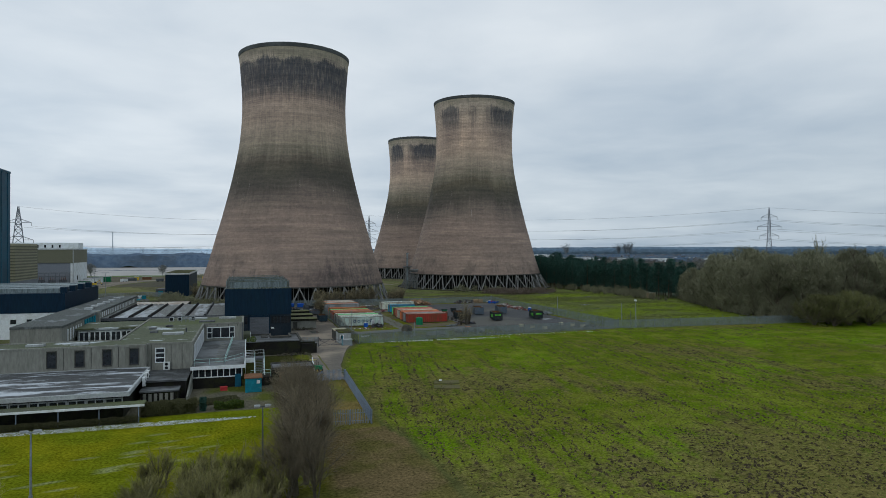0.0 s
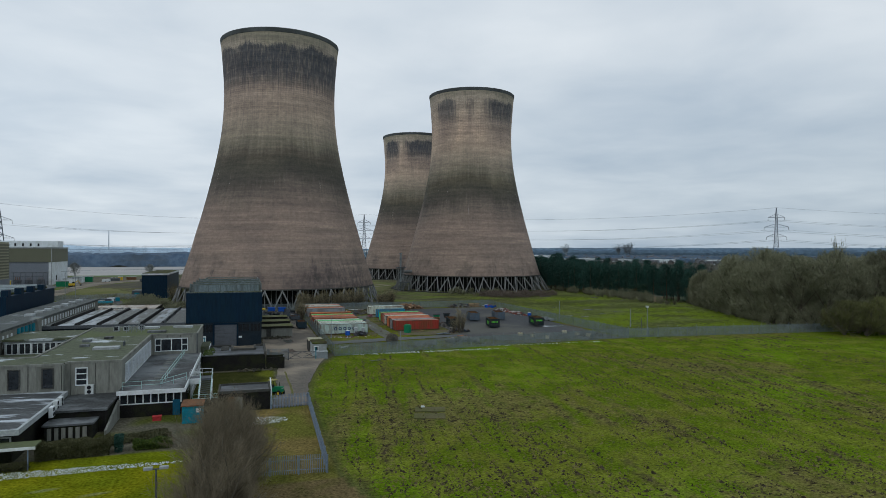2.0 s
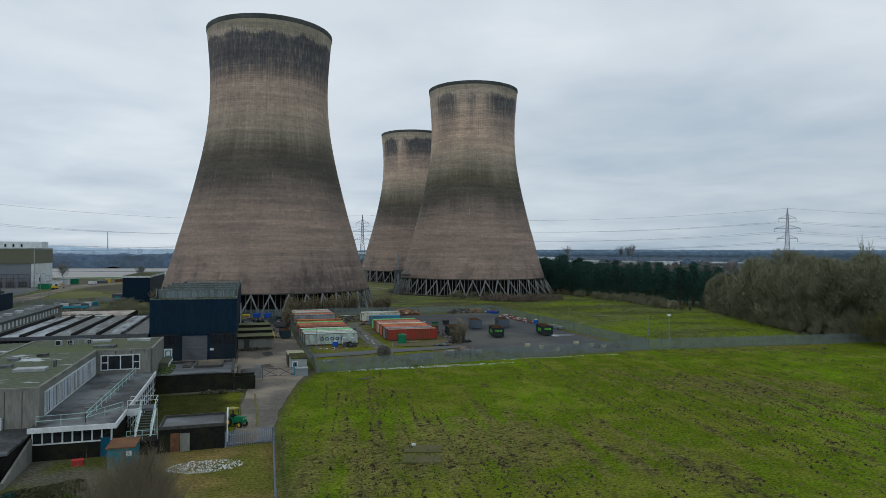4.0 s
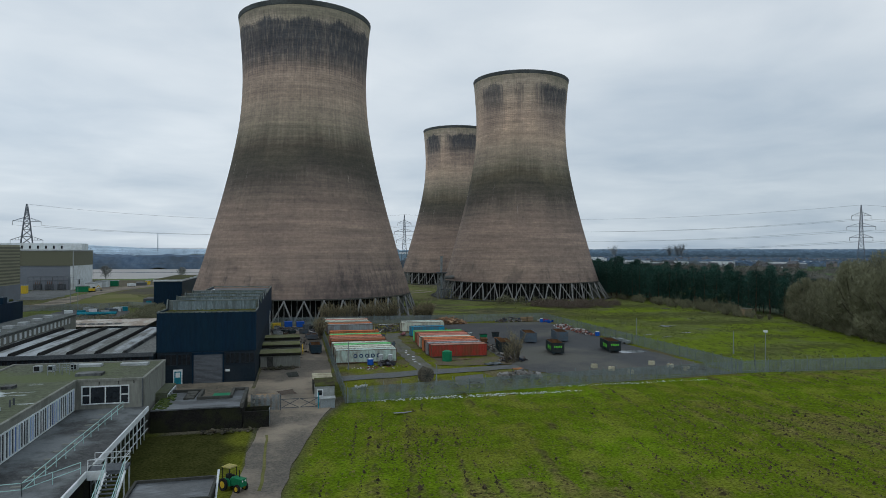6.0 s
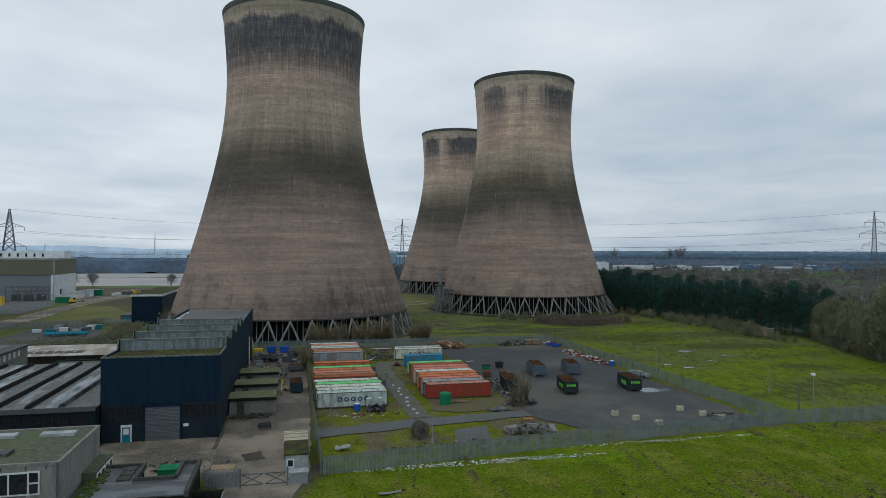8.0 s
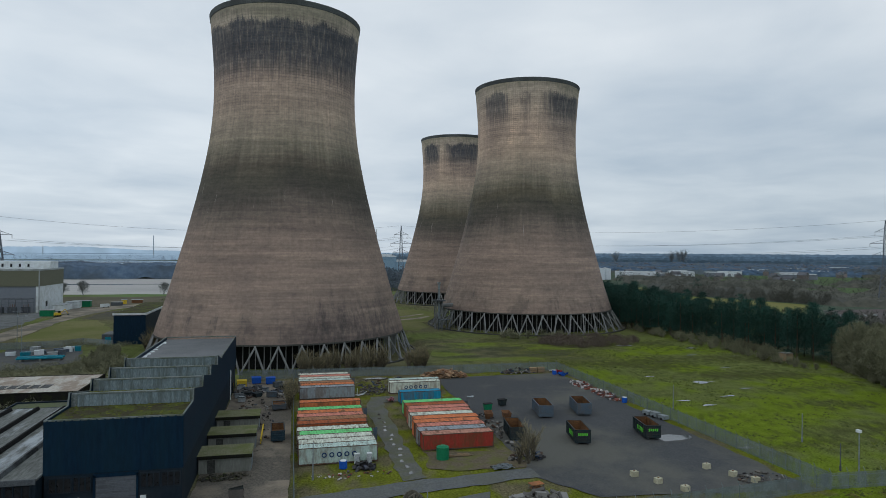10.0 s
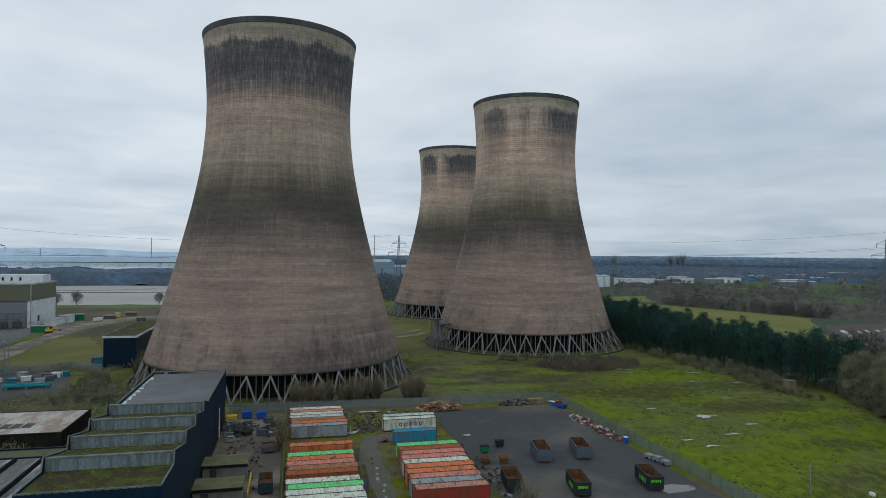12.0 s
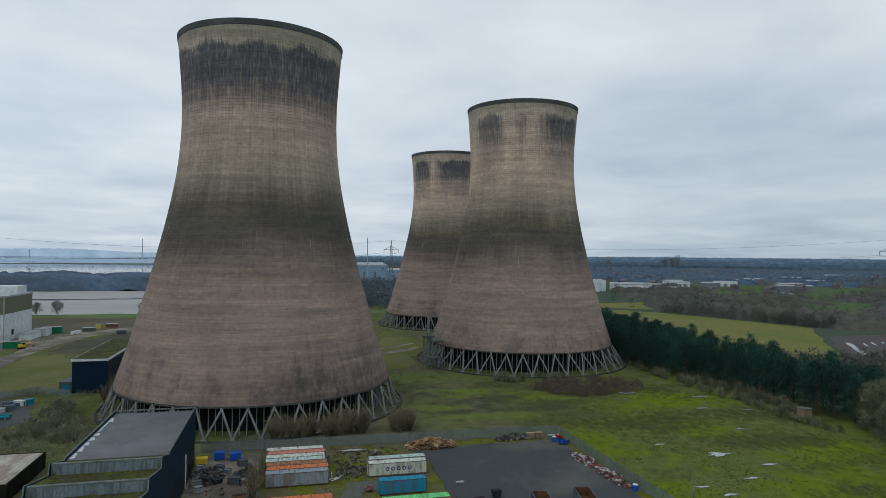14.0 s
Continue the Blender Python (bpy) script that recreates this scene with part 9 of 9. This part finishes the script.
for i in range(3):
    part("pipe", br((-6, i * 1.2, 0.9 + 0.2 * (i % 2)), (6, i * 1.2, 0.9 + 0.2 * (i % 2)), 0.35, n=8), M["teal"], tp)
for x in (-5, 0, 5):
    part("support", bx(x, -0.4, 0, x + 0.4, 3.4, 0.6), M["concrete"], tp)
lk = thing("lattice_shack", (174.2, 248.0), 5, "small brown timber hut at the edge of the pines", "hut")
part("wall", bx(-1.4, -1.2, 0, 1.4, 1.2, 2.3), M["wood"], lk)
part("roof", bx(-1.6, -1.4, 2.3, 1.6, 1.4, 2.45), M["concrete"], lk)



def transformer(at, turn, lab):
    t = thing("transformer", at, turn, lab, "transformer", "transformers before the turbine hall")
    part("tank", bx(-1.8, -1.2, 0.3, 1.8, 1.2, 3.4), M["steel"], t)
    for k in range(5):
        part("radiator", bx(-1.6 + k * 0.7, -1.7, 0.6, -1.2 + k * 0.7, -1.2, 3.0), M["shutter"], t)
    for x in (-1.0, 0.0, 1.0):
        part("bushing", br((x, 0.3, 3.4), (x, 0.5, 5.0), 0.16, n=8, r2=0.08), M["rust"], t)
    part("plinth", bx(-2.2, -1.9, 0, 2.2, 1.6, 0.3), M["concrete"], t)
    return t


tf = transformer((-109, 443, 0.09), 0, "dark grey transformer with ribbed radiators in a steel bay")
for x, y in ((-115, 442.5), (-121, 443)):
    copy_thing(tf, pose(x, y, 0.09))
bay = thing("steel_gantry", (0, 0), 0, "grey steel gantry over the transformers", "gantry")
for x in (-124, -118, -112, -106.5):
    for y in (438.5, 446.5):
        part("post", br((x, y, 0), (x, y, 7.6), 0.16), M["shutter"], bay)
    part("cross_beam", br((x, 438.5, 7.6), (x, 446.5, 7.6), 0.16), M["shutter"], bay)
for y in (438.5, 446.5):
    for z in (5.4, 7.6):
        part("beam", br((-124, y, z), (-106.5, y, z), 0.14), M["shutter"], bay)

# storage square, fence and rough grass west of the tower
patch("rough_grass", [(-74, 338), (-78, 400), (-66, 405), (-47, 362), (-41, 327), (-64, 319)], 0.075, M["drygrass"], "dry yellowish rough grass by the works road", "grass", 1.4, 5, 4)
M["soil"] = mat("dark_bare_soil", (0.046, 0.040, 0.030), (0.078, 0.068, 0.050), 0.4, 0.95, c3=(0.095, 0.09, 0.04), stain=0.3, amount=0.5)
M["gravel"] = mat("grey_gravel", (0.10, 0.10, 0.098), (0.17, 0.168, 0.16), 0.6, 0.95, c3=(0.07, 0.07, 0.066), stain=0.3)
patch("gravel_yard", [(-112, 372), (-92, 368), (-92, 392), (-95, 426), (-104, 446), (-122, 446), (-124, 400)], 0.085, M["gravel"], "grey gravel yard beside the works road", "ground", 1.2, 5, 12)
patch("bare_soil", [(-73, 410), (-47, 402), (-37, 440), (-44, 478), (-60, 480), (-72, 446)], 0.08, M["soil"], "bare dark soil behind the pump house", "ground", 1.5, 5, 9)
patch("pavement_store", [(-66, 312), (-52.7, 313), (-44.4, 311.5), (-36.9, 283.5), (-46.3, 273), (-66, 270)], 0.085, M["tarmac"], "dark storage square with scattered goods", "pavement", 0.8, 4, 6)
fence("palisade_fence", [(-80, 309), (-51.8, 316), (-46.8, 321), (-35.8, 313.5)], 2.4, M["galv"], "grey palisade fence beyond the storage square")
rs = random.Random(66)
for i in range(16):
    x, y = rs.uniform(-62, -44), rs.uniform(291, 310)
    mm = rs.choice(("teal", "white", "trim", "skip_grey", "steel"))
    t = thing("storage_crate", (x, y, 0.085), rs.uniform(-20, 20), {"teal": "teal steel storage crate", "white": "white plastic storage crate", "trim": "pale grey storage crate", "skip_grey": "blue-grey storage crate", "steel": "dark steel storage crate"}[mm] + " on the storage square", "crate", "crates on the storage square")
    h_ = rs.uniform(0.7, 1.5)
    part("body", bx(-1.3, -0.8, 0, 1.3, 0.8, h_), M[mm], t)
    part("lid", bx(-1.36, -0.86, h_, 1.36, 0.86, h_ + 0.1), M[mm], t)
for i in range(13):
    y, x = 170.5 + i * 2.9, 40.6 + 0.35 * math.sin(i * 2.1)
    patch("puddle", [(x - 0.3, y), (x + 0.35, y + 0.1), (x + 0.3, y + rs.uniform(0.7, 1.7)), (x - 0.2, y + rs.uniform(0.6, 1.4))], 0.125, M["water"], "small puddle on the muddy track", "puddle", 0.2, 0.5, i)
for pts, sd in (([(14.5, 152), (17, 152.4), (16.5, 156), (14.2, 155)], 5), ([(15.5, 166), (17.5, 166.2), (17.0, 171), (15.4, 170)], 6)):
    patch("puddle", pts, 0.125, M["water"], "shallow puddle on the muddy track", "puddle", 0.35, 0.8, sd)


# ---- clods, tufts and slabs of the fields ----
def lumps(name, places, material, label, category, seed):
    """Very many small uneven lumps lying on the ground: (x, y, width, height)."""
    r = random.Random(seed)
    vs, fs = [], []
    for x, y, w, h in places:
        z = ground_look(x, y)[0] - 0.05
        k, a = len(vs), r.uniform(0, 6.283)
        for i in range(5):
            q = w * r.uniform(0.35, 0.7)
            vs.append((x + q * math.cos(a + i * 1.257), y + q * math.sin(a + i * 1.257), z))
        vs.append((x + r.uniform(-0.2, 0.2) * w, y + r.uniform(-0.2, 0.2) * w, z + 0.05 + h))
        fs += [(k + i, k + (i + 1) % 5, k + 5) for i in range(5)]
    return tagged(new(name, raw(name, vs, fs, material)), label, category, kind="stuff")


M["clod"] = leafmat("wet_soil_clods", (0.026, 0.021, 0.012), (0.092, 0.070, 0.038), 0.95)
M["tuft"] = leafmat("dry_grass_tufts", (0.10, 0.105, 0.015), (0.20, 0.165, 0.055), 0.95)
M["darktuft"] = leafmat("dark_grass_tufts", (0.035, 0.045, 0.010), (0.09, 0.10, 0.018), 0.95)
rc = random.Random(91)
SR, CR = math.sin(RUT), math.cos(RUT)


def in_field(x, y):
    return 38 < y < 147 and field_edge(y) + 0.8 < x < 158 and not (x > 24 and y > 144.2 + (x - 24.2) * 0.11)


clods, dry, dark = [], [], []
a = 0.0
while a < 160:  # broken plough rows
    a += rc.choice((1.3, 1.75, 1.75, 2.2))
    b = 30.0
    while b < 165:
        b += rc.uniform(0.12, 0.38)
        x, y = a * SR + b * CR, -a * CR + b * SR
        x += 0.5 * noise.noise((b * 0.06, a, 2.0))
        if not in_field(x, y):
            continue
        near = smooth(135, 45, y) * smooth(130, 40, x)
        g = noise.noise((a * 0.45, b * 0.09, 1.0)) + 0.9 * noise.noise((x * 0.03, y * 0.03, 5.0)) + 0.7 * near - 0.5 * smooth(12, 2, x - field_edge(y))
        if g > 0.10:
            s = rc.uniform(0.15, 0.42) * (1.35 if rc.random() < 0.15 else 0.7)
            (clods if rc.random() < 0.72 else dry).append((x + rc.gauss(0, 0.16), y, s, s * rc.uniform(0.25, 0.6)))
for i in range(105000):
    y = 38 + 109 * rc.random() ** 1.5
    x = 15 + 140 * rc.random() ** 1.3
    if not in_field(x, y):
        continue
    near = smooth(140, 45, y) * smooth(130, 40, x)
    g = noise.noise((x * 0.12, y * 0.06, 12.0)) + 0.5 * noise.noise((x * 0.6, y * 0.5, 3.0)) + 0.25 * near
    s = rc.uniform(0.12, 0.38)
    if g > 0.30:
        (clods if rc.random() < 0.5 else dry).append((x, y, s * (0.9 + 0.4 * near), s * rc.uniform(0.2, 0.5)))
    elif rc.random() < 0.35:
        (dry if rc.random() < 0.2 + 0.5 * near else dark).append((x, y, s * 1.2, s * rc.uniform(0.15, 0.4)))
lumps("soil_clods", clods, M["clod"], "dark wet soil clods in broken plough rows", "soil", 1)
lumps("dry_tufts", dry, M["tuft"], "straw-coloured grass tufts on the field", "grass", 2)
for i in range(16000):
    x, y = rc.uniform(98, 180), rc.uniform(150, 335)
    if not (x > wood_edge(min(y, 240)) - 2 or (x > 168 and y > 225)) and noise.noise((x * 0.07, y * 0.11, 6.0)) + 0.5 * noise.noise((x * 0.5, y * 0.5, 2.0)) > 0.05:
        s = rc.uniform(0.25, 0.75)
        dark.append((x, y, s, s * rc.uniform(0.2, 0.45)))
lumps("dark_tufts", dark, M["darktuft"], "dark green rough grass tufts", "grass", 3)
M["mudslab"] = mat("muddy_slab", (0.085, 0.075, 0.035), (0.13, 0.112, 0.055), 0.8, 0.9, c3=(0.075, 0.085, 0.02), stain=0.4)
for x, y, lab in ((30.6, 98.0, "muddy concrete slab half sunk in the field"), (29.6, 94.7, "muddy concrete slab beside another one in the field")):
    t = thing("concrete_slab", (x, y, 0.0), -16, lab, "slab", "slabs in the field")
    part("slab", bx(-2.0, -1.2, -0.1, 2.0, 1.2, 0.14), M["mudslab"], t)
mk = thing("marker_stone", (29.9, 99.3, 0.0), 0, "small white marker stone beside the slab", "stone")
part("stone", prism(bmesh.new(), [(-0.22, -0.18), (0.25, -0.14), (0.2, 0.2), (-0.2, 0.16)], -0.05, 0.3), M["white"], mk)
